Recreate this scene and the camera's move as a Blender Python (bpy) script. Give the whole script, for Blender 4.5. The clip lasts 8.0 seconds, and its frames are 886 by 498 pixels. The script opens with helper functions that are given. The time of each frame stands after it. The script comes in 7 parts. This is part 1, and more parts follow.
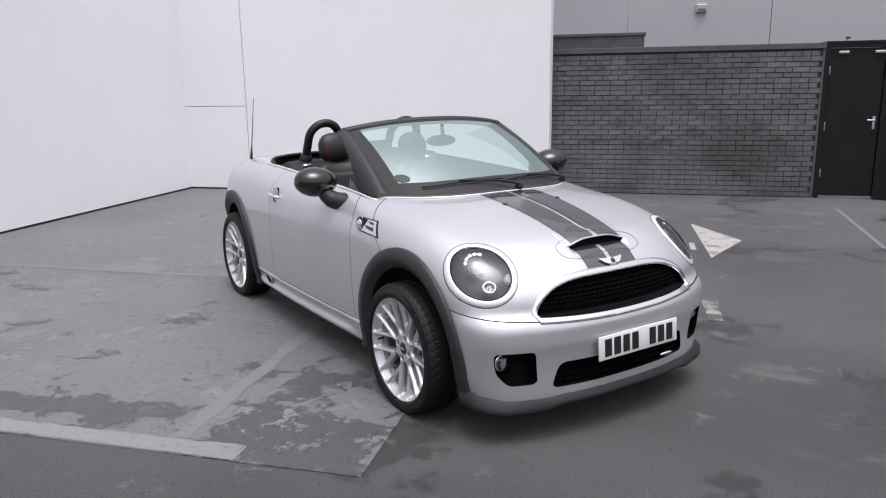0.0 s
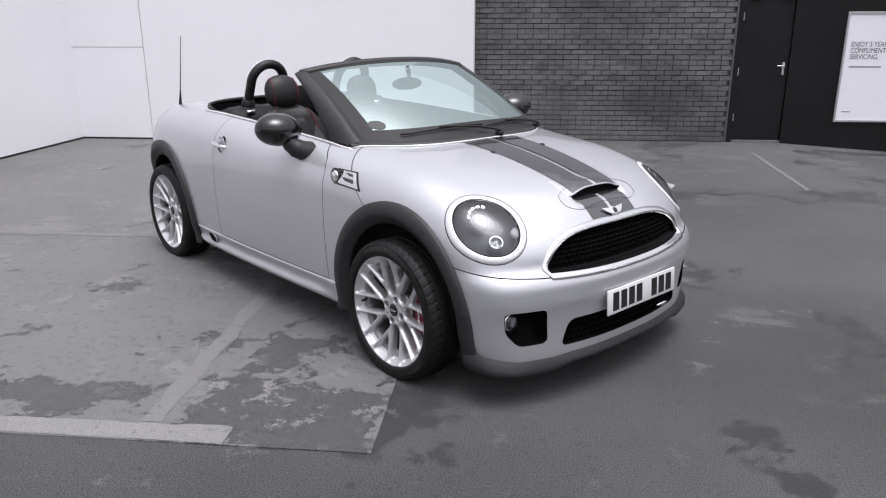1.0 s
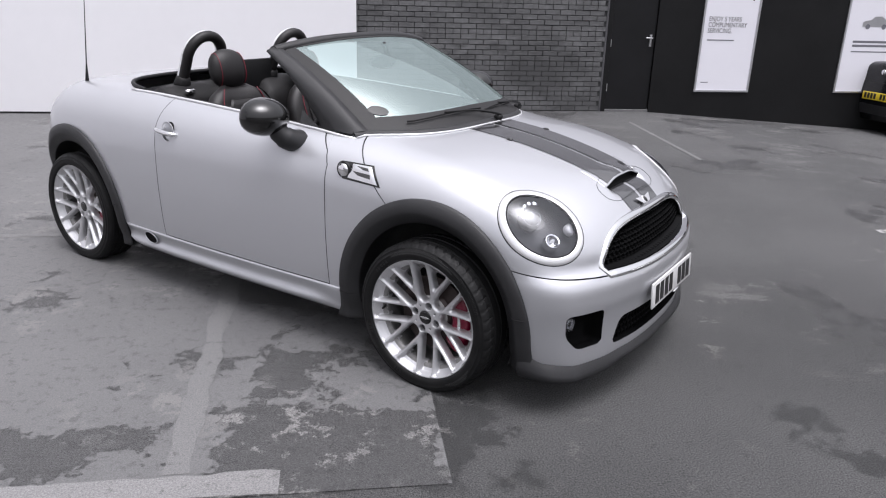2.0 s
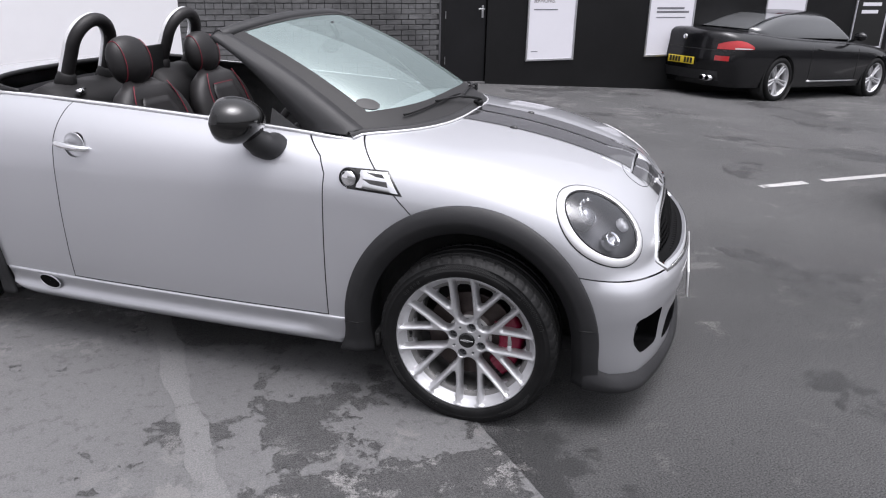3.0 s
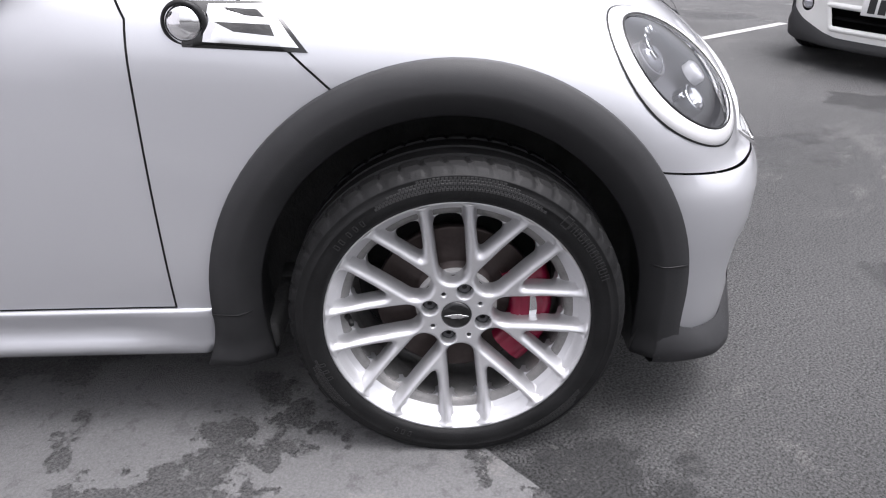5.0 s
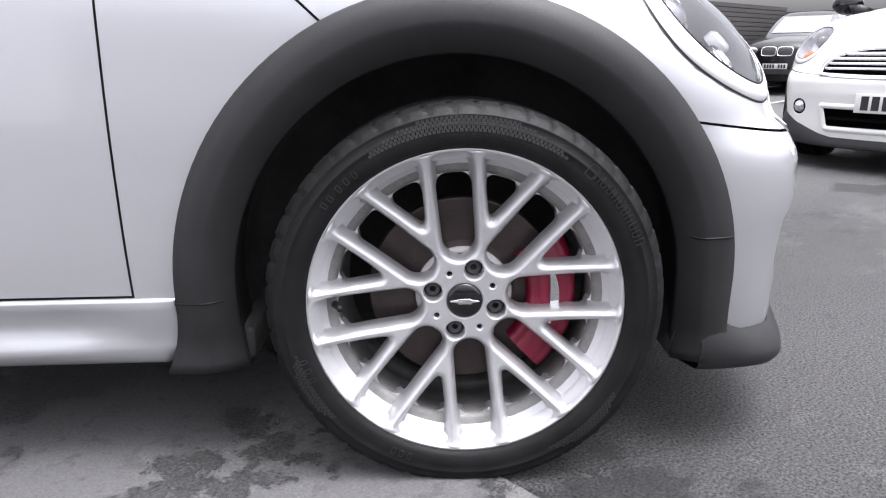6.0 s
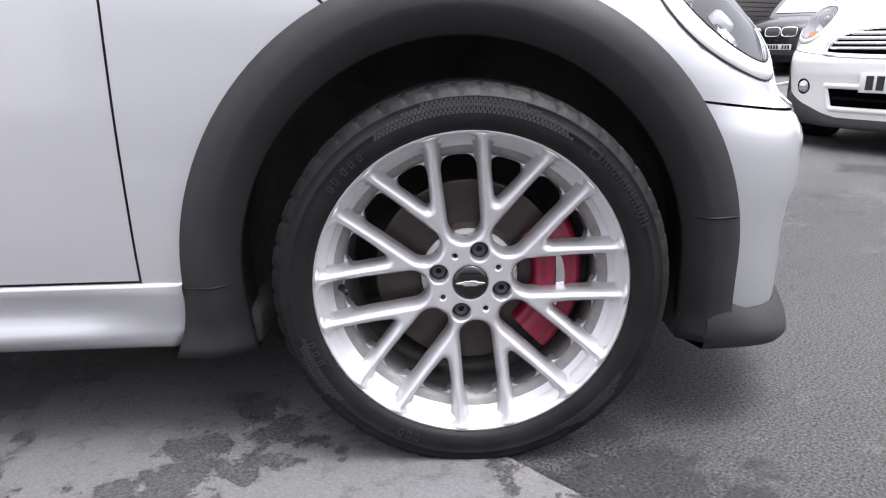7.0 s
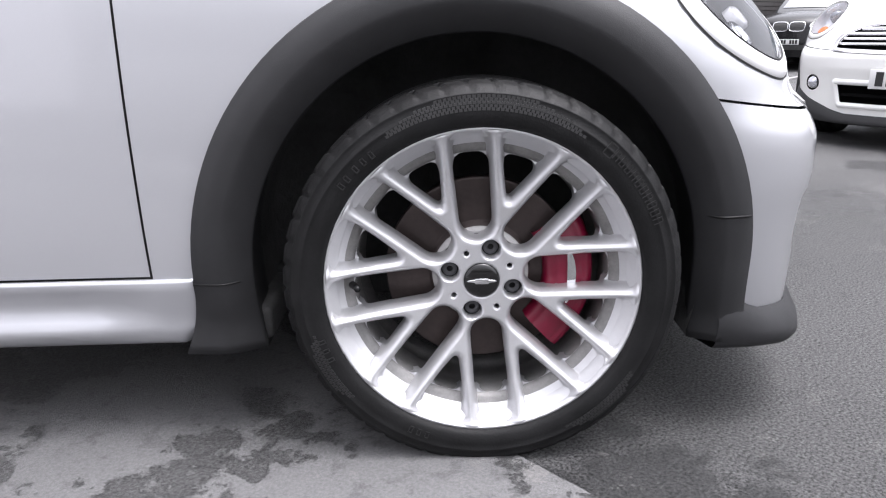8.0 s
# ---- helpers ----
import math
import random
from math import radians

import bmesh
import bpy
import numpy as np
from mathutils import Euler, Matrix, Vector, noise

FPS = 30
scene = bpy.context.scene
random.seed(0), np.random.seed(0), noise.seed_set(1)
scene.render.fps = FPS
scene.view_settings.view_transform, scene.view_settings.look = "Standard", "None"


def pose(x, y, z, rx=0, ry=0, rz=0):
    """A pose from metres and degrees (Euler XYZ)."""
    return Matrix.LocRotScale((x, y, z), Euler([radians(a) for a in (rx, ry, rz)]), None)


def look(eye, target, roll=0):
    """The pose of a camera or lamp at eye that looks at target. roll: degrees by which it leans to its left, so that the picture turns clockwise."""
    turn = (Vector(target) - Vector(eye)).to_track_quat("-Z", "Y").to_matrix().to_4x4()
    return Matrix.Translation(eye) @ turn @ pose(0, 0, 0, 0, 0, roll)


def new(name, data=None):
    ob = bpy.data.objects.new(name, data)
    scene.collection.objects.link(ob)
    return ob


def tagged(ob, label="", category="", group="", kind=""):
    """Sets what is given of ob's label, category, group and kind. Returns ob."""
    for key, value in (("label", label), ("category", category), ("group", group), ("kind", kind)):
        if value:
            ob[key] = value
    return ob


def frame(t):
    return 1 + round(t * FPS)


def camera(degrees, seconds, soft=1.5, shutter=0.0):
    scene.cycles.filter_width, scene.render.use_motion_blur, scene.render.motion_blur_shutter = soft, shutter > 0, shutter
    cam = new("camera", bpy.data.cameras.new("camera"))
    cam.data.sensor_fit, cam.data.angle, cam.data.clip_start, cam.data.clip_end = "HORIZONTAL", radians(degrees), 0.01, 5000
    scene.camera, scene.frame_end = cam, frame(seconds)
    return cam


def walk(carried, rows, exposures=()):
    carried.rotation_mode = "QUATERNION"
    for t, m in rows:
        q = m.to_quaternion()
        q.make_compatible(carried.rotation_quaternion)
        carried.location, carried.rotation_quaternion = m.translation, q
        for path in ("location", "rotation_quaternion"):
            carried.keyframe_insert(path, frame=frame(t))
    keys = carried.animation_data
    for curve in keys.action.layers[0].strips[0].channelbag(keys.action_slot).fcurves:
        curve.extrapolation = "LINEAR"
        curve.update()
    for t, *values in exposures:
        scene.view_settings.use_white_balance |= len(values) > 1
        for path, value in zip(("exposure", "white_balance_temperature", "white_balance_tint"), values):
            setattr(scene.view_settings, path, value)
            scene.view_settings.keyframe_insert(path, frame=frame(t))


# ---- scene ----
cam = camera(62.0, 8.0, soft=1.15)
PATH = [
    (0, (2.882, -2.415, 1.522), (1.244, -1.352, 1.086), -0.8),
    (0.5, (2.741, -2.516, 1.513), (1.157, -1.385, 1.054), 0.2),
    (1, (2.402, -2.622, 1.488), (0.97, -1.349, 0.914), -0.1),
    (1.5, (2.01, -2.826, 1.498), (0.73, -1.418, 0.882), 0.7),
    (1.7, (1.852, -2.902, 1.545), (0.661, -1.427, 0.907), 1.0),
    (2.8, (0.738, -3.017, 1.505), (0.064, -1.264, 0.818), 2.0),
    (3, (0.58, -2.988, 1.508), (0.035, -1.199, 0.798), 1.3),
    (3.5, (0.268, -2.792, 1.451), (-0.02, -0.979, 0.656), 0.5),
    (4, (0.056, -2.517, 1.432), (0.031, -0.715, 0.566), 1.2),
    (4.5, (-0.022, -2.22, 1.346), (0.05, -0.465, 0.389), 0.8),
    (4.7, (-0.031, -2.077, 1.248), (-0.002, -0.337, 0.262), 0.9),
    (5.8, (-0.045, -1.896, 0.685), (-0.024, 0.033, 0.158), -0.4),
    (6, (-0.05, -1.897, 0.689), (-0.023, 0.035, 0.171), -0.3),
    (6.5, (-0.056, -1.896, 0.686), (-0.032, 0.025, 0.13), -0.8),
    (7, (-0.054, -1.901, 0.685), (-0.036, 0.02, 0.129), -0.9),
    (7.5, (-0.056, -1.907, 0.688), (-0.043, 0.011, 0.122), -0.9),
    (8, (-0.065, -1.896, 0.69), (-0.059, 0.021, 0.118), -0.7),
]
walk(cam, [(t, look(eye, target, roll)) for t, eye, target, roll in PATH], exposures=[(0.0, -0.2, 6250, 15), (1.5, -0.1, 6250, 15), (3.0, 0.0, 6250, 15), (4.0, 0.18, 6300, 15), (4.7, 0.4, 6300, 15), (5.8, 0.9, 6250, 15), (8.0, 0.9, 6250, 15)])

# ---- light ----
world = bpy.data.worlds.new("overcast_sky")
scene.world = world
world.use_nodes = True
wn, wl = world.node_tree.nodes, world.node_tree.links
sky = wn.new("ShaderNodeTexSky")
sky.sky_type, sky.sun_disc = "NISHITA", False
sky.sun_elevation, sky.sun_rotation = radians(78), radians(101)
sky.air_density, sky.dust_density = 1.0, 8.0
grey = wn.new("ShaderNodeHueSaturation")
grey.inputs["Saturation"].default_value = 0.12
wl.new(sky.outputs[0], grey.inputs["Color"])
wl.new(grey.outputs[0], wn["Background"].inputs["Color"])
wn["Background"].inputs["Strength"].default_value = 0.27
sun = new("sun", bpy.data.lights.new("sun", "SUN"))
sun.data.energy, sun.data.angle, sun.data.color = 0.7, radians(40), (1.0, 0.98, 0.96)
sun.matrix_world = look((4.0, -0.8, 12.0), (0, 0, 0))


# ---- materials ----
def ramp_mix(nt, fac, a, b, lo, hi):
    """A colour that runs from a to b as fac goes from lo to hi."""
    r = nt.nodes.new("ShaderNodeValToRGB")
    r.color_ramp.elements[0].position, r.color_ramp.elements[1].position = lo, hi
    r.color_ramp.elements[0].color, r.color_ramp.elements[1].color = (*a, 1), (*b, 1)
    nt.links.new(fac, r.inputs[0])
    return r.outputs[0]


def noise_of(nt, scale, detail=6.0, rough=0.6, stretch=(1, 1, 1), space="Object"):
    tc = nt.nodes.new("ShaderNodeTexCoord")
    mp = nt.nodes.new("ShaderNodeMapping")
    mp.inputs["Scale"].default_value = stretch
    n = nt.nodes.new("ShaderNodeTexNoise")
    n.inputs["Scale"].default_value, n.inputs["Detail"].default_value, n.inputs["Roughness"].default_value = scale, detail, rough
    nt.links.new(tc.outputs[space], mp.inputs[0])
    nt.links.new(mp.outputs[0], n.inputs["Vector"])
    return n.outputs[0]


def material(name, color, rough=0.5, metal=0.0, vary=0.15, scale=6.0, bump=0.0, bump_scale=80.0, coat=0.0, rough_vary=0.1, random_tone=0.0, spec=0.5):
    m = bpy.data.materials.new(name)
    m.use_nodes = True
    nt = m.node_tree
    p = nt.nodes["Principled BSDF"]
    n = noise_of(nt, scale)
    fine = noise_of(nt, scale * 9, 3)
    add = nt.nodes.new("ShaderNodeMath")
    add.operation = "MULTIPLY_ADD"
    add.inputs[1].default_value, add.inputs[2].default_value = 0.35, 0.0
    nt.links.new(fine, add.inputs[0])
    s = nt.nodes.new("ShaderNodeMath")
    nt.links.new(n, s.inputs[0]), nt.links.new(add.outputs[0], s.inputs[1])
    lo, hi = [c * (1 - vary) for c in color], [min(1, c * (1 + vary)) for c in color]
    col = ramp_mix(nt, s.outputs[0], lo, hi, 0.4, 0.95)
    if random_tone:
        info = nt.nodes.new("ShaderNodeObjectInfo")
        hs = nt.nodes.new("ShaderNodeHueSaturation")
        mr = nt.nodes.new("ShaderNodeMapRange")
        mr.inputs["To Min"].default_value, mr.inputs["To Max"].default_value = 1 - random_tone, 1 + random_tone
        nt.links.new(info.outputs["Random"], mr.inputs[0])
        nt.links.new(mr.outputs[0], hs.inputs["Value"])
        nt.links.new(col, hs.inputs["Color"])
        col = hs.outputs[0]
    nt.links.new(col, p.inputs["Base Color"])
    rr = nt.nodes.new("ShaderNodeMapRange")
    rr.inputs["To Min"].default_value, rr.inputs["To Max"].default_value = max(0.02, rough * (1 - rough_vary)), min(1, rough * (1 + rough_vary))
    nt.links.new(n, rr.inputs[0])
    nt.links.new(rr.outputs[0], p.inputs["Roughness"])
    p.inputs["Metallic"].default_value = metal
    p.inputs["Coat Weight"].default_value = coat
    p.inputs["Coat Roughness"].default_value = 0.04
    p.inputs["Specular IOR Level"].default_value = spec
    if bump:
        b = nt.nodes.new("ShaderNodeBump")
        b.inputs["Strength"].default_value, b.inputs["Distance"].default_value = bump, 0.01
        nt.links.new(noise_of(nt, bump_scale, 4), b.inputs["Height"])
        nt.links.new(b.outputs[0], p.inputs["Normal"])
    return m


def glass_material(name, tint, see, rough=0.0, haze=0.0):
    """A thin pane: it lets light through, reflects by Fresnel and may carry a pale diffuse haze painted in for
    reflected sky.
    """
    m = bpy.data.materials.new(name)
    m.use_nodes = True
    nt = m.node_tree
    nt.nodes.remove(nt.nodes["Principled BSDF"])
    tr, gl = nt.nodes.new("ShaderNodeBsdfTransparent"), nt.nodes.new("ShaderNodeBsdfGlossy")
    tr.inputs[0].default_value = (*tint, 1)
    gl.inputs["Roughness"].default_value = rough
    gl.inputs["Color"].default_value = (*[(c / max(tint)) ** 0.7 for c in tint], 1)
    fr, mx = nt.nodes.new("ShaderNodeFresnel"), nt.nodes.new("ShaderNodeMixShader")
    fr.inputs["IOR"].default_value = see
    nt.links.new(fr.outputs[0], mx.inputs[0])
    nt.links.new(tr.outputs[0], mx.inputs[1]), nt.links.new(gl.outputs[0], mx.inputs[2])
    last = mx
    if haze:
        film, over = nt.nodes.new("ShaderNodeBsdfDiffuse"), nt.nodes.new("ShaderNodeMixShader")
        film.inputs[0].default_value = (*[0.8 * c / max(tint) for c in tint], 1)
        over.inputs[0].default_value = haze
        nt.links.new(mx.outputs[0], over.inputs[1]), nt.links.new(film.outputs[0], over.inputs[2])
        last = over
    nt.links.new(last.outputs[0], nt.nodes["Material Output"].inputs[0])
    return m


SILVER = material("silver_paint", (0.53, 0.535, 0.56), 0.38, 0.62, 0.03, 900, coat=1.0)
WHITE_PAINT = material("white_car_paint", (0.82, 0.82, 0.80), 0.3, 0.0, 0.02, 5, coat=1.0)
BLACK_PAINT = material("black_car_paint", (0.005, 0.005, 0.006), 0.25, 0.0, 0.2, 5, coat=0.35, spec=0.3)
STRIPE = material("graphite_stripe", (0.042, 0.041, 0.044), 0.28, 0.6, 0.1, 300, coat=1.0)
STRIPE.node_tree.nodes["Principled BSDF"].inputs["Coat IOR"].default_value = 1.9
GLOSS_BLACK = material("gloss_black", (0.005, 0.005, 0.005), 0.12, 0.0, 0.2, 20, coat=0.5, spec=0.4)
FRIT = material("black_printed_glass_border", (0.016, 0.0155, 0.016), 0.55, 0.0, 0.2, 20, spec=0.3)
BRIGHT_TRIM = material("bright_trim", (0.78, 0.78, 0.79), 0.3, 0.5, 0.02, 20)
CLADDING = material("black_plastic_cladding", (0.0215, 0.0215, 0.0228), 0.52, 0.0, 0.18, 14, bump=0.10, bump_scale=700, spec=0.36)
LIP_PLASTIC = material("grey_plastic_lip", (0.026, 0.026, 0.0275), 0.5, 0.0, 0.15, 14, bump=0.06, bump_scale=700, spec=0.2)
LINER = material("dark_liner", (0.06, 0.06, 0.06), 0.8, 0.0, 0.4, 10, bump=0.3, bump_scale=60, spec=0.25)
RUBBER = material("tyre_rubber", (0.0085, 0.0085, 0.0088), 0.55, 0.0, 0.45, 22, bump=0.12, bump_scale=240, rough_vary=0.25, spec=0.2)
RUBBER_MID = material("moulded_rubber", (0.022, 0.022, 0.022), 0.6, 0.0, 0.2, 20, spec=0.3)
RUBBER_PALE = material("scuffed_rubber", (0.040, 0.040, 0.040), 0.7, 0.0, 0.2, 20, spec=0.25)
SEAL = material("rubber_seal", (0.006, 0.006, 0.0065), 0.5, 0.0, 0.2, 20, spec=0.3)
ALLOY = material("alloy_silver", (0.60, 0.60, 0.613), 0.37, 0.66, 0.05, 40, bump=0.03, bump_scale=500, coat=0.3)
# A darker, rougher alloy colour for the inner faces of the rim.
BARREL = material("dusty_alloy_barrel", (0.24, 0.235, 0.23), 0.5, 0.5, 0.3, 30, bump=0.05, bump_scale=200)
CHROME = material("chrome", (0.86, 0.86, 0.87), 0.07, 1.0, 0.02, 20)
DISC = material("brake_disc_iron", (0.060, 0.046, 0.043), 0.42, 0.5, 0.4, 12, bump=0.1, bump_scale=30)
HUB_IRON = material("hub_iron", (0.45, 0.44, 0.43), 0.5, 0.6, 0.25, 40)
CALIPER = material("red_caliper", (0.19, 0.002, 0.026), 0.40, 0.0, 0.15, 20, coat=0.15)
MESH_BLACK = material("grille_mesh", (0.004, 0.004, 0.0043), 0.6, 0.0, 0.2, 20, spec=0.05)
LEATHER = material("black_leather", (0.011, 0.01, 0.0105), 0.46, 0.0, 0.3, 12, bump=0.15, bump_scale=220, spec=0.35)
RED_PIPING = material("red_piping", (0.16, 0.008, 0.02), 0.5, 0.0, 0.1, 20)
INTERIOR = material("interior_plastic", (0.012, 0.0115, 0.012), 0.6, 0.0, 0.2, 15, bump=0.1, bump_scale=300, spec=0.25)
FABRIC = material("black_roof_fabric", (0.008, 0.008, 0.009), 0.85, 0.0, 0.3, 30, bump=0.3, bump_scale=500, spec=0.1)
WHITE_PLATE = material("white_number_plate", (0.64, 0.64, 0.635), 0.3, 0.0, 0.03, 10, coat=0.5)
YELLOW_PLATE = material("yellow_number_plate", (0.75, 0.55, 0.03), 0.3, 0.0, 0.05, 10, coat=0.5)
INK = material("black_ink", (0.012, 0.012, 0.012), 0.4, 0.0, 0.1, 10)
LAMP_DARK = material("lamp_housing", (0.20, 0.20, 0.21), 0.3, 0.6, 0.2, 30)
LAMP_BRIGHT = material("lamp_reflector", (0.85, 0.85, 0.86), 0.12, 1.0, 0.03, 30)
LAMP_BOWL = material("smoked_lamp_bowl", (0.065, 0.065, 0.069), 0.5, 0.0, 0.2, 30, spec=0.3)
PALE_BOWL = material("pale_lamp_bowl", (0.62, 0.62, 0.64), 0.3, 0.3, 0.15, 30)
LAMP_EYE = material("projector_eye", (0.16, 0.165, 0.18), 0.10, 0.4, 0.1, 20, coat=1.0)
WHITE_LENS = material("white_diffuser", (0.62, 0.62, 0.63), 0.35, 0.0, 0.04, 20, coat=0.6)
AMBER = material("amber_lens", (0.75, 0.25, 0.08), 0.2, 0.0, 0.1, 20, coat=0.8)
RED_LENS = material("red_tail_lens", (0.45, 0.012, 0.015), 0.2, 0.0, 0.1, 20, coat=0.8)
# The last value lays a pale haze over the pane, standing in for sky reflection.
GLASS = glass_material("screen_glass", (0.60, 0.74, 0.72), 3.3, 0.0, 0.11)
LENS_GLASS = glass_material("lamp_lens_glass", (0.88, 0.89, 0.92), 1.70, 0.05)
DARK_GLASS = glass_material("dark_side_glass", (0.10, 0.11, 0.12), 1.7)
MIRROR = material("mirror_glass", (0.9, 0.9, 0.9), 0.03, 1.0, 0.0, 5)
WHITE_WALL = material("white_wall_panel", (0.80, 0.795, 0.815), 0.55, 0.0, 0.025, 0.7, bump=0.02, bump_scale=3)
CLAD_WALL = material("grey_cladding", (0.42, 0.42, 0.445), 0.5, 0.0, 0.04, 0.8)
BRICK = material("dark_painted_brick", (0.122, 0.122, 0.124), 0.5, 0.0, 0.3, 14, bump=0.5, bump_scale=90, random_tone=0.16, spec=0.35)
MORTAR = material("dark_mortar", (0.048, 0.048, 0.049), 0.8, 0.0, 0.3, 20, bump=0.4, bump_scale=120, spec=0.2)
SLATS = material("weathered_grey_slats", (0.062, 0.058, 0.058), 0.6, 0.0, 0.3, 8, bump=0.2, bump_scale=30, random_tone=0.12, spec=0.3)
COPING = material("grey_painted_coping", (0.085, 0.085, 0.09), 0.5, 0.0, 0.2, 6, bump=0.1, bump_scale=40, spec=0.3)


def add_soot(m, soot):
    """Blends a material towards thick sooty paint in large ragged blots that run over bricks and joints alike."""
    nt = m.node_tree
    p = nt.nodes["Principled BSDF"]
    old = p.inputs["Base Color"].links[0].from_socket
    geo, mp = nt.nodes.new("ShaderNodeNewGeometry"), nt.nodes.new("ShaderNodeMapping")
    mp.inputs["Scale"].default_value = (0.8, 0.8, 1.7)
    nt.links.new(geo.outputs["Position"], mp.inputs[0])
    facs = []
    for scale, lo, hi, off in ((0.9, 0.47, 0.62, 0.0), (3.5, 0.50, 0.68, 7.0)):
        n = nt.nodes.new("ShaderNodeTexNoise")
        n.noise_dimensions = "4D"
        n.inputs["W"].default_value = off
        n.inputs["Scale"].default_value, n.inputs["Detail"].default_value, n.inputs["Roughness"].default_value = scale, 8.0, 0.65
        nt.links.new(mp.outputs[0], n.inputs["Vector"])
        facs.append(ramp_mix(nt, n.outputs[0], (0, 0, 0), (1, 1, 1), lo, hi))
    top = nt.nodes.new("ShaderNodeMath")
    top.operation = "MAXIMUM"
    nt.links.new(facs[0], top.inputs[0]), nt.links.new(facs[1], top.inputs[1])
    x = nt.nodes.new("ShaderNodeMix")
    x.data_type = "RGBA"
    nt.links.new(top.outputs[0], x.inputs[0])
    nt.links.new(old, x.inputs["A"])
    x.inputs["B"].default_value = (*soot, 1)
    nt.links.new(x.outputs["Result"], p.inputs["Base Color"])


add_soot(BRICK, (0.066, 0.066, 0.067))
add_soot(MORTAR, (0.062, 0.062, 0.063))
BLACK_WALL = material("black_painted_wall", (0.0105, 0.0105, 0.011), 0.42, 0.0, 0.25, 1.3, bump=0.06, bump_scale=6, spec=0.2)
BLACK_DOOR = material("black_door_paint", (0.01, 0.01, 0.011), 0.4, 0.0, 0.2, 2, spec=0.25)
STEEL = material("satin_steel", (0.62, 0.62, 0.63), 0.3, 1.0, 0.05, 30)
POSTER = material("white_poster", (0.80, 0.79, 0.84), 0.35, 0.0, 0.015, 2)
POSTER_FRAME = material("aluminium_frame", (0.60, 0.60, 0.62), 0.35, 0.9, 0.05, 20)
GREY_INK = material("grey_ink", (0.16, 0.16, 0.18), 0.5, 0.0, 0.1, 10)


def wear_shade_bias(nt, calc, x0, x1, y0, y1, soft, weight, spin=0.0, shift=(0, 0)):
    """A soft-edged rectangle that makes wear, or shade painted under the car, likelier inside it. spin, shift: the
    frame in which it is upright.
    """
    tc, mp, xyz = (nt.nodes.new(k) for k in ("ShaderNodeTexCoord", "ShaderNodeMapping", "ShaderNodeSeparateXYZ"))
    mp.inputs["Rotation"].default_value, mp.inputs["Location"].default_value = (0, 0, spin), (*shift, 0)
    nt.links.new(tc.outputs["Object"], mp.inputs[0])
    nt.links.new(mp.outputs[0], xyz.inputs[0])
    dx = calc("SUBTRACT", calc("ABSOLUTE", calc("SUBTRACT", xyz.outputs[0], (x0 + x1) / 2)), (x1 - x0) / 2)
    dy = calc("SUBTRACT", calc("ABSOLUTE", calc("SUBTRACT", xyz.outputs[1], (y0 + y1) / 2)), (y1 - y0) / 2)
    edge = nt.nodes.new("ShaderNodeMapRange")
    edge.inputs["From Min"].default_value, edge.inputs["From Max"].default_value = soft, -soft
    edge.inputs["To Min"].default_value, edge.inputs["To Max"].default_value = 0.0, weight
    nt.links.new(calc("MAXIMUM", dx, dy), edge.inputs[0])
    return edge.outputs[0]


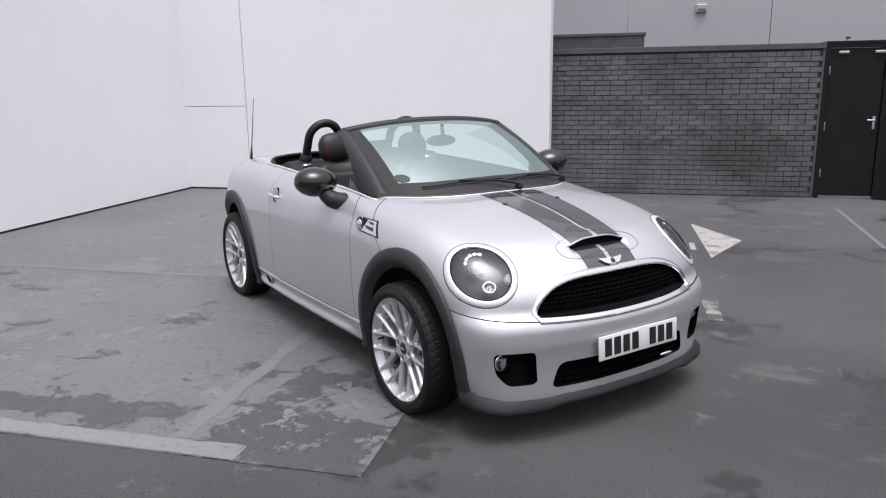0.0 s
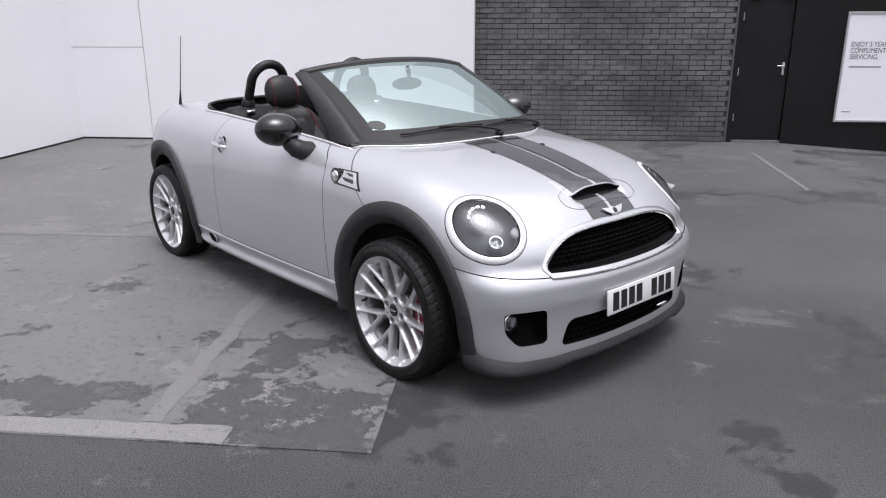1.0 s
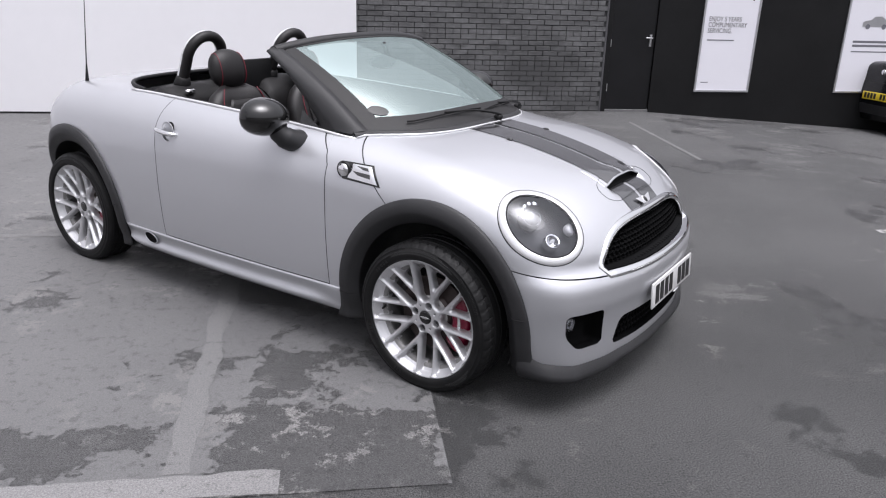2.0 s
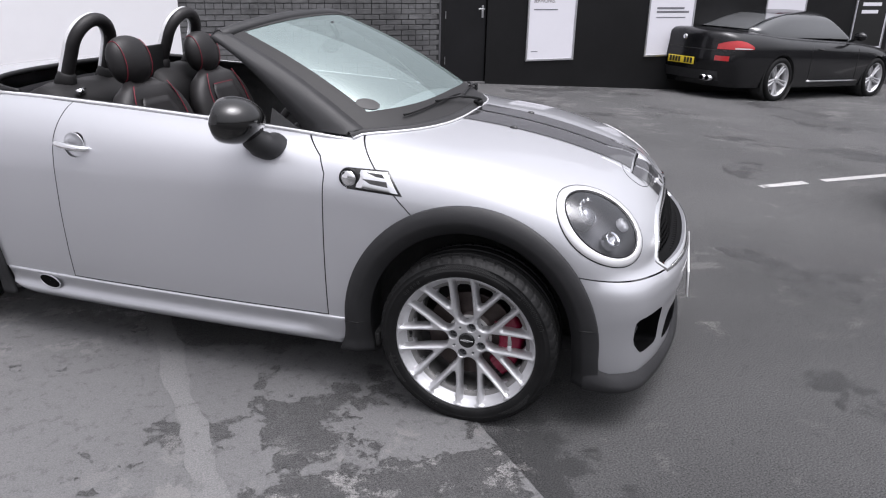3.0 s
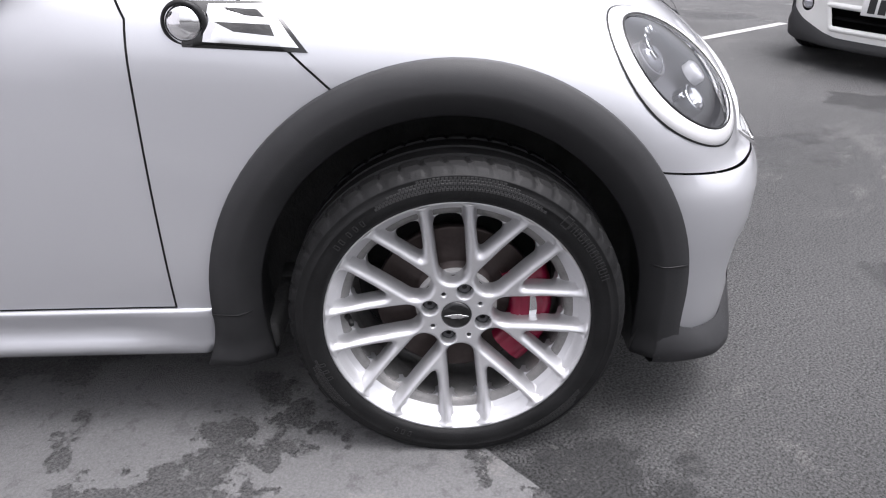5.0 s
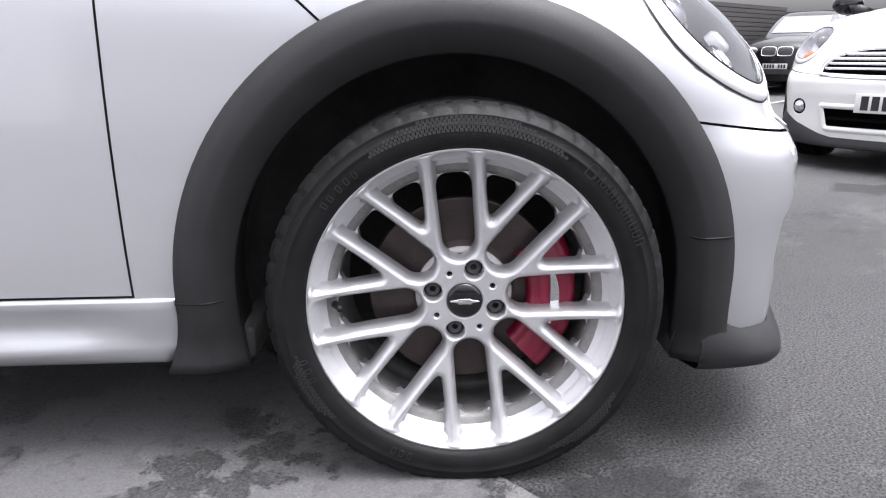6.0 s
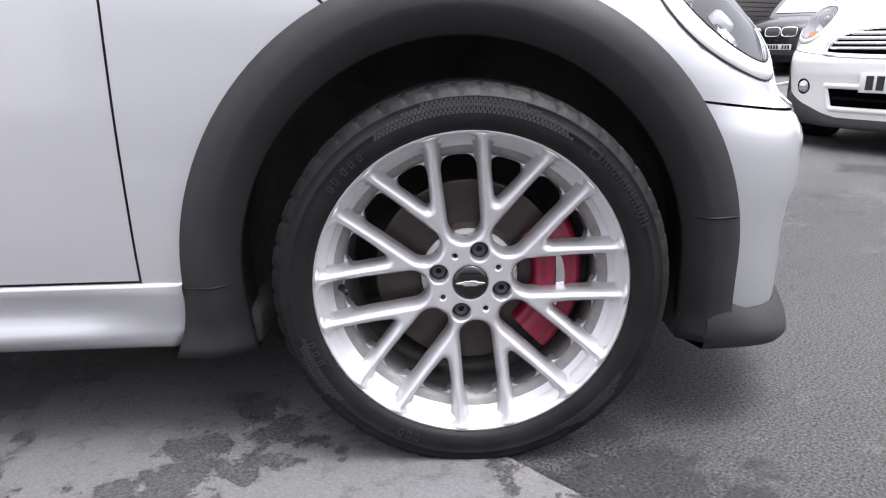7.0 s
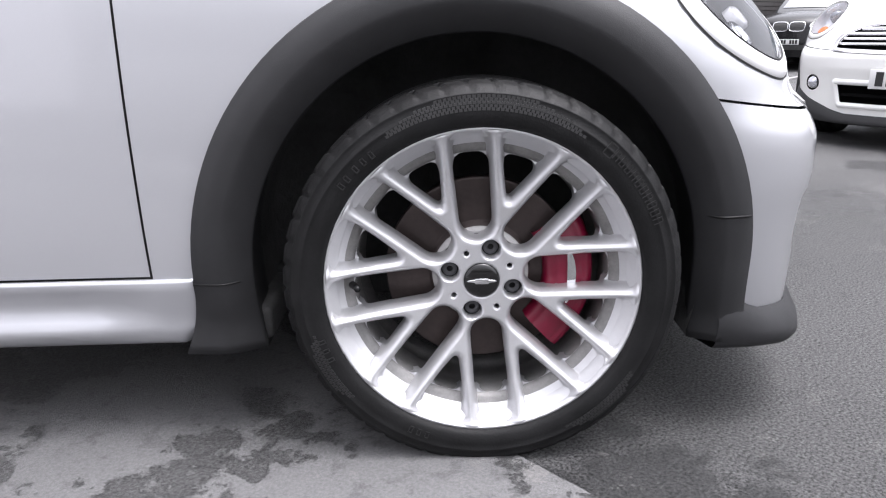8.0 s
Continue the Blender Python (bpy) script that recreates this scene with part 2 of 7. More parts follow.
def ground_material(name, base, light, damp, damp_at, worn, worn_at, stone=0.6, bump=0.5, patch_scale=0.75, patch_stone=None, wear_shade_boxes=()):
    """Asphalt or concrete: tone drift, dark patches (damp, and painted shade under the car) with crisp ragged edges,
    worn flakes and fine stones.
    """
    m = bpy.data.materials.new(name)
    m.use_nodes = True
    nt = m.node_tree
    p = nt.nodes["Principled BSDF"]
    p.inputs["Specular IOR Level"].default_value = 0.3

    def mix(fac, a, b, kind="MIX"):
        x = nt.nodes.new("ShaderNodeMix")
        x.data_type, x.blend_type = "RGBA", kind
        if isinstance(fac, float):
            x.inputs[0].default_value = fac
        else:
            nt.links.new(fac, x.inputs[0])
        for slot, v in (("A", a), ("B", b)):
            if isinstance(v, tuple):
                x.inputs[slot].default_value = (*v, 1)
            else:
                nt.links.new(v, x.inputs[slot])
        return x.outputs["Result"]

    def calc(op, a, b=None):
        x = nt.nodes.new("ShaderNodeMath")
        x.operation = op
        for slot, v in enumerate((a, b)):
            if isinstance(v, (int, float)):
                x.inputs[slot].default_value = v
            elif v is not None:
                nt.links.new(v, x.inputs[slot])
        return x.outputs[0]

    def times(a, b):
        x = nt.nodes.new("ShaderNodeMath")
        x.operation = "MULTIPLY"
        nt.links.new(a, x.inputs[0]), nt.links.new(b, x.inputs[1])
        return x.outputs[0]
    zero, one = (0, 0, 0), (1, 1, 1)
    drift = noise_of(nt, 0.45, 4, 0.55)
    col = ramp_mix(nt, drift, base, light, 0.36, 0.64)
    field = calc("ADD", noise_of(nt, patch_scale, 14, 0.66), calc("MULTIPLY", calc("SUBTRACT", noise_of(nt, patch_scale * 7, 10, 0.72), 0.5), 0.28 if wear_shade_boxes else 0.0))
    for wear_shade_box in wear_shade_boxes:
        field = calc("ADD", field, wear_shade_bias(nt, calc, *wear_shade_box))
    patch = ramp_mix(nt, field, zero, one, damp_at, damp_at + 0.018)
    col = mix(patch, col, damp)
    flake = times(ramp_mix(nt, noise_of(nt, 5.5, 13, 0.74), zero, one, worn_at, worn_at + 0.03), ramp_mix(nt, noise_of(nt, 1.1, 4, 0.6), zero, one, 0.44, 0.60))
    col = mix(flake, col, worn)
    smear = times(ramp_mix(nt, noise_of(nt, 1.5, 10, 0.66, (1.0, 1.9, 1)), zero, one, 0.545, 0.60), ramp_mix(nt, noise_of(nt, 0.32, 2, 0.5), zero, one, 0.46, 0.58))
    col = mix(smear, col, tuple((a + b) / 2 for a, b in zip(light, worn)))
    pits = ramp_mix(nt, noise_of(nt, 22, 8, 0.7), (0.55, 0.55, 0.55), one, 0.34 + 0.05 * bool(wear_shade_boxes), 0.42 + 0.03 * bool(wear_shade_boxes))
    col = mix(0.5 if wear_shade_boxes else 0.7, col, pits, "MULTIPLY")
    stones = noise_of(nt, 165, 5, 0.8)
    grit = stone
    if patch_stone is not None:
        gm = nt.nodes.new("ShaderNodeMapRange")
        gm.inputs["To Min"].default_value, gm.inputs["To Max"].default_value = stone, patch_stone
        nt.links.new(patch, gm.inputs[0])
        grit = gm.outputs[0]
    col = mix(grit, col, ramp_mix(nt, stones, (0.10, 0.10, 0.10), (2.5, 2.5, 2.5), 0.38, 0.66), "MULTIPLY")
    nt.links.new(col, p.inputs["Base Color"])
    rr = nt.nodes.new("ShaderNodeMapRange")
    rr.inputs["To Min"].default_value, rr.inputs["To Max"].default_value = 0.72, 0.42
    nt.links.new(patch, rr.inputs[0])
    nt.links.new(rr.outputs[0], p.inputs["Roughness"])
    b = nt.nodes.new("ShaderNodeBump")
    b.inputs["Strength"].default_value, b.inputs["Distance"].default_value = bump, 0.010
    nt.links.new(stones, b.inputs["Height"])
    if wear_shade_boxes:
        crust = nt.nodes.new("ShaderNodeBump")
        crust.invert = True
        crust.inputs["Strength"].default_value, crust.inputs["Distance"].default_value = 0.7, 0.006
        nt.links.new(patch, crust.inputs["Height"])
        nt.links.new(b.outputs[0], crust.inputs["Normal"])
        b = crust
    nt.links.new(b.outputs[0], p.inputs["Normal"])
    return m


ASPHALT = ground_material("asphalt", (0.056, 0.056, 0.0565), (0.084, 0.0835, 0.084), (0.047, 0.047, 0.0475), 0.575, (0.125, 0.121, 0.119), 0.585, 0.9, 1.0)
WALL_TURN = math.atan2(0.676, 0.737)
APRON_WEAR_SHADE = (
    (-1.27, -0.52, -8.05, -7.56, 0.10, 0.20), (-3.2, -1.50, -7.80, -7.60, 0.08, 0.17),
    # The turned box lies under the roadster: damp plus its shade, put into the colour.
    (-2.9, -0.30, -0.45, 0.50, 0.25, 0.15, WALL_TURN, (-4.597, 5.012)), (-1.25, -0.45, -7.50, -6.95, 0.20, 0.03),
    (-6.4, -2.0, -7.45, -0.2, 0.4, -0.06), (-2.3, -1.35, -7.55, -6.6, 0.25, -0.05))
CONCRETE = ground_material("worn_concrete", (0.124, 0.123, 0.124), (0.150, 0.149, 0.150), (0.062, 0.0615, 0.062), 0.555, (0.172, 0.169, 0.166), 0.545, 0.18, 0.65, 2.3, 0.66, APRON_WEAR_SHADE)
ROAD_PAINT = ground_material("worn_road_paint", (0.158, 0.156, 0.156), (0.186, 0.182, 0.182), (0.15, 0.15, 0.15), 0.60, (0.11, 0.11, 0.11), 0.58, 0.35, 0.3)
FADED_PAINT = ground_material("faded_road_paint", (0.138, 0.137, 0.137), (0.154, 0.152, 0.152), (0.110, 0.110, 0.110), 0.62, (0.125, 0.125, 0.125), 0.57, 0.25, 0.4, 2.0)
BAY_PAINT = ground_material("white_bay_paint", (0.36, 0.355, 0.35), (0.44, 0.435, 0.43), (0.30, 0.30, 0.30), 0.6, (0.09, 0.09, 0.09), 0.57, 0.35, 0.3)
ARROW_PAINT = ground_material("arrow_paint", (0.29, 0.275, 0.265), (0.37, 0.35, 0.335), (0.24, 0.23, 0.22), 0.6, (0.13, 0.125, 0.12), 0.54, 0.35, 0.3)


FLAKED_PAINT = ground_material("flaked_arrow_paint", (0.060, 0.059, 0.059), (0.09, 0.088, 0.086), (0.055, 0.055, 0.055), 0.55, (0.27, 0.255, 0.245), 0.50, 0.5, 0.4)


# ---- building blocks ----
def part(name, bm, mat, parent, label="", smooth=True):
    me = bpy.data.meshes.new(name)
    bm.to_mesh(me)
    bm.free()
    if smooth:
        me.shade_smooth()
    me.materials.append(mat)
    ob = new(name, me)
    ob.parent = parent
    if label:
        ob["label"] = label
    return ob


def thing(name, label, category, m=None, group="", kind=""):
    ob = new(name)
    ob.empty_display_size = 0.2
    if m is not None:
        ob.matrix_basis = m
    return tagged(ob, label, category, group, kind)


def box(bm, x0, x1, y0, y1, z0, z1, bevel=0.0, m=None):
    vs = [bm.verts.new((x, y, z)) for x in (x0, x1) for y in (y0, y1) for z in (z0, z1)]
    fs = [bm.faces.new([vs[i] for i in q]) for q in ((0, 1, 3, 2), (4, 6, 7, 5), (0, 4, 5, 1), (2, 3, 7, 6), (0, 2, 6, 4), (1, 5, 7, 3))]
    es = {e for f in fs for e in f.edges}
    out = vs
    if bevel:
        r = bmesh.ops.bevel(bm, geom=list(es), offset=bevel, segments=2, affect="EDGES", profile=0.5)
        out = list({v for f in r["faces"] for v in f.verts} | {v for v in vs if v.is_valid})
    if m is not None:
        for v in out:
            v.co = m @ v.co
    return bm


def boxes(*specs, bevel=0.0, m=None):
    bm = bmesh.new()
    for s in specs:
        box(bm, *s, bevel=bevel, m=m)
    return bm


def grid(bm, pts, close_u=False, close_v=False):
    """Quads over an array of points [u][v]."""
    nu, nv = len(pts), len(pts[0])
    vs = [[bm.verts.new(p) for p in row] for row in pts]
    for i in range(nu if close_u else nu - 1):
        for j in range(nv if close_v else nv - 1):
            q = (vs[i][j], vs[(i + 1) % nu][j], vs[(i + 1) % nu][(j + 1) % nv], vs[i][(j + 1) % nv])
            try:
                bm.faces.new(q)
            except ValueError:
                pass
    return vs


def sheet(pts, thick=0.0, **k):
    bm = bmesh.new()
    grid(bm, pts, **k)
    if thick:
        bmesh.ops.recalc_face_normals(bm, faces=bm.faces)
        bmesh.ops.solidify(bm, geom=bm.faces[:], thickness=thick)
    bmesh.ops.recalc_face_normals(bm, faces=bm.faces)
    return bm


def lathe(profile, axis="y", seg=64, m=None, bm=None):
    """profile: (radius, height along the axis)."""
    bm = bm or bmesh.new()
    rows = []
    for k in range(seg):
        a = 2 * math.pi * k / seg
        c, s = math.cos(a), math.sin(a)
        row = []
        for r, h in profile:
            p = Vector((r * c, h, r * s)) if axis == "y" else Vector((h, r * c, r * s)) if axis == "x" else Vector((r * c, r * s, h))
            row.append(m @ p if m is not None else p)
        rows.append(row)
    grid(bm, rows, close_u=True)
    bmesh.ops.remove_doubles(bm, verts=bm.verts, dist=1e-5)
    bmesh.ops.recalc_face_normals(bm, faces=bm.faces)
    return bm


def tube(path, radius, seg=10, bm=None, cap=True, flat=1.0):
    """A round bar along a line; its section is carried along without twisting."""
    bm = bm or bmesh.new()
    path = [Vector(p) for p in path]
    rows, side = [], None
    for i, p in enumerate(path):
        d = (path[min(i + 1, len(path) - 1)] - path[max(i - 1, 0)]).normalized()
        if side is None:
            side = d.cross(Vector((0, 0, 1)))
            if side.length < 0.05:
                side = d.cross(Vector((0, 1, 0)))
        side = (side - d * side.dot(d)).normalized()
        nor = side.cross(d)
        r = radius[i] if isinstance(radius, (list, tuple)) else radius
        rows.append([p + r * (math.cos(2 * math.pi * k / seg) * side + flat * math.sin(2 * math.pi * k / seg) * nor) for k in range(seg)])
    vs = grid(bm, rows, close_v=True)
    if cap:
        bm.faces.new(vs[0][::-1])
        bm.faces.new(vs[-1])
    bmesh.ops.recalc_face_normals(bm, faces=bm.faces)
    return bm


def ball(center, radii, m=None, bm=None, seg=24):
    bm = bm or bmesh.new()
    r = bmesh.ops.create_uvsphere(bm, u_segments=seg, v_segments=seg // 2, radius=1)
    mm = Matrix.Translation(center) @ (m if m is not None else Matrix()) @ Matrix.Diagonal((*radii, 1))
    bmesh.ops.transform(bm, matrix=mm, verts=r["verts"])
    return bm


def smooth_line(pts, n=8):
    """A Catmull-Rom line through points."""
    pts = [Vector(p) for p in pts]
    out = []
    for i in range(len(pts) - 1):
        a, b, c, d = pts[max(i - 1, 0)], pts[i], pts[i + 1], pts[min(i + 2, len(pts) - 1)]
        for k in range(n):
            t = k / n
            out.append(0.5 * ((2 * b) + (c - a) * t + (2 * a - 5 * b + 4 * c - d) * t * t + (3 * b - a - 3 * c + d) * t ** 3))
    return out + [pts[-1]]


# ---- the yard: directions along the wall (ALONG) and out from it (OUT) ----
ANG = math.atan2(0.676, 0.737)
YARD = Matrix.Translation((-4.597, 5.012, 0)) @ Matrix.Rotation(ANG, 4, "Z")   # x along the wall, y into it, -y out to the yard


def structure(name, bm, mat, label, category, smooth=False, m=YARD):
    ob = part(name, bm, mat, None, "", smooth)
    ob.matrix_basis = m
    return tagged(ob, label, category, kind="structure")


def fall(s, y):
    """The yard's height at s along the wall and y from it: level, with a shallow dip by the far bays near the wall."""
    deep = float(np.interp(s, [3.4, 8.1, 10.9, 13.0, 15.5], [0.0, -0.325, -0.44, -0.35, -0.20]))
    near = min(max((y + 7.0) / 3.0, 0), 1)
    return deep * near * near * (3 - 2 * near)


def yard_height(x, y):
    p = YARD.inverted() @ Vector((x, y, 0))
    return fall(p.x, p.y)


ground_rows = [[(s, y, fall(s, y)) for y in [-400, -40, -7.0] + [-7.0 + 0.3 * k for k in range(1, 11)] + [-2.0, 0.4, 400]] for s in [-400, -20, 3.4] + [3.4 + 0.5 * k for k in range(1, 26)] + [30, 400]]
structure("ground", sheet(ground_rows), ASPHALT, "dark damp asphalt yard with worn pale patches", "ground")
structure("pavement", boxes((-6.1, -0.505, -8.035, -0.45, -0.05, 0.005)), CONCRETE, "worn pale concrete apron flaking to dark patches, with shade coloured in under the car", "concrete apron")


# ---- walls ----
structure("wall_white_front", boxes((-6.1, -5.08, -0.5, -0.2, 0.03, 1.245), (-6.1, -5.08, -0.5, -0.2, 1.253, 5.5), (-5.07, -0.61, -0.5, -0.2, 0.03, 5.5)), WHITE_WALL, "tall smooth white painted panel wall with fine joints", "wall")
structure("wall_white_side", boxes((-6.4, -6.1, -9.5, -0.2, 0.03, 5.5)), WHITE_WALL, "tall smooth white painted wall at right angles", "wall")
structure("baseboard", boxes((-6.11, -0.62, -0.49, -0.25, 0.0, 0.03), (-6.35, -6.11, -9.5, -0.49, 0.0, 0.03)), INK, "black seal strip along the foot of the white wall", "skirting")
structure("wall_brick", boxes((-0.67, 2.78, 0.012, 0.25, 0, 1.9)), MORTAR, "low wall of dark painted bricks", "brick wall")
structure("trim", boxes((-0.67, 2.80, -0.02, 0.27, 1.90, 1.97), (-0.67, 0.58, 0.3, 0.6, 1.9, 2.14), (-0.67, 0.60, 0.28, 0.62, 2.14, 2.18), (2.772, 2.80, -0.006, 0.24, 0.0, 1.90), bevel=0.004), COPING, "dark grey coping along the top of the brick wall", "coping")
clad = boxes(*[(-3.89 + 2.11 * k, -3.89 + 2.11 * k + 2.102, 2.0, 2.1, 0, 7.0) for k in range(8)], bevel=0.003)
structure("wall_cladding", clad, CLAD_WALL, "pale grey metal cladding panels with vertical joints", "wall")
structure("wall_black", boxes((3.50, 12.0, 0.0, 0.3, -0.5, 1.955)), BLACK_WALL, "long black painted wall with posters", "wall")
structure("trim", boxes((2.80, 12.0, -0.02, 0.3, 1.955, 1.985)), BLACK_WALL, "thin black coping on the black wall", "coping")
slatted = structure("wall_slatted", boxes((12.0, 18.3, 0.03, 0.3, -0.5, 1.70)), MORTAR, "dark grey slatted wall past the posters", "wall")
for k in range(22):
    part("slat", boxes((12.0, 18.3, 0.0, 0.03, 0.1 * k - 0.48, 0.1 * k - 0.395)), SLATS, slatted, smooth=False)
structure("wall_far", boxes(*[(18.3, 18.6, -16.0, 0.3, 0.1 * k - 0.4, 0.1 * k - 0.315) for k in range(20)], (18.32, 18.6, -16, 0.3, -0.4, 1.6)), BRICK, "dark grey slatted wall closing the yard", "wall")


# ---- body surfaces ----
def pchip(*knots):
    """A smooth curve through (x, y) knots, without overshoot."""
    x, y = np.array([k[0] for k in knots], float), np.array([k[1] for k in knots], float)
    h, d = np.diff(x), np.diff(y) / np.diff(x)
    s = np.zeros(len(x))
    for i in range(1, len(x) - 1):
        if d[i - 1] * d[i] > 0:
            w1, w2 = 2 * h[i] + h[i - 1], h[i] + 2 * h[i - 1]
            s[i] = (w1 + w2) / (w1 / d[i - 1] + w2 / d[i])
    s[0], s[-1] = d[0], d[-1]

    def f(v):
        v = np.clip(np.asarray(v, float), x[0], x[-1])
        i = np.clip(np.searchsorted(x, v) - 1, 0, len(x) - 2)
        t = (v - x[i]) / h[i]
        return (y[i] * (1 + 2 * t) * (1 - t) ** 2 + s[i] * h[i] * t * (1 - t) ** 2 + y[i + 1] * t * t * (3 - 2 * t) + s[i + 1] * h[i] * t * t * (t - 1))
    grid_v = np.linspace(x[0], x[-1], 3000)
    table = f(grid_v)
    return lambda v: np.interp(v, grid_v, table)


def smax(a, b, k):
    h = np.clip(0.5 + 0.5 * (a - b) / k, 0, 1)
    return b * (1 - h) + a * h + k * h * (1 - h)


def car_form(width, waist, nose, top, drop, tail, round_top=0.16, round_front=0.13, bulge=0.40):
    """The body as one smooth solid: sides, bonnet and deck, nose and tail blended. Negative inside."""
    def f(x, y, z):
        ay = np.abs(y)
        side = ay - width(x) * waist(z)
        roof = z - (top(x) - drop(x) * (ay / 0.7) ** 2.4)
        front = x - (nose(z) - bulge * ay ** 2.5)
        back = tail(z) + 0.25 * ay ** 2.5 - x
        return smax(smax(smax(side, roof, round_top), front, round_front), back, 0.2)
    return f


def cast(f, o, d, level=0.0, far=1.3):
    """Where rays from inside a form meet its surface. o, d: arrays (..., 3)."""
    o, d = np.broadcast_arrays(np.asarray(o, float), np.asarray(d, float))
    lo, hi = np.zeros(o.shape[:-1]), np.full(o.shape[:-1], far)
    for _ in range(24):
        mid = (lo + hi) / 2
        p = o + d * mid[..., None]
        inside = f(p[..., 0], p[..., 1], p[..., 2]) < level
        lo, hi = np.where(inside, mid, lo), np.where(inside, hi, mid)
    return o + d * lo[..., None]


MINI_FORM = car_form(
    width=pchip((-3.1, 0.68), (-2.5, 0.775), (-2.0, 0.797), (-1.5, 0.803), (-1.0, 0.795), (-0.5, 0.776), (0.0, 0.765), (0.39, 0.752), (0.8, 0.74)),
    waist=pchip((0.1, 0.90), (0.2, 0.945), (0.3, 0.975), (0.45, 0.993), (0.6, 1.0), (0.75, 0.997), (0.86, 0.98), (0.95, 0.94), (1.05, 0.87), (1.2, 0.75)),
    nose=pchip((0.10, 0.665), (0.2, 0.688), (0.32, 0.694), (0.39, 0.702), (0.45, 0.712), (0.50, 0.712), (0.54, 0.694), (0.578, 0.655), (0.62, 0.647), (0.68, 0.623), (0.74, 0.588), (0.8, 0.545), (0.9, 0.48)),
    top=pchip((-3.1, 0.90), (-2.8, 0.985), (-2.5, 1.03), (-2.0, 1.045), (-1.5, 1.03), (-1.0, 1.01), (-0.5, 0.995), (-0.25, 0.965), (0.0, 0.935), (0.3, 0.87), (0.5, 0.795), (0.6, 0.735), (0.7, 0.65)),
    drop=pchip((-3, 0.03), (-1.0, 0.035), (-0.65, 0.045), (-0.45, 0.058), (-0.2, 0.056), (0.0, 0.052), (0.4, 0.07), (0.7, 0.08)),
    tail=pchip((0.1, -2.85), (0.3, -2.98), (0.55, -3.0), (0.8, -2.96), (1.0, -2.85), (1.1, -2.75)))


def shell_points(f, x_back, x_front, n_side, n_nose, n_round, level=0.0, low=-62, z0=0.42):
    """Rows of surface points: stations from the tail forwards, then a fan that closes over the nose."""
    phi = np.radians(np.linspace(low, 180 - low, n_round))
    rows = []
    for k in range(n_side + n_nose + 1):
        x = x_back + (x_front - x_back) * min(k / n_side, 1)
        tau = max(0, k - n_side) / n_nose * math.pi / 2 * 0.9999
        d = np.stack([np.full_like(phi, math.sin(tau)), -math.cos(tau) * np.cos(phi), math.cos(tau) * np.sin(phi)], -1)
        rows.append(cast(f, np.array([x, 0, z0]), d, level))
    return np.array(rows)


def panel(pts, keep, cuts, thick=0.0):
    """The stretch of a shell where keep(p) holds, trimmed by planes (point, outward normal)."""
    bm = bmesh.new()
    nu, nv = pts.shape[:2]
    ok = keep(pts[..., 0], pts[..., 1], pts[..., 2])
    vs = {}

    def vert(i, j):
        if (i, j) not in vs:
            vs[i, j] = bm.verts.new(pts[i, j])
        return vs[i, j]
    for i in range(nu - 1):
        for j in range(nv - 1):
            if ok[i, j] and ok[i + 1, j] and ok[i + 1, j + 1] and ok[i, j + 1]:
                bm.faces.new((vert(i, j), vert(i, j + 1), vert(i + 1, j + 1), vert(i + 1, j)))
    for p, n in cuts:
        bmesh.ops.bisect_plane(bm, geom=bm.verts[:] + bm.edges[:] + bm.faces[:], plane_co=p, plane_no=n, clear_outer=True)
    bmesh.ops.recalc_face_normals(bm, faces=bm.faces)
    if thick:
        bmesh.ops.solidify(bm, geom=bm.faces[:], thickness=thick)
    return bm


def gradient(f, p, e=1e-3):
    p = np.asarray(p, float)
    g = np.stack([f(*(p + np.eye(3)[k] * e).T) - f(*(p - np.eye(3)[k] * e).T) for k in range(3)], -1) if p.ndim > 1 else np.array(
        [f(*(p + np.eye(3)[k] * e)) - f(*(p - np.eye(3)[k] * e)) for k in range(3)])
    return g / np.linalg.norm(g, axis=-1, keepdims=True)


def on_side(f, x, z, out=0.0):
    """The point of the right flank at (x, z), moved outwards."""
    p = cast(f, np.array([x, 0.0, z]), np.array([0.0, -1.0, 0.0]))
    return Vector(p + out * gradient(f, p))


def on_front(f, y, z, out=0.0, x=0.1):
    p = cast(f, np.array([x, y, z]), np.array([1.0, 0.0, 0.0]))
    return Vector(p + out * gradient(f, p))


def on_top(f, x, y, out=0.0):
    p = cast(f, np.array([x, y, 0.5]), np.array([0.0, 0.0, 1.0]))
    return Vector(p + out * gradient(f, p))


def mirrored(bm):
    for v in bm.verts:
        v.co.y = -v.co.y
    bmesh.ops.reverse_faces(bm, faces=bm.faces)
    return bm


HUB_Z, REAR_X, WHEEL_Y, REAR_Y = 0.303, -2.462, 0.718, 0.696
ARCH_OUT, ARCH_TOP, ARCH_IN, ARCH_IN_TOP = 0.454, 0.480, 0.361, 0.382


def in_arch(x, z, r=0.432):
    near_front = (x + 0.012) ** 2 + (z - HUB_Z) ** 2 < r * r
    near_rear = (x + 0.012 - REAR_X) ** 2 + (z - HUB_Z) ** 2 < r * r
    low = (z < HUB_Z) & ((np.abs(x + 0.012) < r) | (np.abs(x + 0.012 - REAR_X) < r))
    return near_front | near_rear | low


# ---- wheels ----
FACE_TOP = 0.1965   # where the openings of the wheel face end
TYRE_R, RIM_R, SPREAD = 0.309, 0.2365, 1.05   # SPREAD widens the whole wheel


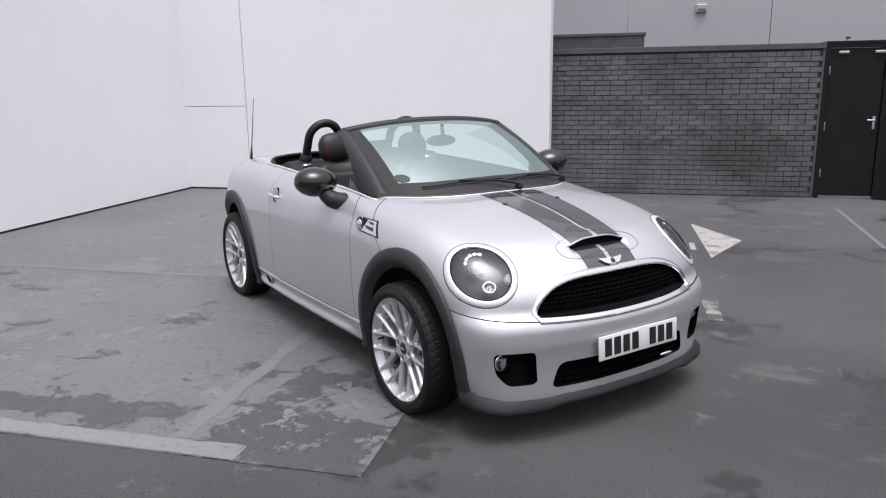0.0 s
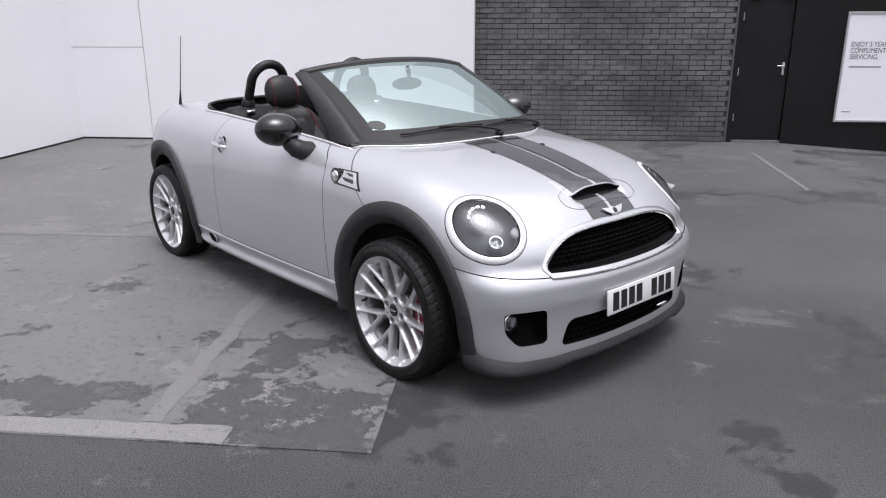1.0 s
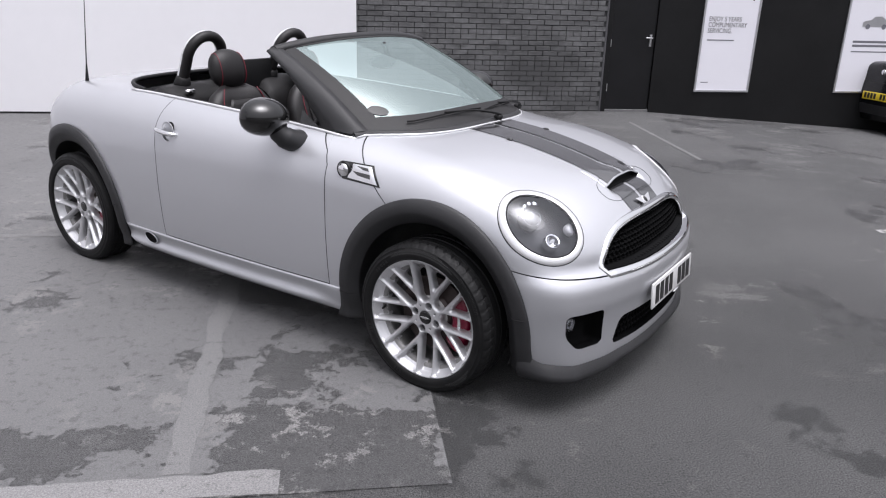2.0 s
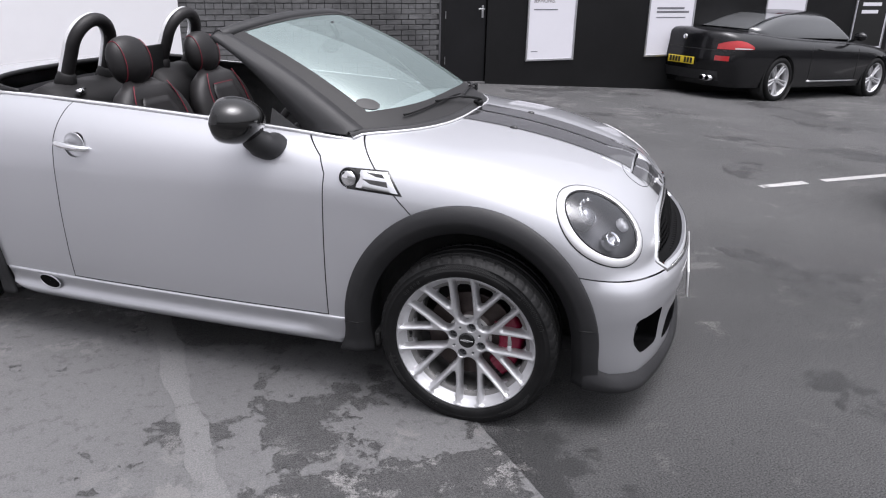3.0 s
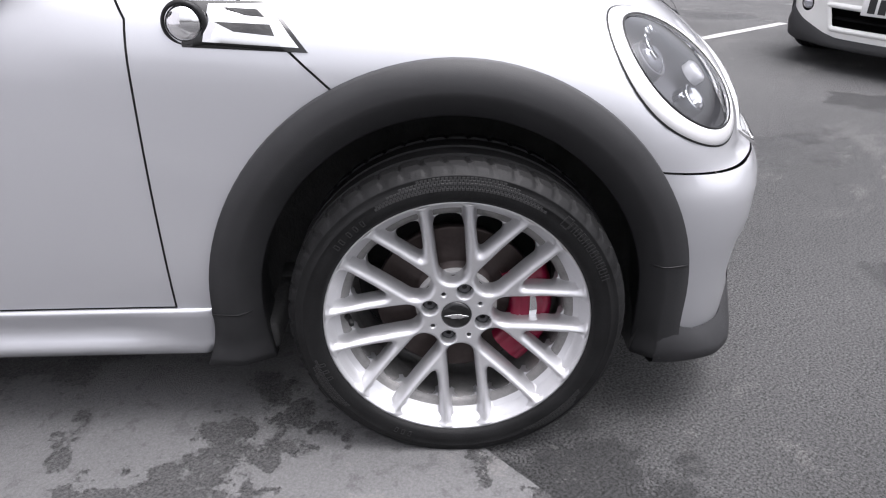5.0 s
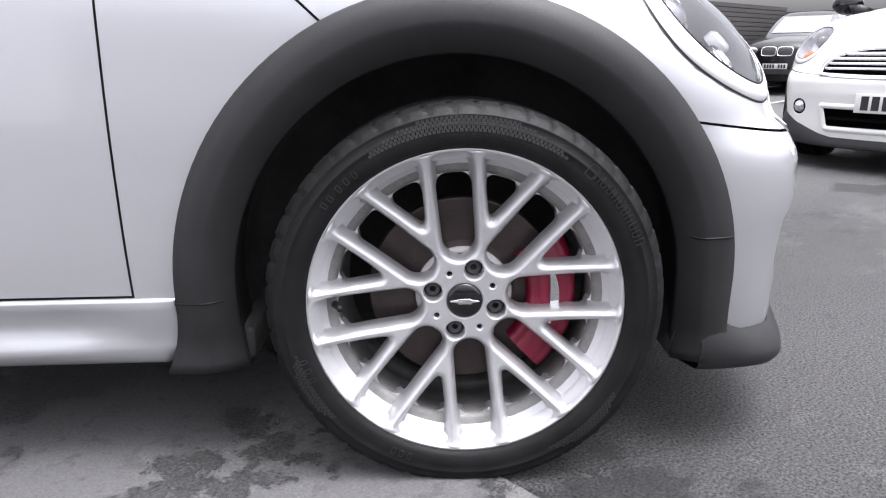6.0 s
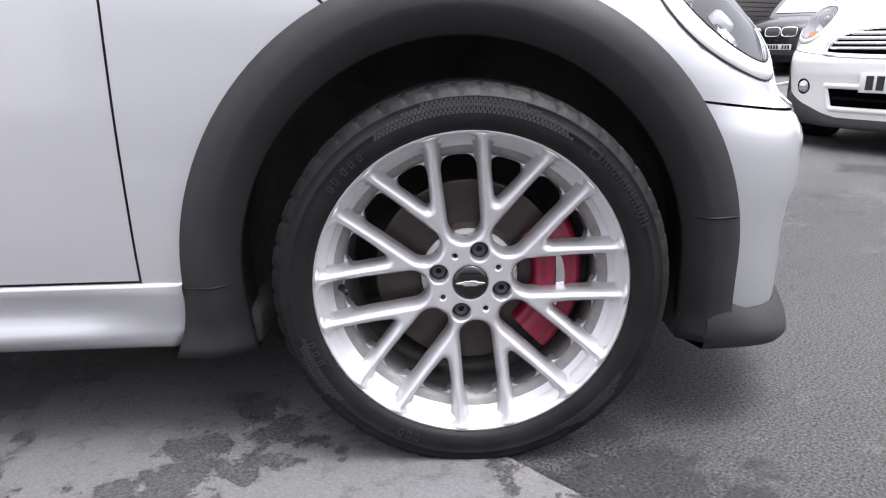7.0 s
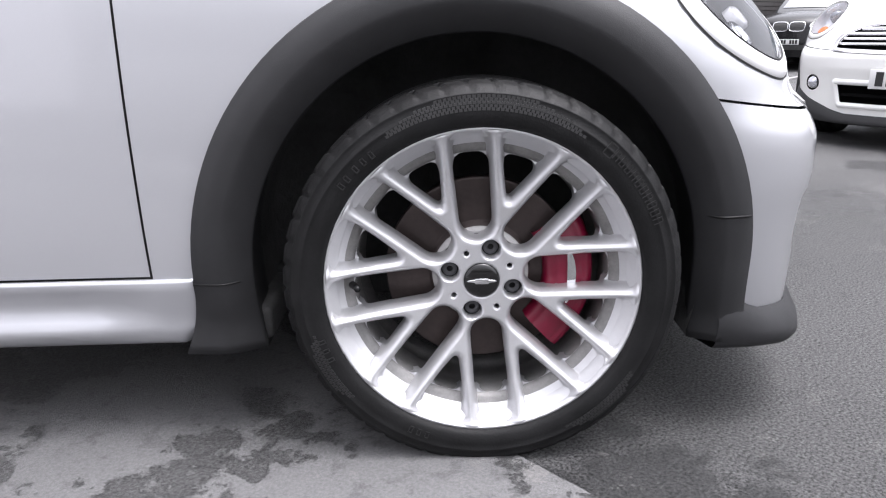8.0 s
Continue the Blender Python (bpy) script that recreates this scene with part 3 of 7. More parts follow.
def window_field(r, a, top, wells=True):
    """Distance outside the openings of the wheel's face (negative within one): long ones with a round inner end, wedges in the forks between them."""
    sector = math.pi / 4
    psi, phi = a % sector - sector / 2, (a + sector / 2) % sector - sector / 2
    u, along = r * np.sin(psi), r * np.cos(psi)
    half = 0.0252 + 0.0026 * np.clip((r - 0.0925) / 0.12, 0, 1.2)
    long_d = np.where(along < 0.0925, np.hypot(along - 0.0925, u) - 0.0252, np.abs(u) - half)
    long_d = smax(long_d, r - top, 0.020)
    arm = half + 0.0212 - 0.0030 * np.clip((r - 0.12) / 0.1, 0, 1)
    fork_d = smax(smax(arm - r * np.sin(sector / 2 - np.sqrt(phi * phi + 0.0009)), 0.129 - r, 0.010), r - top, 0.020)
    out = np.minimum(long_d, fork_d)
    if not wells:
        return out
    quarter = math.pi / 2
    b = (a - radians(1) + quarter / 2) % quarter - quarter / 2
    out = np.minimum(out, np.hypot(r * np.cos(b) - 0.0505, r * np.sin(b)) - 0.0150)
    b = (a - radians(46) + quarter / 2) % quarter - quarter / 2
    return np.minimum(out, np.hypot(r * np.cos(b) - 0.0485, r * np.sin(b)) - 0.0040)


def wheel_face():
    nr, na = 124, 864
    rr, aa = np.meshgrid(np.linspace(0.0255, 0.2330, nr), np.linspace(0, 2 * math.pi, na, endpoint=False), indexing="ij")
    cut = window_field(rr, aa, FACE_TOP)
    mid = (cut + np.roll(cut, -1, 1))
    mid = (mid[:-1] + mid[1:]) / 4
    keep = mid > 0
    edge = np.zeros_like(cut, bool)
    for di in (0, -1):
        for dj in (0, 1):
            pad = np.ones((nr, na), bool)
            block = np.roll(keep, dj, 1)
            pad[(0 if di == 0 else 1):(nr - 1 if di == 0 else nr)] = block
            edge |= ~pad
    for _ in range(3):
        e = 2e-4
        d = window_field(rr, aa, FACE_TOP)
        gr = (window_field(rr + e, aa, FACE_TOP) - window_field(rr - e, aa, FACE_TOP)) / (2 * e)
        ga = (window_field(rr, aa + e / rr, FACE_TOP) - window_field(rr, aa - e / rr, FACE_TOP)) / (2 * e)
        n2 = np.maximum(gr * gr + ga * ga, 0.05)
        step = np.where(edge, np.clip(d, -0.004, 0.004) / n2, 0)
        rr, aa = rr - step * gr, aa - step * ga / rr
    d = np.maximum(window_field(rr, aa, FACE_TOP), 0)
    wide = window_field(rr, aa, 0.2300, False)
    drill = window_field(rr, aa, 0.2300)
    y = np.interp(rr, [0.0255, 0.029, 0.060, 0.075, 0.11, 0.16, 0.205, 0.226, 0.2305, 0.2330], [-0.0575, -0.0605, -0.0612, -0.0605, -0.0650, -0.0735, -0.0850, -0.0925, -0.0962, -0.0950])
    lean = np.clip(1 - wide / 0.0108, 0, 1)
    crown = 0.0070 * lean * lean + 0.0120 * (1 - np.sqrt(np.clip(1 - lean * lean * 0.985, 0, 1)))
    y = y + crown + np.where(rr < 0.0715, 0.0022 * np.clip(1 - drill / 0.0025, 0, 1) ** 2, 0)
    sink = np.clip(-wide / 0.0040, 0, 1)
    y = y + 0.021 * sink * sink * (3 - 2 * sink) * np.clip((0.2310 - rr) / 0.030, 0, 1)
    bm = bmesh.new()
    vs = {}
    for i, j in np.argwhere(keep):
        q = []
        for a, b in ((i, j), (i + 1, j), (i + 1, (j + 1) % na), (i, (j + 1) % na)):
            if (a, b) not in vs:
                vs[a, b] = bm.verts.new((rr[a, b] * math.cos(aa[a, b]), y[a, b], rr[a, b] * math.sin(aa[a, b])))
            q.append(vs[a, b])
        bm.faces.new(q)
    rims = [e for e in bm.edges if e.is_boundary and 0.03 < math.hypot(e.verts[0].co.x, e.verts[0].co.z) < 0.2300]
    wells = [(0.0505 * math.cos(radians(1 + 90 * k)), 0.0505 * math.sin(radians(1 + 90 * k))) for k in range(4)]
    for depth in (0.004, 0.020):
        ext = bmesh.ops.extrude_edge_only(bm, edges=rims)
        for v in ext["geom"]:
            if isinstance(v, bmesh.types.BMVert):
                v.co.y += depth
                for wx, wz in wells:
                    if 0.009 < math.hypot(v.co.x - wx, v.co.z - wz) < 0.0172:
                        v.co.x, v.co.z = wx + (v.co.x - wx) * 0.94, wz + (v.co.z - wz) * 0.94
        rims = [e for e in ext["geom"] if isinstance(e, bmesh.types.BMEdge) and e.is_boundary]
    bmesh.ops.recalc_face_normals(bm, faces=bm.faces)
    me = bpy.data.meshes.new("spoked_face")
    bm.to_mesh(me)
    bm.free()
    me.shade_smooth()
    me.set_sharp_from_angle(angle=radians(42))
    me.materials.append(ALLOY)
    return me


FACE_MESH = wheel_face()


def build_wheel(car, x, y, side, turn, detailed=True, spin=72.7):
    """A cross-spoke alloy wheel. side -1: its face looks to -y."""
    m = Matrix.Translation((x, y, HUB_Z)) @ Matrix.Rotation(turn, 4, "Z") @ (Matrix.Rotation(math.pi, 4, "Z") if side > 0 else Matrix()) @ Matrix.Diagonal((SPREAD, 1, SPREAD, 1))
    rim = [(0.19, 0.09), (0.205, 0.088), (0.212, 0.06), (0.196, 0.03), (0.194, -0.03), (0.197, -0.046), (0.204, -0.052), (0.212, -0.056), (0.222, -0.064), (0.2295, -0.080), (0.2330, -0.0925),
           (RIM_R, -0.094), (RIM_R, -0.086), (0.222, -0.080), (0.21, 0.0), (0.22, 0.085), (RIM_R, 0.095), (0.19, 0.09)]
    wheel = part("wheel", lathe(rim, seg=72), ALLOY, car, "silver cross-spoke alloy wheel")
    wheel.matrix_basis = m
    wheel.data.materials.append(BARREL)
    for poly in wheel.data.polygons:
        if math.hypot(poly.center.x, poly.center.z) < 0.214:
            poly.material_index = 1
    w = 0.1025
    tyre = [(0.2345, -0.080), (0.2352, -0.090), (0.2395, -0.0985), (0.246, -0.1035), (0.262, -0.1045), (0.272, -0.1035), (0.2735, -0.1045), (0.2755, -0.1030), (0.288, -0.0985), (0.2895, -0.0992), (0.291, -0.0975), (0.2985, -0.091),
            (0.304, -0.083), (0.3075, -0.074)]
    ribs = [(0.3085, -0.072), (0.3095, -0.050), (0.3030, -0.048), (0.3030, -0.040), (TYRE_R, -0.038), (TYRE_R, -0.006), (0.3035, -0.004), (0.3035, 0.004), (TYRE_R, 0.006), (TYRE_R, 0.038), (0.3035, 0.040), (0.3035, 0.048), (0.3095, 0.05), (0.3075, 0.074), (0.300, 0.09), (0.28, 0.102), (0.25, 0.104), (0.22, 0.09)]
    bm = bmesh.new()
    seg = 300 if detailed else 60
    rows = []
    for k in range(seg):
        a = 2 * math.pi * k / seg
        cut = detailed and k % 6 == 0
        row = []
        for i, (r, h) in enumerate(tyre + ribs):
            rr = r - 0.0040 if cut and (11 <= i <= 15 or i >= 26 and i <= 28) else r
            hh = h * 0.985 if cut and 10 <= i <= 14 else h
            a2 = a + (0.010 * (i - 12) if 11 <= i <= 15 else 0)
            rr = 0.2345 + (rr - 0.2345) * 0.893
            up = rr * math.sin(a2)
            load = max(0.0, -HUB_Z / SPREAD + 0.0005 - up)
            row.append((rr * math.cos(a2), hh * (1 + 1.2 * load), up + load))
        rows.append(row)
    grid(bm, rows, close_u=True)
    bmesh.ops.recalc_face_normals(bm, faces=bm.faces)
    tyre_part = part("tyre", bm, RUBBER, wheel, "black low-profile tyre")
    tyre_part.data.shade_smooth()
    for poly in tyre_part.data.polygons:
        if math.hypot(poly.center.x, poly.center.z) > 0.2965:
            poly.use_smooth = False
    if detailed:
        squash = lambda r: 0.2345 + (r - 0.2345) * 0.893
        side_y = lambda r: float(np.interp(r, [q[0] for q in tyre[4:]], [q[1] for q in tyre[4:]]))
        for a0, a1, r0, r1 in ((58, 122, 0.2665, 0.2945), (196, 222, 0.2665, 0.2860), (300, 330, 0.2665, 0.2860)):
            marks = bmesh.new()
            rows_n = int((r1 - r0) / 0.0048)
            steps = int((a1 - a0) * 0.72)
            for k in range(steps):
                fade = math.sin(math.pi * (k + 0.5) / steps)
                for q in range(rows_n):
                    if (q + 0.5) / rows_n > 0.25 + 0.9 * fade:
                        continue
                    a = radians(a0 + (a1 - a0) * (k + 0.5 * (q % 2)) / steps)
                    r = r0 + 0.0048 * q
                    m2 = Matrix.Rotation(-a, 4, "Y") @ Matrix.Translation((squash(r), side_y(r) - 0.0004, 0))
                    box(marks, -0.0020, 0.0020, -0.0006, 0.001, -0.0024, 0.0024, m=m2)
            # The upper patch takes the paler rubber, the other two the middle tone.
            tagged(part("sidewall_hatching", marks, RUBBER_PALE if a0 < 90 else RUBBER_MID, tyre_part, smooth=False), kind="stuff")
        def letter(a, r, h, w, kind):
            """A moulded block of the sidewall's lettering, drawn as an outlined bar."""
            m2 = Matrix.Rotation(-radians(a), 4, "Y") @ Matrix.Translation((squash(r), side_y(r) - 0.0003, 0))
            bm2 = boxes((-h, h, -0.0006, 0.001, -w, -w + 0.0014), (-h, h, -0.0006, 0.001, w - 0.0014, w), m=m2)
            box(bm2, h - 0.0016, h, -0.0006, 0.001, -w, w, m=m2)
            if kind:
                box(bm2, -h, -h + 0.0016, -0.0006, 0.001, -w, w, m=m2)
            part("sidewall_bar", bm2, RUBBER_MID, tyre_part, smooth=False)
        for k in range(11):
            letter(49 - 2.7 * k, 0.2745, 0.0105 if k == 0 else 0.0075, 0.0075 if k == 0 else 0.0042, k % 3 != 1)
        for a0 in (128, 131.4, 134.8, 139, 142, 198.5, 202, 205.5, 244, 247, 250):
            letter(a0, 0.258, 0.0058, 0.0034, True)
    face = part("spoked_face", bmesh.new(), ALLOY, wheel, "cast face of sixteen forked spokes")
    face.data = FACE_MESH
    face.matrix_basis = Matrix.Rotation(-radians(spin), 4, "Y")
    part("centre_cap", lathe([(0.0, -0.0645), (0.022, -0.064), (0.0268, -0.0615), (0.0280, -0.058), (0.0280, -0.05)], seg=40), GLOSS_BLACK, wheel, "gloss black centre cap")
    if detailed:
        part("cap_emblem", ball((0, -0.0645, 0), (0.0228, 0.0012, 0.0026), bm=boxes((-0.0105, 0.0105, -0.0658, -0.0642, -0.0042, 0.0042), bevel=0.0006)), CHROME, wheel, "silver winged emblem")
        part("valve", tube([(-0.198, -0.055, -0.006), (-0.190, -0.075, -0.004), (-0.187, -0.088, -0.003)], [0.006, 0.005, 0.0045]), SEAL, wheel)
    for k in range(4):
        a = radians(spin + 1 + 90 * k)
        c = Matrix.Translation((0.0505 * math.cos(a), 0, 0.0505 * math.sin(a)))
        part("wheel_bolt", lathe([(0.0, -0.038), (0.0045, -0.038), (0.0050, -0.0435), (0.0100, -0.0438), (0.0118, -0.042), (0.0122, -0.035)], seg=18, m=c), LAMP_BOWL, wheel)
    part("hub_back", lathe([(0.0, -0.040), (0.066, -0.040), (0.068, -0.030)], seg=40), SEAL, wheel)
    disc = part("brake_disc", lathe([(0.05, -0.018), (0.078, -0.018), (0.080, 0.0), *[(0.0815 + 0.0022 * k, 0.0007 * (k % 2)) for k in range(30)], (0.148, 0.0), (0.150, 0.002), (0.150, 0.022), (0.08, 0.022)], seg=64), DISC, wheel, "ribbed iron brake disc with rust marks")
    part("disc_hat", lathe([(0.02, -0.020), (0.074, -0.020), (0.077, -0.017), (0.078, -0.001)], seg=48), HUB_IRON, wheel)
    cal = bmesh.new()
    rows = []
    for k in range(13):
        t = k / 12
        a = radians(-46 + 84 * t)
        lift = 0.006 * math.sin(math.pi * t) + (0.004 if 0.3 < t < 0.42 or 0.6 < t < 0.72 else 0)
        rows.append([(r * math.cos(a), y, r * math.sin(a)) for r, y in ((0.100, 0.0), (0.103, -0.018 - lift), (0.116, -0.027 - lift), (0.119, -0.0235 - lift), (0.122, -0.0275 - lift), (0.156, -0.0275 - lift), (0.159, -0.0235 - lift), (0.162, -0.026 - lift), (0.174, -0.018 - lift), (0.180, 0.0), (0.180, 0.03))])
    grid(cal, rows)
    bmesh.ops.recalc_face_normals(cal, faces=cal.faces)
    if side > 0:
        for v in cal.verts:
            v.co.x = -v.co.x
        bmesh.ops.reverse_faces(cal, faces=cal.faces)
    caliper = part("brake_caliper", cal, CALIPER, wheel, "red painted brake caliper")
    if detailed and side < 0:
        tri = bmesh.new()
        for a0, a1, wmax in ((-19, 19, 0.0068),):
            rows = []
            for k in range(9):
                t = k / 8
                a = radians(a0 + (a1 - a0) * t)
                wd = wmax * math.sin(math.pi * (0.08 + 0.84 * t))
                rows.append([((0.141 + s * wd) * math.cos(a), -0.0392, (0.141 + s * wd) * math.sin(a)) for s in (-1, 1)])
            grid(tri, rows)
        part("caliper_emblem", tri, CHROME, caliper, "silver winged emblem")
    return wheel


# ---- small roadster ----
class Hole:
    """An opening in a shell: a closed line in the plane of u and v, looked at along n."""
    def __init__(self, o, u, v, n, line, near):
        self.o, self.u, self.v, self.n, self.near = np.array(o, float), np.array(u, float), np.array(v, float), np.array(n, float), near
        pts = np.array([(p[0], p[1]) for p in line], float)
        nxt = np.roll(pts, -1, 0)
        self.line = np.concatenate([pts + (nxt - pts) * t for t in np.arange(20) / 20])
        self.poly = pts

    def flat(self, p):
        d = p - self.o
        return d @ self.u, d @ self.v, d @ self.n

    def inside(self, p):
        a, b, c = self.flat(p)
        hit = np.zeros(a.shape, bool)
        q = self.poly
        for (x1, y1), (x2, y2) in zip(q, np.roll(q, -1, 0)):
            if y1 != y2:
                hit ^= ((y1 > b) != (y2 > b)) & (a < (x2 - x1) * (b - y1) / (y2 - y1) + x1)
        return hit & (c > self.near)


def round_line(cx, cy, a, b, n=2.0, count=72):
    out = []
    for k in range(count):
        t = 2 * math.pi * k / count
        c, s = math.cos(t), math.sin(t)
        out.append((cx + a * math.copysign(abs(c) ** (2 / n), c), cy + b * math.copysign(abs(s) ** (2 / n), s)))
    return out


def round_corners(corners, radius, each=7):
    """A closed line through corners, each one rounded off."""
    out, n = [], len(corners)
    for k in range(n):
        a, b, c = (Vector(corners[(k + d) % n]) for d in (-1, 0, 1))
        p, q = b + (a - b).normalized() * radius, b + (c - b).normalized() * radius
        for i in range(each + 1):
            t = i / each
            out.append(tuple(p * (1 - t) ** 2 + b * 2 * t * (1 - t) + q * t * t))
        nxt = Vector(corners[(k + 2) % n])
        far = c + (b - c).normalized() * radius
        out += [tuple(q.lerp(far, i / 8)) for i in range(1, 8)]
    return out


def cut_panel(f, pts, keep, cuts, holes):
    """A panel with clean-edged openings."""
    nu, nv = pts.shape[:2]
    mid = (pts[:-1, :-1] + pts[1:, :-1] + pts[1:, 1:] + pts[:-1, 1:]) / 4
    ok = keep(mid[..., 0], mid[..., 1], mid[..., 2])
    for h in holes:
        ok &= ~h.inside(mid)
    bm = bmesh.new()
    vs = {}
    for i, j in np.argwhere(ok):
        q = []
        for a, b in ((i, j), (i, j + 1), (i + 1, j + 1), (i + 1, j)):
            if (a, b) not in vs:
                vs[a, b] = bm.verts.new(pts[a, b])
            q.append(vs[a, b])
        bm.faces.new(q)
    for h in holes:
        for v in bm.verts:
            if v.is_boundary:
                p = np.array(v.co)
                a, b, c = h.flat(p)
                if c > h.near:
                    d = (h.line[:, 0] - a) ** 2 + (h.line[:, 1] - b) ** 2
                    k = int(d.argmin())
                    if d[k] < 0.03 ** 2:
                        a, b = h.line[k]
                        s = h.o + a * h.u + b * h.v + (c - 0.12) * h.n
                        v.co = cast(f, s, h.n, far=0.4)
    for p, n in cuts:
        bmesh.ops.bisect_plane(bm, geom=bm.verts[:] + bm.edges[:] + bm.faces[:], plane_co=p, plane_no=n, clear_outer=True)
    bmesh.ops.remove_doubles(bm, verts=bm.verts, dist=1e-5)
    bmesh.ops.recalc_face_normals(bm, faces=bm.faces)
    return bm


def hole_ring(f, h, offsets, closed=True):
    """Rows along a hole's line: each offset is (widening, lift above the surface, depth moved back along n)."""
    n = len(h.poly)
    pts = h.poly
    tan = np.roll(pts, -1, 0) - np.roll(pts, 1, 0)
    nor = np.stack([tan[:, 1], -tan[:, 0]], -1)
    nor /= np.linalg.norm(nor, axis=1, keepdims=True) + 1e-9
    rows = []
    for wide, lift, back in offsets:
        q = pts + nor * wide
        s = h.o + q[:, :1] * h.u + q[:, 1:] * h.v + h.n * (h.near + 0.02)
        p = cast(f, s, np.broadcast_to(h.n, s.shape), far=0.7)
        p = p + lift * gradient(f, p) - back * h.n
        rows.append([tuple(x) for x in p])
    return rows


def strip_of(f, h, offsets):
    bm = bmesh.new()
    grid(bm, hole_ring(f, h, offsets), close_v=True)
    bmesh.ops.recalc_face_normals(bm, faces=bm.faces)
    return bm


def well_of(f, h, depth, shrink=0.004):
    """The lining and floor of an opening."""
    bm = bmesh.new()
    vs = grid(bm, hole_ring(f, h, ((0.002, -0.001, 0), (-shrink, -0.002, depth * 0.5), (-2 * shrink, -0.002, depth))), close_v=True)
    bm.faces.new(vs[-1])
    bmesh.ops.recalc_face_normals(bm, faces=bm.faces)
    return bm


def sample_surface(f, h, rings=10, lift=0.0, dome=0.0):
    """A smooth cover over an opening."""
    cx, cy = h.poly.mean(0)
    bm = bmesh.new()
    rows = []
    for k in range(rings + 1):
        t = max(1 - k / rings, 0.002)
        q = np.array([cx, cy]) + (h.poly - np.array([cx, cy])) * t
        s = h.o + q[:, :1] * h.u + q[:, 1:] * h.v + h.n * (h.near + 0.02)
        p = cast(f, s, np.broadcast_to(h.n, s.shape), far=0.7)
        p = p + (lift + dome * (1 - t * t)) * gradient(f, p)
        rows.append([tuple(x) for x in p])
    grid(bm, rows, close_v=True)
    bmesh.ops.remove_doubles(bm, verts=bm.verts, dist=1e-4)
    bmesh.ops.recalc_face_normals(bm, faces=bm.faces)
    return bm


def arch_cladding(f, cx, out=0.016):
    """The black trim round a wheel opening on the right flank: a flat band, a soft crease, an inward slope and a deep return, with legs down beside the tyre."""
    rows = []
    n = 56
    prof = [(0.0, 0.001), (0.006, 0.010), (0.03, out), (0.30, out + 0.004), (0.50, out + 0.006), (0.57, out + 0.004), (0.64, out + 0.000), (0.97, out - 0.022), (1.0, out - 0.026)]
    for k in range(-8, n + 9):
        if k < 0 or k > n:
            down = (-k if k < 0 else k - n) / 8
            s = 1 if k < 0 else -1
            zz = HUB_Z - down * 0.132
            flare = 0.03 * down ** 2 if s < 0 else 0.006 + 0.016 * down ** 2
            xo, xi = cx + s * (ARCH_OUT + flare), cx + s * (ARCH_IN - 0.010 * down ** 2 if s < 0 else ARCH_IN + 0.006 + 0.006 * down)
            pts = [(xo + (xi - xo) * t, zz, o) for t, o in prof]
            away = Vector((s, 0, 0))
        else:
            a = math.pi * k / n
            ca, sa = math.cos(a), math.sin(a)
            ro = 1 / math.sqrt((ca / ARCH_OUT) ** 2 + (sa / ARCH_TOP) ** 2) + 0.006 * max(0.0, ca) ** 2.5
            ri = 1 / math.sqrt((ca / ARCH_IN) ** 2 + (sa / ARCH_IN_TOP) ** 2) + 0.006 * max(0.0, ca) ** 2.5
            pts = [(cx + (ro + (ri - ro) * t) * ca, HUB_Z + (ro + (ri - ro) * t) * sa, o) for t, o in prof]
            away = Vector((ca, 0, sa))
        row = []
        for x, z, o in pts:
            p = on_side(f, x, max(z, 0.22))
            row.append(Vector((x, p.y - o, z)))
        edge = row[-1]
        row += [edge + away * 0.002 + Vector((0, 0.008, 0)), edge + away * 0.010 + Vector((0, 0.05, 0)), edge + away * 0.016 + Vector((0, 0.13, 0))]
        rows.append(row)
    for end in (0, -1):
        cap = [Vector((p.x, max(p.y, p.y + 0.06), p.z + 0.002)) for p in rows[end]]
        rows.insert(0, cap) if end == 0 else rows.append(cap)
    bm = bmesh.new()
    grid(bm, rows)
    bmesh.ops.recalc_face_normals(bm, faces=bm.faces)
    return bm


def wheel_housing(cx, y0, y1):
    rows = []
    for k in range(33):
        a = math.pi * (k / 32 * 1.20 - 0.10)
        rows.append([(cx + 0.385 * math.cos(a), y, HUB_Z + 0.392 * math.sin(a)) for y in (y0, (y0 + y1) / 2, y1)])
    bm = bmesh.new()
    vs = grid(bm, rows)
    bm.faces.new([r[-1] for r in vs])
    bmesh.ops.recalc_face_normals(bm, faces=bm.faces)
    return bm


def bars(plate, count, width, gap, height, m, skip=()):
    """A row of upright bars, standing for characters."""
    total = count * width + (count - 1) * gap
    for k in range(count):
        if k not in skip:
            y = -total / 2 + k * (width + gap)
            part("character_bar", boxes((-0.0008, 0.0012, y, y + width, -height / 2, height / 2), m=m), INK, plate, smooth=False)


def number_plate(car, m, back, width=0.50):
    plate = part("number_plate", boxes((-0.004, 0.004, -width / 2, width / 2, -0.054, 0.054), bevel=0.003, m=m), back, car, "number plate with a row of dark characters")
    bars(plate, 8, 0.040, 0.016, 0.078, m @ Matrix.Translation((0.005, 0, 0)), skip=(4,))
    return plate


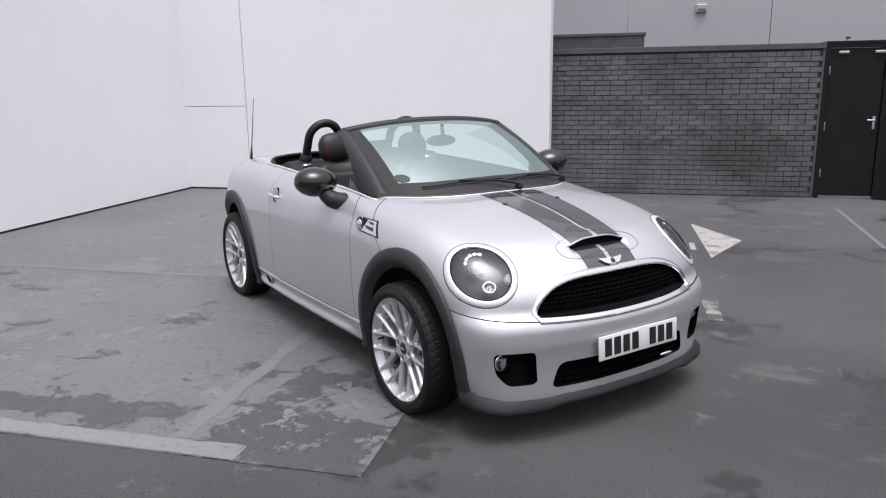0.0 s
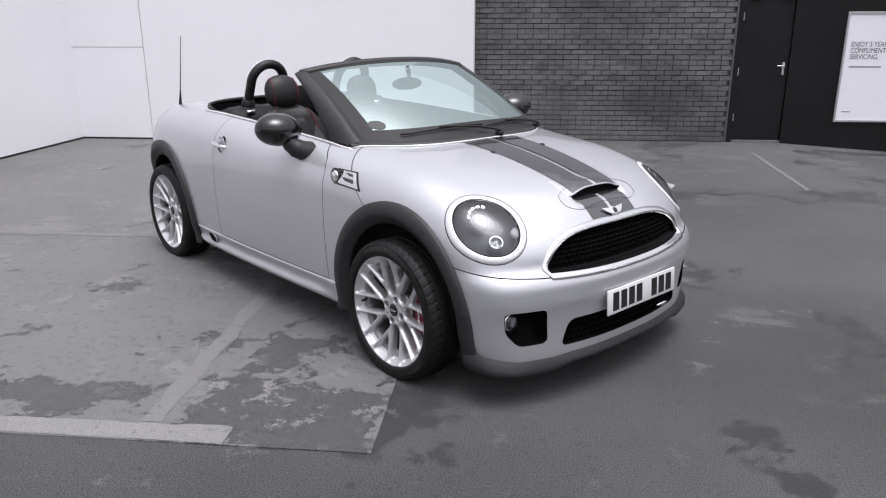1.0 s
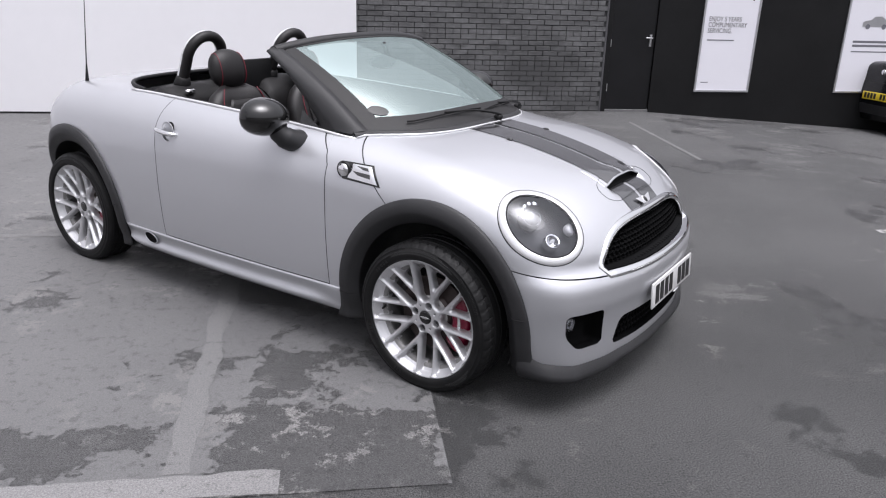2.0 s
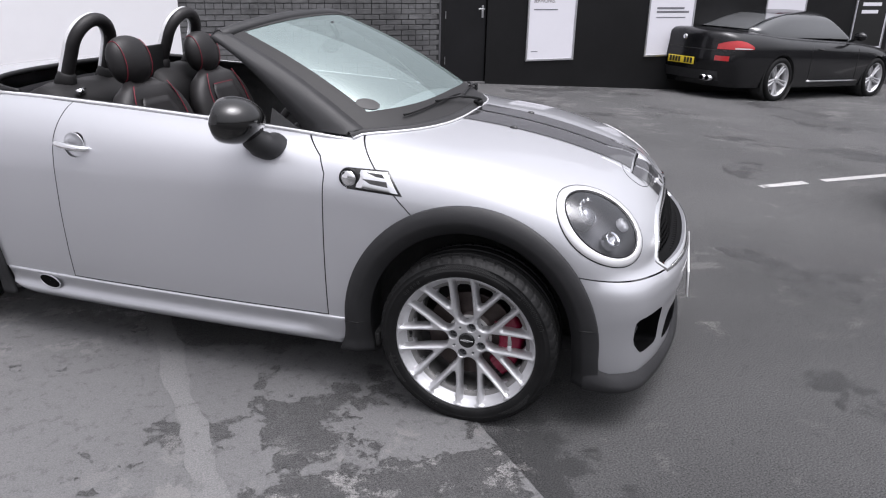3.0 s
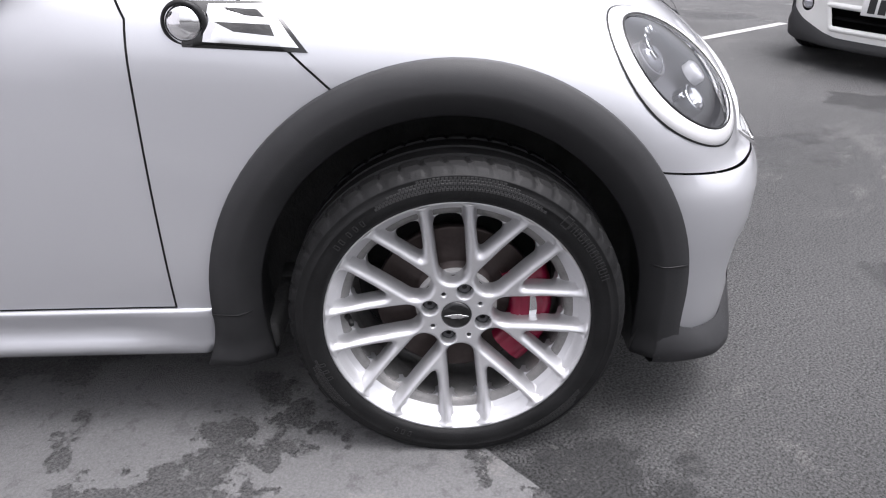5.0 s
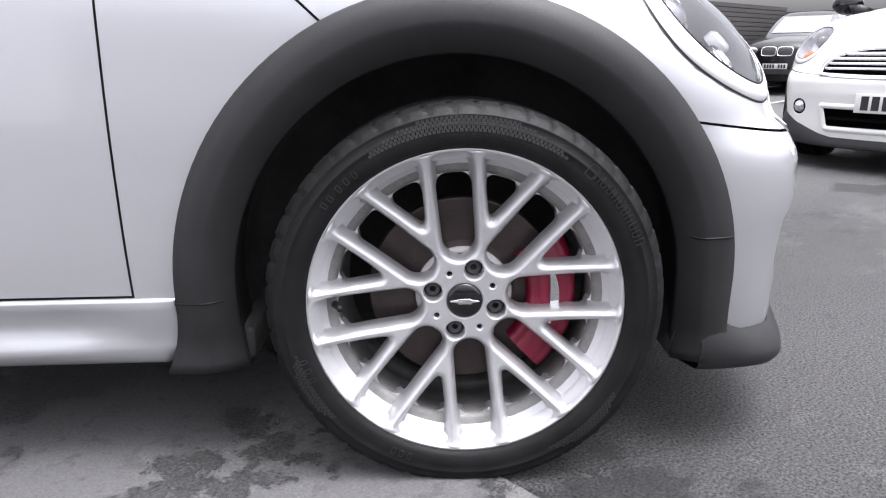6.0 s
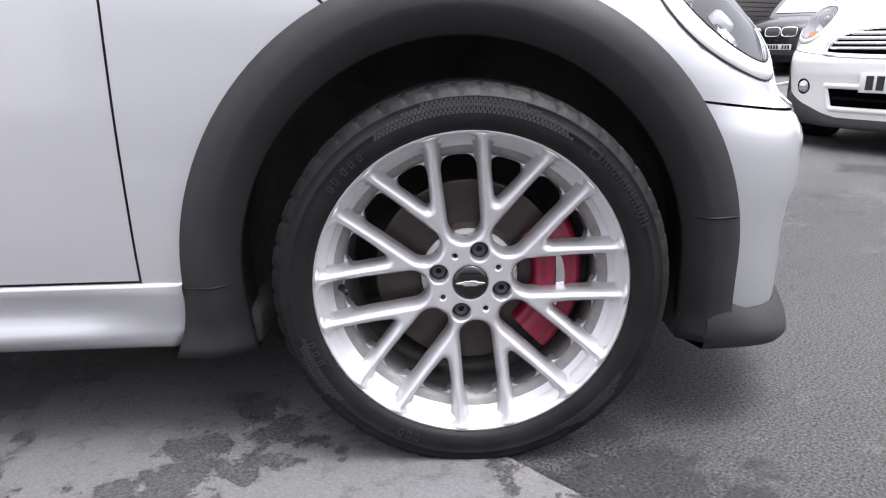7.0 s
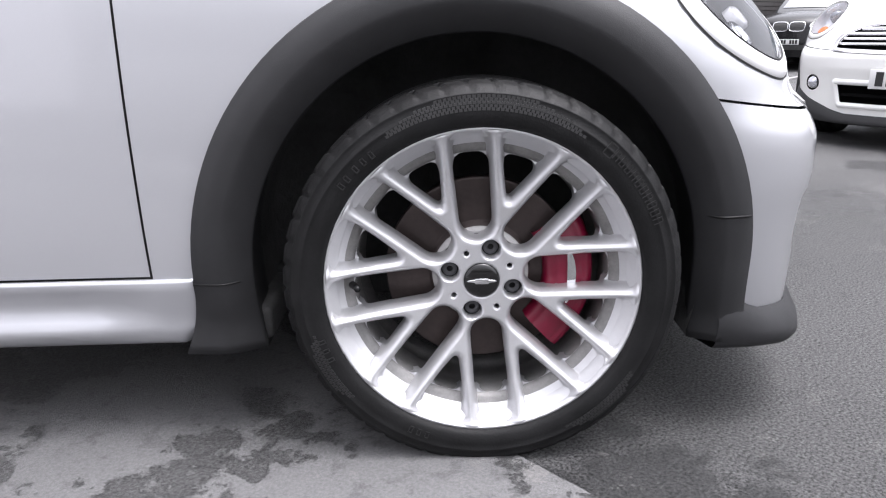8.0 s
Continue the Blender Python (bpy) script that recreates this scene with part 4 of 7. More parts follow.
def headlamp(car, f, h, paint_ring, mirror, amber):
    """A round lamp let into the bonnet: chrome ring, bowl, projector, small lamp and clear cover."""
    flip = mirrored if mirror else (lambda b: b)
    ring = part("headlamp", flip(strip_of(f, h, ((0.022, -0.001, 0), (0.0205, 0.0010, 0), (0.012, 0.0030, 0), (0.002, 0.0040, 0), (-0.003, 0.0030, 0), (-0.005, -0.003, 0)))), paint_ring, car, "oval headlamp in a polished ring")
    part("seal", flip(strip_of(f, h, ((0.0242, 0.0006, 0), (0.0212, 0.0012, 0)))), SEAL, ring)
    part("bowl", flip(well_of(f, h, 0.07, 0.012)), PALE_BOWL if amber else LAMP_BOWL, ring, "lamp bowl")
    c = Vector(cast(f, h.o + h.n * (h.near + 0.02), h.n, far=0.7))
    u, v, n = Vector(h.u), Vector(h.v), Vector(h.n)
    base = Matrix((u, v, n)).transposed().to_4x4()
    at = lambda a, b, d: Matrix.Translation(c + u * a + v * b + n * d) @ base
    eye = at(-0.032, 0.066, -0.030)
    part("projector", flip(lathe([(0.0, 0.002), (0.015, 0.0), (0.026, -0.006), (0.033, -0.015), (0.034, -0.02)], axis="z", seg=36, m=eye)), LAMP_EYE, ring, "dark glassy projector eye")
    part("projector_ring", flip(lathe([(0.034, -0.016), (0.0355, -0.013), (0.0375, -0.015), (0.040, -0.03), (0.042, -0.055)], axis="z", seg=36, m=eye)), LAMP_DARK, ring)
    if amber:
        part("indicator", flip(lathe([(0.0, 0.006), (0.022, 0.004), (0.034, -0.004), (0.036, -0.03)], axis="z", seg=28, m=at(0.028, -0.080, -0.022))), AMBER, ring, "amber indicator lens")
    else:
        part("marker_lamp", flip(lathe([(0.0, -0.018), (0.010, -0.016), (0.021, -0.007), (0.026, 0.0), (0.030, -0.003), (0.032, -0.03)], axis="z", seg=28, m=at(0.020, -0.040, -0.036))), LAMP_BRIGHT, ring, "small chrome marker lamp")
        part("marker_bulb", flip(ball((0, 0, 0), (0.006, 0.006, 0.008), m=at(0.020, -0.040, -0.044))), WHITE_LENS, ring)
        part("indicator", flip(lathe([(0.0, 0.003), (0.017, 0.002), (0.025, -0.004), (0.026, -0.02)], axis="z", seg=28, m=at(0.112, 0.000, -0.034))), WHITE_LENS, ring)
    bars_bm = bmesh.new()
    for k in range(5):
        turn = radians(72 + 27 * k)
        box(bars_bm, -0.007, 0.007, -0.0095, 0.0095, -0.003, 0.003, bevel=0.002, m=at(-0.032 + 0.048 * math.cos(turn), 0.066 + 0.045 * math.sin(turn), -0.020) @ Matrix.Rotation(turn, 4, "Z"))
    part("reflector_bar", flip(bars_bm), LAMP_BRIGHT, ring)
    part("lens_seal", flip(strip_of(f, h, ((-0.0042, 0.001, 0), (-0.0056, 0.0032, 0), (-0.0085, 0.001, 0)))), SEAL, ring)
    glass = part("lens", flip(sample_surface(f, h, 8, -0.003, 0.010)), LENS_GLASS, ring, "clear smooth lamp cover")
    glass.visible_shadow = False
    return ring


def lamp_hole(f):
    c = cast(f, np.array([0.15, -0.35, 0.60]), np.array([0.66, -0.62, 0.30]) / np.linalg.norm([0.66, -0.62, 0.30]))
    n = gradient(f, c)
    u = np.cross([0, 0, 1.0], n)
    u /= np.linalg.norm(u)
    v = np.cross(n, u)
    line = [(a - 0.20 * (b - 0.02) - 0.010, b) for a, b in round_line(-0.006, 0.020, 0.133, 0.139, 2.05)]
    return Hole(c, u, v, n, line, -0.14)


def front_hole(line, near=0.3):
    return Hole((0, 0, 0), (0, 1, 0), (0, 0, 1), (1, 0, 0), line, near)


def grille_line(half, low, high):
    line = [(half * (1 - 2 * k / 24), low - 0.012 * (1 - (1 - 2 * k / 24) ** 2)) for k in range(25)][::-1]
    for k in range(1, 40):
        a = math.pi * k / 40
        y = half * 1.005 * math.cos(a)
        line.append((y, low + (high - low) * max(0.0, 1 - abs(math.cos(a)) ** 4.2) ** 0.62))
    return line


WHEELS = {}


def place_wheel(car, x, s, detailed, spin):
    """A wheel at its hub; further ones share the meshes of the first of their kind."""
    key, y = (detailed, s), WHEEL_Y if x == 0.0 else REAR_Y
    if key not in WHEELS:
        WHEELS[key] = build_wheel(car, x, s * y, s, 0.0, detailed, spin)
        return
    src = WHEELS[key]
    wheel = new("wheel", src.data)
    wheel.parent, wheel["label"] = car, src["label"]
    wheel.matrix_basis = Matrix.Translation((x, s * y, HUB_Z)) @ src.matrix_basis.to_3x3().to_4x4()
    for kid in src.children:
        ob = new(kid.name.split(".")[0], kid.data)
        ob.parent, ob.matrix_basis = wheel, kid.matrix_basis.copy()
        if "label" in kid:
            ob["label"] = kid["label"]


ARCHES, SHELLS = {}, {}


def mini_shells(f):
    """The shells and arch trims that both small cars share."""
    pts = shell_points(f, -2.80, 0.15, 170, 64, 196, low=-89.9)
    tail = shell_points(lambda x, y, z: f(-5.6 - x, y, z), -2.80, -2.80 + 1e-6, 1, 24, 196, low=-89.9)[1:]
    tail[..., 0] = -5.6 - tail[..., 0]
    SHELLS["outer"] = np.concatenate([tail[::-1][:-1], pts])
    SHELLS["inner"] = shell_points(f, -2.75, 0.10, 60, 24, 80, level=-0.014)
    for cx in (-0.012, REAR_X - 0.012):
        bm = arch_cladding(f, cx)
        ARCHES[cx] = bpy.data.meshes.new("arch_trim")
        bm.to_mesh(ARCHES[cx])
        bm.free()


mini_shells(MINI_FORM)


def build_mini(name, label, pose_m, silver=True):
    f = MINI_FORM
    paint = SILVER if silver else WHITE_PAINT
    car = thing(name, label, "car", pose_m)
    pts = SHELLS["outer"]
    lamp_r = lamp_hole(f)
    lamp_l = Hole(lamp_r.o * (1, -1, 1), lamp_r.u * (1, -1, 1), lamp_r.v * (1, -1, 1), lamp_r.n * (1, -1, 1), lamp_r.poly, lamp_r.near)
    grille = front_hole(grille_line(0.466, 0.557, 0.692))
    if silver:
        intake = front_hole(round_corners([(-0.418, 0.240), (-0.385, 0.355), (0.385, 0.355), (0.418, 0.240)], 0.035))
    else:
        intake = front_hole(round_corners([(-0.412, 0.222), (-0.455, 0.382), (0.455, 0.382), (0.412, 0.222)], 0.034))
    if silver:
        fog_r = front_hole(round_corners([(-0.478, 0.268), (-0.498, 0.418), (-0.664, 0.418), (-0.650, 0.325), (-0.600, 0.266)][::-1], 0.024))
    else:
        fog_r = front_hole(round_line(-0.585, 0.355, 0.047, 0.047, 2.0))
    fog_l = front_hole([(-y, z) for y, z in fog_r.poly][::-1])
    cabin = Hole((0, 0, 0), (1, 0, 0), (0, 1, 0), (0, 0, 1), round_line(-1.325, 0, 0.885, 0.645, 6.0), 0.5)
    seam_n, cut_n = Vector((-0.14, 0, -1)).normalized(), Vector((-0.68, 0, -0.733)).normalized()
    seam_p, cut_p = Vector((0.39, 0, 0.577)), Vector((-0.284, 0, 0.798))
    g = 0.002
    corner_n, corner_m = Vector((0.88, 0, 0.47)).normalized(), Vector((0.62, 0, 0.78)).normalized()
    corner_p, corner_q = Vector((-0.537, 0, 0.845)), Vector((-0.562, 0, 0.893))
    top_holes = [lamp_r, lamp_l, grille]
    if silver:
        top_holes.append(Hole((0, 0, 0), (1, 0, 0), (0, 1, 0), (0, 0, 1), round_line(0.477, 0, 0.042, 0.176, 5.0), 0.5))
    part("bonnet", cut_panel(f, pts, lambda x, y, z: (z > 0.5) & (x > -0.56) & ~in_arch(x, z), [(seam_p - seam_n * g, seam_n), (cut_p - cut_n * g, cut_n)], top_holes), paint, car, "clamshell bonnet")
    part("front_bumper", cut_panel(f, pts, lambda x, y, z: (z < 0.62) & (x > 0.2) & ~in_arch(x, z), [(seam_p + seam_n * g, -seam_n), ((0, 0, 0.165), (0, 0, -1))], [grille, intake, fog_r, fog_l]), paint, car)
    for s, side in ((-1, "right"), (1, "left")):
        on = (lambda y: y < -0.0) if s < 0 else (lambda y: y > 0.0)
        part("front_wing", cut_panel(f, pts, lambda x, y, z: on(y) & (np.abs(y) > 0.5) & (x > -0.6) & (x < 0.0) & (z > 0.25) & ~in_arch(x, z), [(cut_p + cut_n * g, -cut_n), ((-0.535 + g, 0, 0), (-1, 0, 0)), ((0, 0, 0.300), (0, 0, -1))], [cabin]), paint, car)
        part("door", cut_panel(f, pts, lambda x, y, z: on(y) & (np.abs(y) > 0.5) & (x > -1.75) & (x < -0.5) & (z > 0.25), [((-0.535 - g, 0, 0), (1, 0, 0)), (corner_p - corner_n * g, corner_n), (corner_q - corner_m * g, corner_m), ((-1.655 + g, 0, 0), (-1, 0, 0)), ((0, 0, 0.310), (0, 0, -1))], [cabin] + ([Hole((0, 0, 0), (1, 0, 0), (0, 0, 1), (0, s, 0), round_line(-1.555, 0.858, 0.047, 0.045)[::s], 0.5)] if silver else [])), paint, car)
        on_corner = lambda x, y, z: on(y) & (np.abs(y) > 0.5) & (x > -0.75) & (x < -0.5) & (z > 0.75)
        part("wing_corner", cut_panel(f, pts, on_corner, [((-0.533, 0, 0), (1, 0, 0)), (corner_p + corner_n * g, -corner_n)], [cabin]), paint, car)
        part("wing_corner", cut_panel(f, pts, on_corner, [((-0.533, 0, 0), (1, 0, 0)), (corner_p + corner_n * g * 0.9, corner_n), (corner_q + corner_m * g, -corner_m)], [cabin]), paint, car)
        # side skirt
        rows = []
        for t in [0.955 * k / 30 for k in range(31)] + [0.968, 0.978, 0.986, 0.992, 0.996, 0.999, 1.0]:
            x = -2.000 + t * 1.531
            end = min(1, min(t * 0.5, 1 - t) / 0.020) ** 0.5
            hollow = min(1, max(0, (0.955 - t) / 0.05)) ** 2
            prof = [(0.3055, -0.002), (0.3035, 0.007), (0.299, 0.009), (0.284, 0.008 - 0.006 * hollow), (0.262, 0.007 - 0.012 * hollow), (0.244, 0.008 - 0.010 * hollow), (0.231, 0.009 + 0.001 * hollow), (0.220, 0.011 + 0.007 * hollow), (0.212, 0.013 + 0.008 * hollow), (0.203, 0.013 + 0.006 * hollow), (0.190, 0.010), (0.182, 0.004), (0.177, -0.01), (0.175, -0.08)]
            base = [on_side(f, x, max(z, 0.26)) for z, o in prof]
            tuck = [max(0.0, 0.26 - z) * 0.28 for z, o in prof]
            rows.append([(x, s * (-b.y - tk + o * (0.5 + 0.5 * end)), z if z > 0.226 else 0.226 + (z - 0.226) * (0.2 + 0.8 * end)) for b, tk, (z, o) in zip(base, tuck, prof)])
        skirt = part("side_skirt", sheet(rows), paint, car)
        if silver:
            hole = [(-1.796 + 0.050 * math.cos(a) - 0.010 * math.sin(a), 0.262 + 0.030 * math.sin(a)) for a in [2 * math.pi * k / 28 for k in range(28)]]
            edge = [on_side(f, x, max(z, 0.26)) + Vector((0, -0.006, 0)) for x, z in hole]
            edge = [Vector((p.x, -s * p.y, z)) for p, (x, z) in zip(edge, hole)]
            mid = sum(edge, Vector()) / len(edge)
            vent = part("skirt_vent", sheet([edge, [p.lerp(mid, 0.25) + Vector((0, -s * 0.002, 0)) for p in edge], [p.lerp(mid, 0.97) + Vector((0, -s * 0.004, 0)) for p in edge]], close_v=True), MESH_BLACK, skirt, "dark oval vent")
            part("vent_rim", tube(edge + edge[:1], 0.003, 8), paint, vent)
        for cx in (-0.012, REAR_X - 0.012):
            bm = bmesh.new()
            bm.from_mesh(ARCHES[cx])
            trim = part("wheel_arch", bm if s < 0 else mirrored(bm), CLADDING, car, "black plastic wheel arch trim")
            for sx, zz, r0, r1 in ((-1, 0.300, 0.366, 0.452), (1, 0.398, 0.362, 0.444)):
                line = [on_side(f, cx + sx * (r0 + (r1 - r0) * t), zz) + Vector((0, -float(np.interp(t, [0, 0.28, 0.45, 1], [-0.009, 0.0125, 0.0225, 0.017])), 0)) for t in np.linspace(0, 1, 8)]
                part("trim_joint", tube([(p.x, -s * p.y, p.z) for p in line], 0.0022, 5), SEAL, trim)
            part("wheel_housing", wheel_housing(cx, s * 0.72, s * 0.45), LINER, car)
    part("rear_body", cut_panel(f, pts, lambda x, y, z: (x < -1.5) & (z > 0.15) & ((z > 0.29) | (x < -2.2)) & ~in_arch(x, z), [((-1.655 - g, 0, 0), (1, 0, 0))], [cabin]), paint, car, "rear wings and boot lid")
    part("inner_shell", cut_panel(f, SHELLS["inner"], lambda x, y, z: ~in_arch(x, z, 0.445) & ~((x > 0.1) & (np.abs(y) < 0.72)), [((0, 0, 0.2), (0, 0, -1))], [Hole((0, 0, 0), (1, 0, 0), (0, 1, 0), (0, 0, 1), round_line(-1.325, 0, 0.895, 0.655, 6.0), 0.5)]), LINER, car)
    part("underbody", boxes((-2.8, -2.12, -0.6, 0.6, 0.18, 0.24), (-2.1, -0.36, -0.70, 0.70, 0.17, 0.23), (-0.40, 0.50, -0.5, 0.5, 0.18, 0.24), bevel=0.01), LINER, car)
    # front lip
    def round_front(a, z, out):
        p = cast(f, np.array([0.15, 0, z]), np.array([math.cos(a), math.sin(a), 0.0]))
        return Vector(p) + Vector((math.cos(a), math.sin(a), 0)) * out
    rows = []
    for k in range(81):
        a = radians(-71 + 142 * k / 80)
        q = abs(round_front(a, 0.25, 0).y)
        zt = float(np.interp(q, [0, 0.36, 0.44, 0.6, 0.70, 0.755], [0.206, 0.205, 0.198, 0.198, 0.218, 0.300] if silver else [0.186, 0.188, 0.205, 0.262, 0.320, 0.350]))
        zb = float(np.interp(q, [0, 0.36, 0.44, 0.6, 0.80], [0.168, 0.163, 0.142, 0.142, 0.165] if silver else [0.130, 0.130, 0.132, 0.140, 0.175]))
        o = float(np.interp(q, [0, 0.5, 0.67, 0.72, 0.75], [0.018, 0.028, 0.044, 0.032, 0.006]))
        rows.append([round_front(a, max(z, 0.16), e) * 1.0 + Vector((0, 0, min(0, z - 0.16))) for z, e in ((zt, 0.001), (zt - 0.004, 0.006), ((zt + zb) / 2, o), (zb + 0.008, o + 0.006), (zb, o), (zb, -0.06))])
    part("front_lip", sheet(rows), LIP_PLASTIC if silver else CLADDING, car, "grey plastic front lip")
    # grille
    gr = part("grille", strip_of(f, grille, ((0.024, -0.001, 0), (0.022, 0.004, 0), (0.012, 0.007, 0), (0.002, 0.005, 0), (-0.003, 0.0, 0.0), (-0.003, -0.002, 0.006))), CHROME, car, "chrome-edged grille")
    part("grille_back", well_of(f, grille, 0.05), MESH_BLACK, gr)
    if silver:
        net = bmesh.new()
        for i in range(34):
            for j in range(7):
                y, z = -0.475 + 0.029 * i + (0.0145 if j % 2 else 0), 0.560 + 0.0195 * j
                if not bool(grille.inside(np.array([1.0, y, z]))):
                    continue
                p = on_front(f, y, z, -0.022)
                ring = [[p + Vector((dx, r * math.cos(a) * 0.0145, r * math.sin(a) * 0.0125)) for a in [math.pi * q / 3 + math.pi / 6 for q in range(6)]] for r, dx in ((1.0, 0.0), (0.80, 0.001), (0.74, -0.014))]
                grid(net, ring, close_v=True)
        part("grille_mesh", net, MESH_BLACK, gr, "black honeycomb mesh", smooth=False)
    else:
        for k in range(4):
            z = 0.582 + 0.028 * k
            hw = 0.455 - 0.02 * k - (0.05 if k == 3 else 0)
            rows = [[on_front(f, -hw + 2 * hw * i / 24, z + dz, o) for dz, o in ((-0.007, -0.01), (-0.005, 0.004), (0.005, 0.004), (0.008, -0.012))] for i in range(25)]
            part("slat", sheet(rows), CHROME, gr)
    # lower intake
    ik = part("lower_intake", well_of(f, intake, 0.06), MESH_BLACK, car, "dark lower air intake")
    if silver:
        slats = bmesh.new()
        for i in range(30):
            for j in range(4):
                y, z = -0.41 + 0.028 * i + (0.014 if j % 2 else 0), 0.245 + 0.028 * j
                if bool(intake.inside(np.array([1.0, y, z]))):
                    p = on_front(f, y, z, -0.03)
                    grid(slats, [[p + Vector((dx, r * math.cos(a) * 0.014, r * math.sin(a) * 0.017)) for a in [math.pi * q / 3 + math.pi / 6 for q in range(6)]] for r, dx in ((1.0, 0.0), (0.7, 0.003), (0.66, -0.014))], close_v=True)
        part("intake_mesh", slats, MESH_BLACK, ik, smooth=False)
        e = on_front(f, 0.27, 0.262, 0.002)
        part("badge", ball(e, (0.008, 0.043, 0.0085)), CHROME, ik, "small silver sport badge")
    else:
        part("intake_bar", sheet([[on_front(f, -0.40 + 0.8 * i / 20, z, o) for z, o in ((0.285, -0.03), (0.288, -0.012), (0.300, -0.012), (0.303, -0.03))] for i in range(21)]), MESH_BLACK, ik)
        part("surround", strip_of(f, intake, ((0.030, -0.001, 0), (0.024, 0.012, 0), (0.006, 0.014, 0), (-0.004, 0.0, 0))), paint, ik)
    for h, s in ((fog_r, -1), (fog_l, 1)):
        well = part("fog_lamp_recess", well_of(f, h, 0.075 if silver else 0.025), MESH_BLACK, car, "dark recess in the bumper corner")
        yc, zc, dx = (-0.605, 0.366, -0.040) if silver else (-0.585, 0.355, -0.022)
        c = on_front(f, yc, zc)
        m = Matrix.Translation((c.x + dx, s * -c.y, zc))
        fog = part("fog_lamp", lathe([(0.0, 0.006), (0.022, 0.004), (0.034, 0.0), (0.040, 0.0), (0.042, -0.006), (0.044, -0.03)], axis="x", seg=32, m=m), LAMP_BRIGHT, well, "round chrome fog lamp")
        part("fog_lens", lathe([(0.0, 0.016), (0.018, 0.013), (0.030, 0.006), (0.034, 0.001)], axis="x", seg=32, m=m), LENS_GLASS, fog)
    headlamp(car, f, lamp_r, BRIGHT_TRIM if silver else paint, False, not silver)
    headlamp(car, f, lamp_r, BRIGHT_TRIM if silver else paint, True, not silver)
    number_plate(car, pose(0.722, 0.03, 0.395, 0, -4, 0), WHITE_PLATE)
    for s in (-1, 1):
        for x, spin in ((0.0, 72.7), (REAR_X, 60.0)):
            place_wheel(car, x, s, silver and s < 0 and x == 0.0, spin)
    return car, f


def finish_roadster(car, f):
    # bonnet scoop
    def hood(x, y, up=0.0):
        p = on_top(f, x, y)
        t = min(max((x - 0.345) / 0.121, 0), 1)
        side = max(0.0, 1 - (abs(y) / 0.187) ** 4) ** 3
        return p + Vector((0, 0, (0.021 * t * t * (3 - 2 * t) + 0.002) * side + up))
    rows = [[hood(0.345 + 0.121 * i / 16, -0.187 + 0.374 * j / 60) for j in range(61)] for i in range(17)]
    scoop = part("bonnet_scoop", sheet(rows, thick=0.003), SILVER, car, "raised air scoop")
    def floor(x, y, up=0.0):
        t = min(max((x - 0.425) / 0.098, 0), 1)
        edge = min(1, max(0, (0.176 - abs(y)) / 0.02))
        return on_top(f, x, y) + Vector((0, 0, -0.034 * (1 - t) ** 1.3 * edge + up))
    part("scoop_floor", sheet([[floor(0.425 + 0.098 * i / 12, -0.180 + 0.36 * j / 48, 0.0008) for j in range(49)] for i in range(13)]), SILVER, scoop)
    part("scoop_mouth", sheet([[hood(0.452, -0.19 + 0.38 * j / 30, -0.006) for j in range(31)], [floor(0.440, -0.178 + 0.356 * j / 30, 0.002) for j in range(31)], [floor(0.470, -0.172 + 0.344 * j / 30, 0.0021) for j in range(31)]]), MESH_BLACK, scoop, "dark scoop mouth")
    oval = [hood(0.478 - 0.062 * math.copysign(abs(math.cos(a)) ** 0.8, math.cos(a)), 0.245 * math.copysign(abs(math.sin(a)) ** 0.7, math.sin(a)), 0.0006) for a in [2 * math.pi * k / 96 for k in range(96)]]
    part("scoop_seam", tube(oval + oval[:1], 0.0010, 5), SEAL, scoop)
    part("scoop_edge", tube([p + Vector((-0.007, 0, 0.0015)) for p in oval[:14]][::-1], 0.0018, 6), SILVER, scoop)
    part("scoop_edge", tube([p + Vector((-0.007, 0, 0.0015)) for p in oval[-14:] + oval[:1]], 0.0018, 6), SILVER, scoop)
    def band(y0, y1, x0, x1, over, wide):
        rows = []
        for i in range(91):
            x = x0 + (x1 - x0) * i / 90
            k = 1 + wide * max(0, 0.6 - x)
            row = []
            for j in range(11):
                y = (y0 + (y1 - y0) * j / 10) * k
                row.append(hood(x, y, 0.0024) if over else floor(x, y, 0.0022))
            rows.append(row)
        return sheet(rows)
    for y0, y1 in ((-0.148, -0.012), (0.012, 0.148)):
        part("bonnet_stripe", band(y0, y1, -0.30, 0.460, True, 0.25), STRIPE, car, "dark graphite bonnet stripe")
        part("bonnet_stripe", band(y0, y1, 0.466, 0.578, False, 0.25), STRIPE, car)
    e = on_top(f, 0.565, 0.0, 0.006)
    n = Vector(gradient(f, np.array(e)))
    bm = bmesh.new()
    rot = n.to_track_quat("Z", "X").to_matrix().to_4x4()
    lathe([(0.0, 0.006), (0.018, 0.005), (0.022, 0.0), (0.022, -0.006)], axis="z", seg=24, bm=bm)
    for s in (-1, 1):
        grid(bm, [[(0.015, s * 0.014, 0.005), (-0.015, s * 0.014, 0.005)], [(0.018, s * 0.044, 0.005), (-0.012, s * 0.036, 0.005)], [(0.022, s * 0.072, 0.004), (0.004, s * 0.056, 0.004)]])
    bmesh.ops.transform(bm, matrix=Matrix.Translation(e) @ Matrix.Rotation(math.atan2(n.x, n.z), 4, "Y") @ Matrix.Rotation(math.pi, 4, "Z"), verts=bm.verts)
    bmesh.ops.recalc_face_normals(bm, faces=bm.faces)
    badge = part("bonnet_badge", bm, ALLOY, car, "silver winged badge")
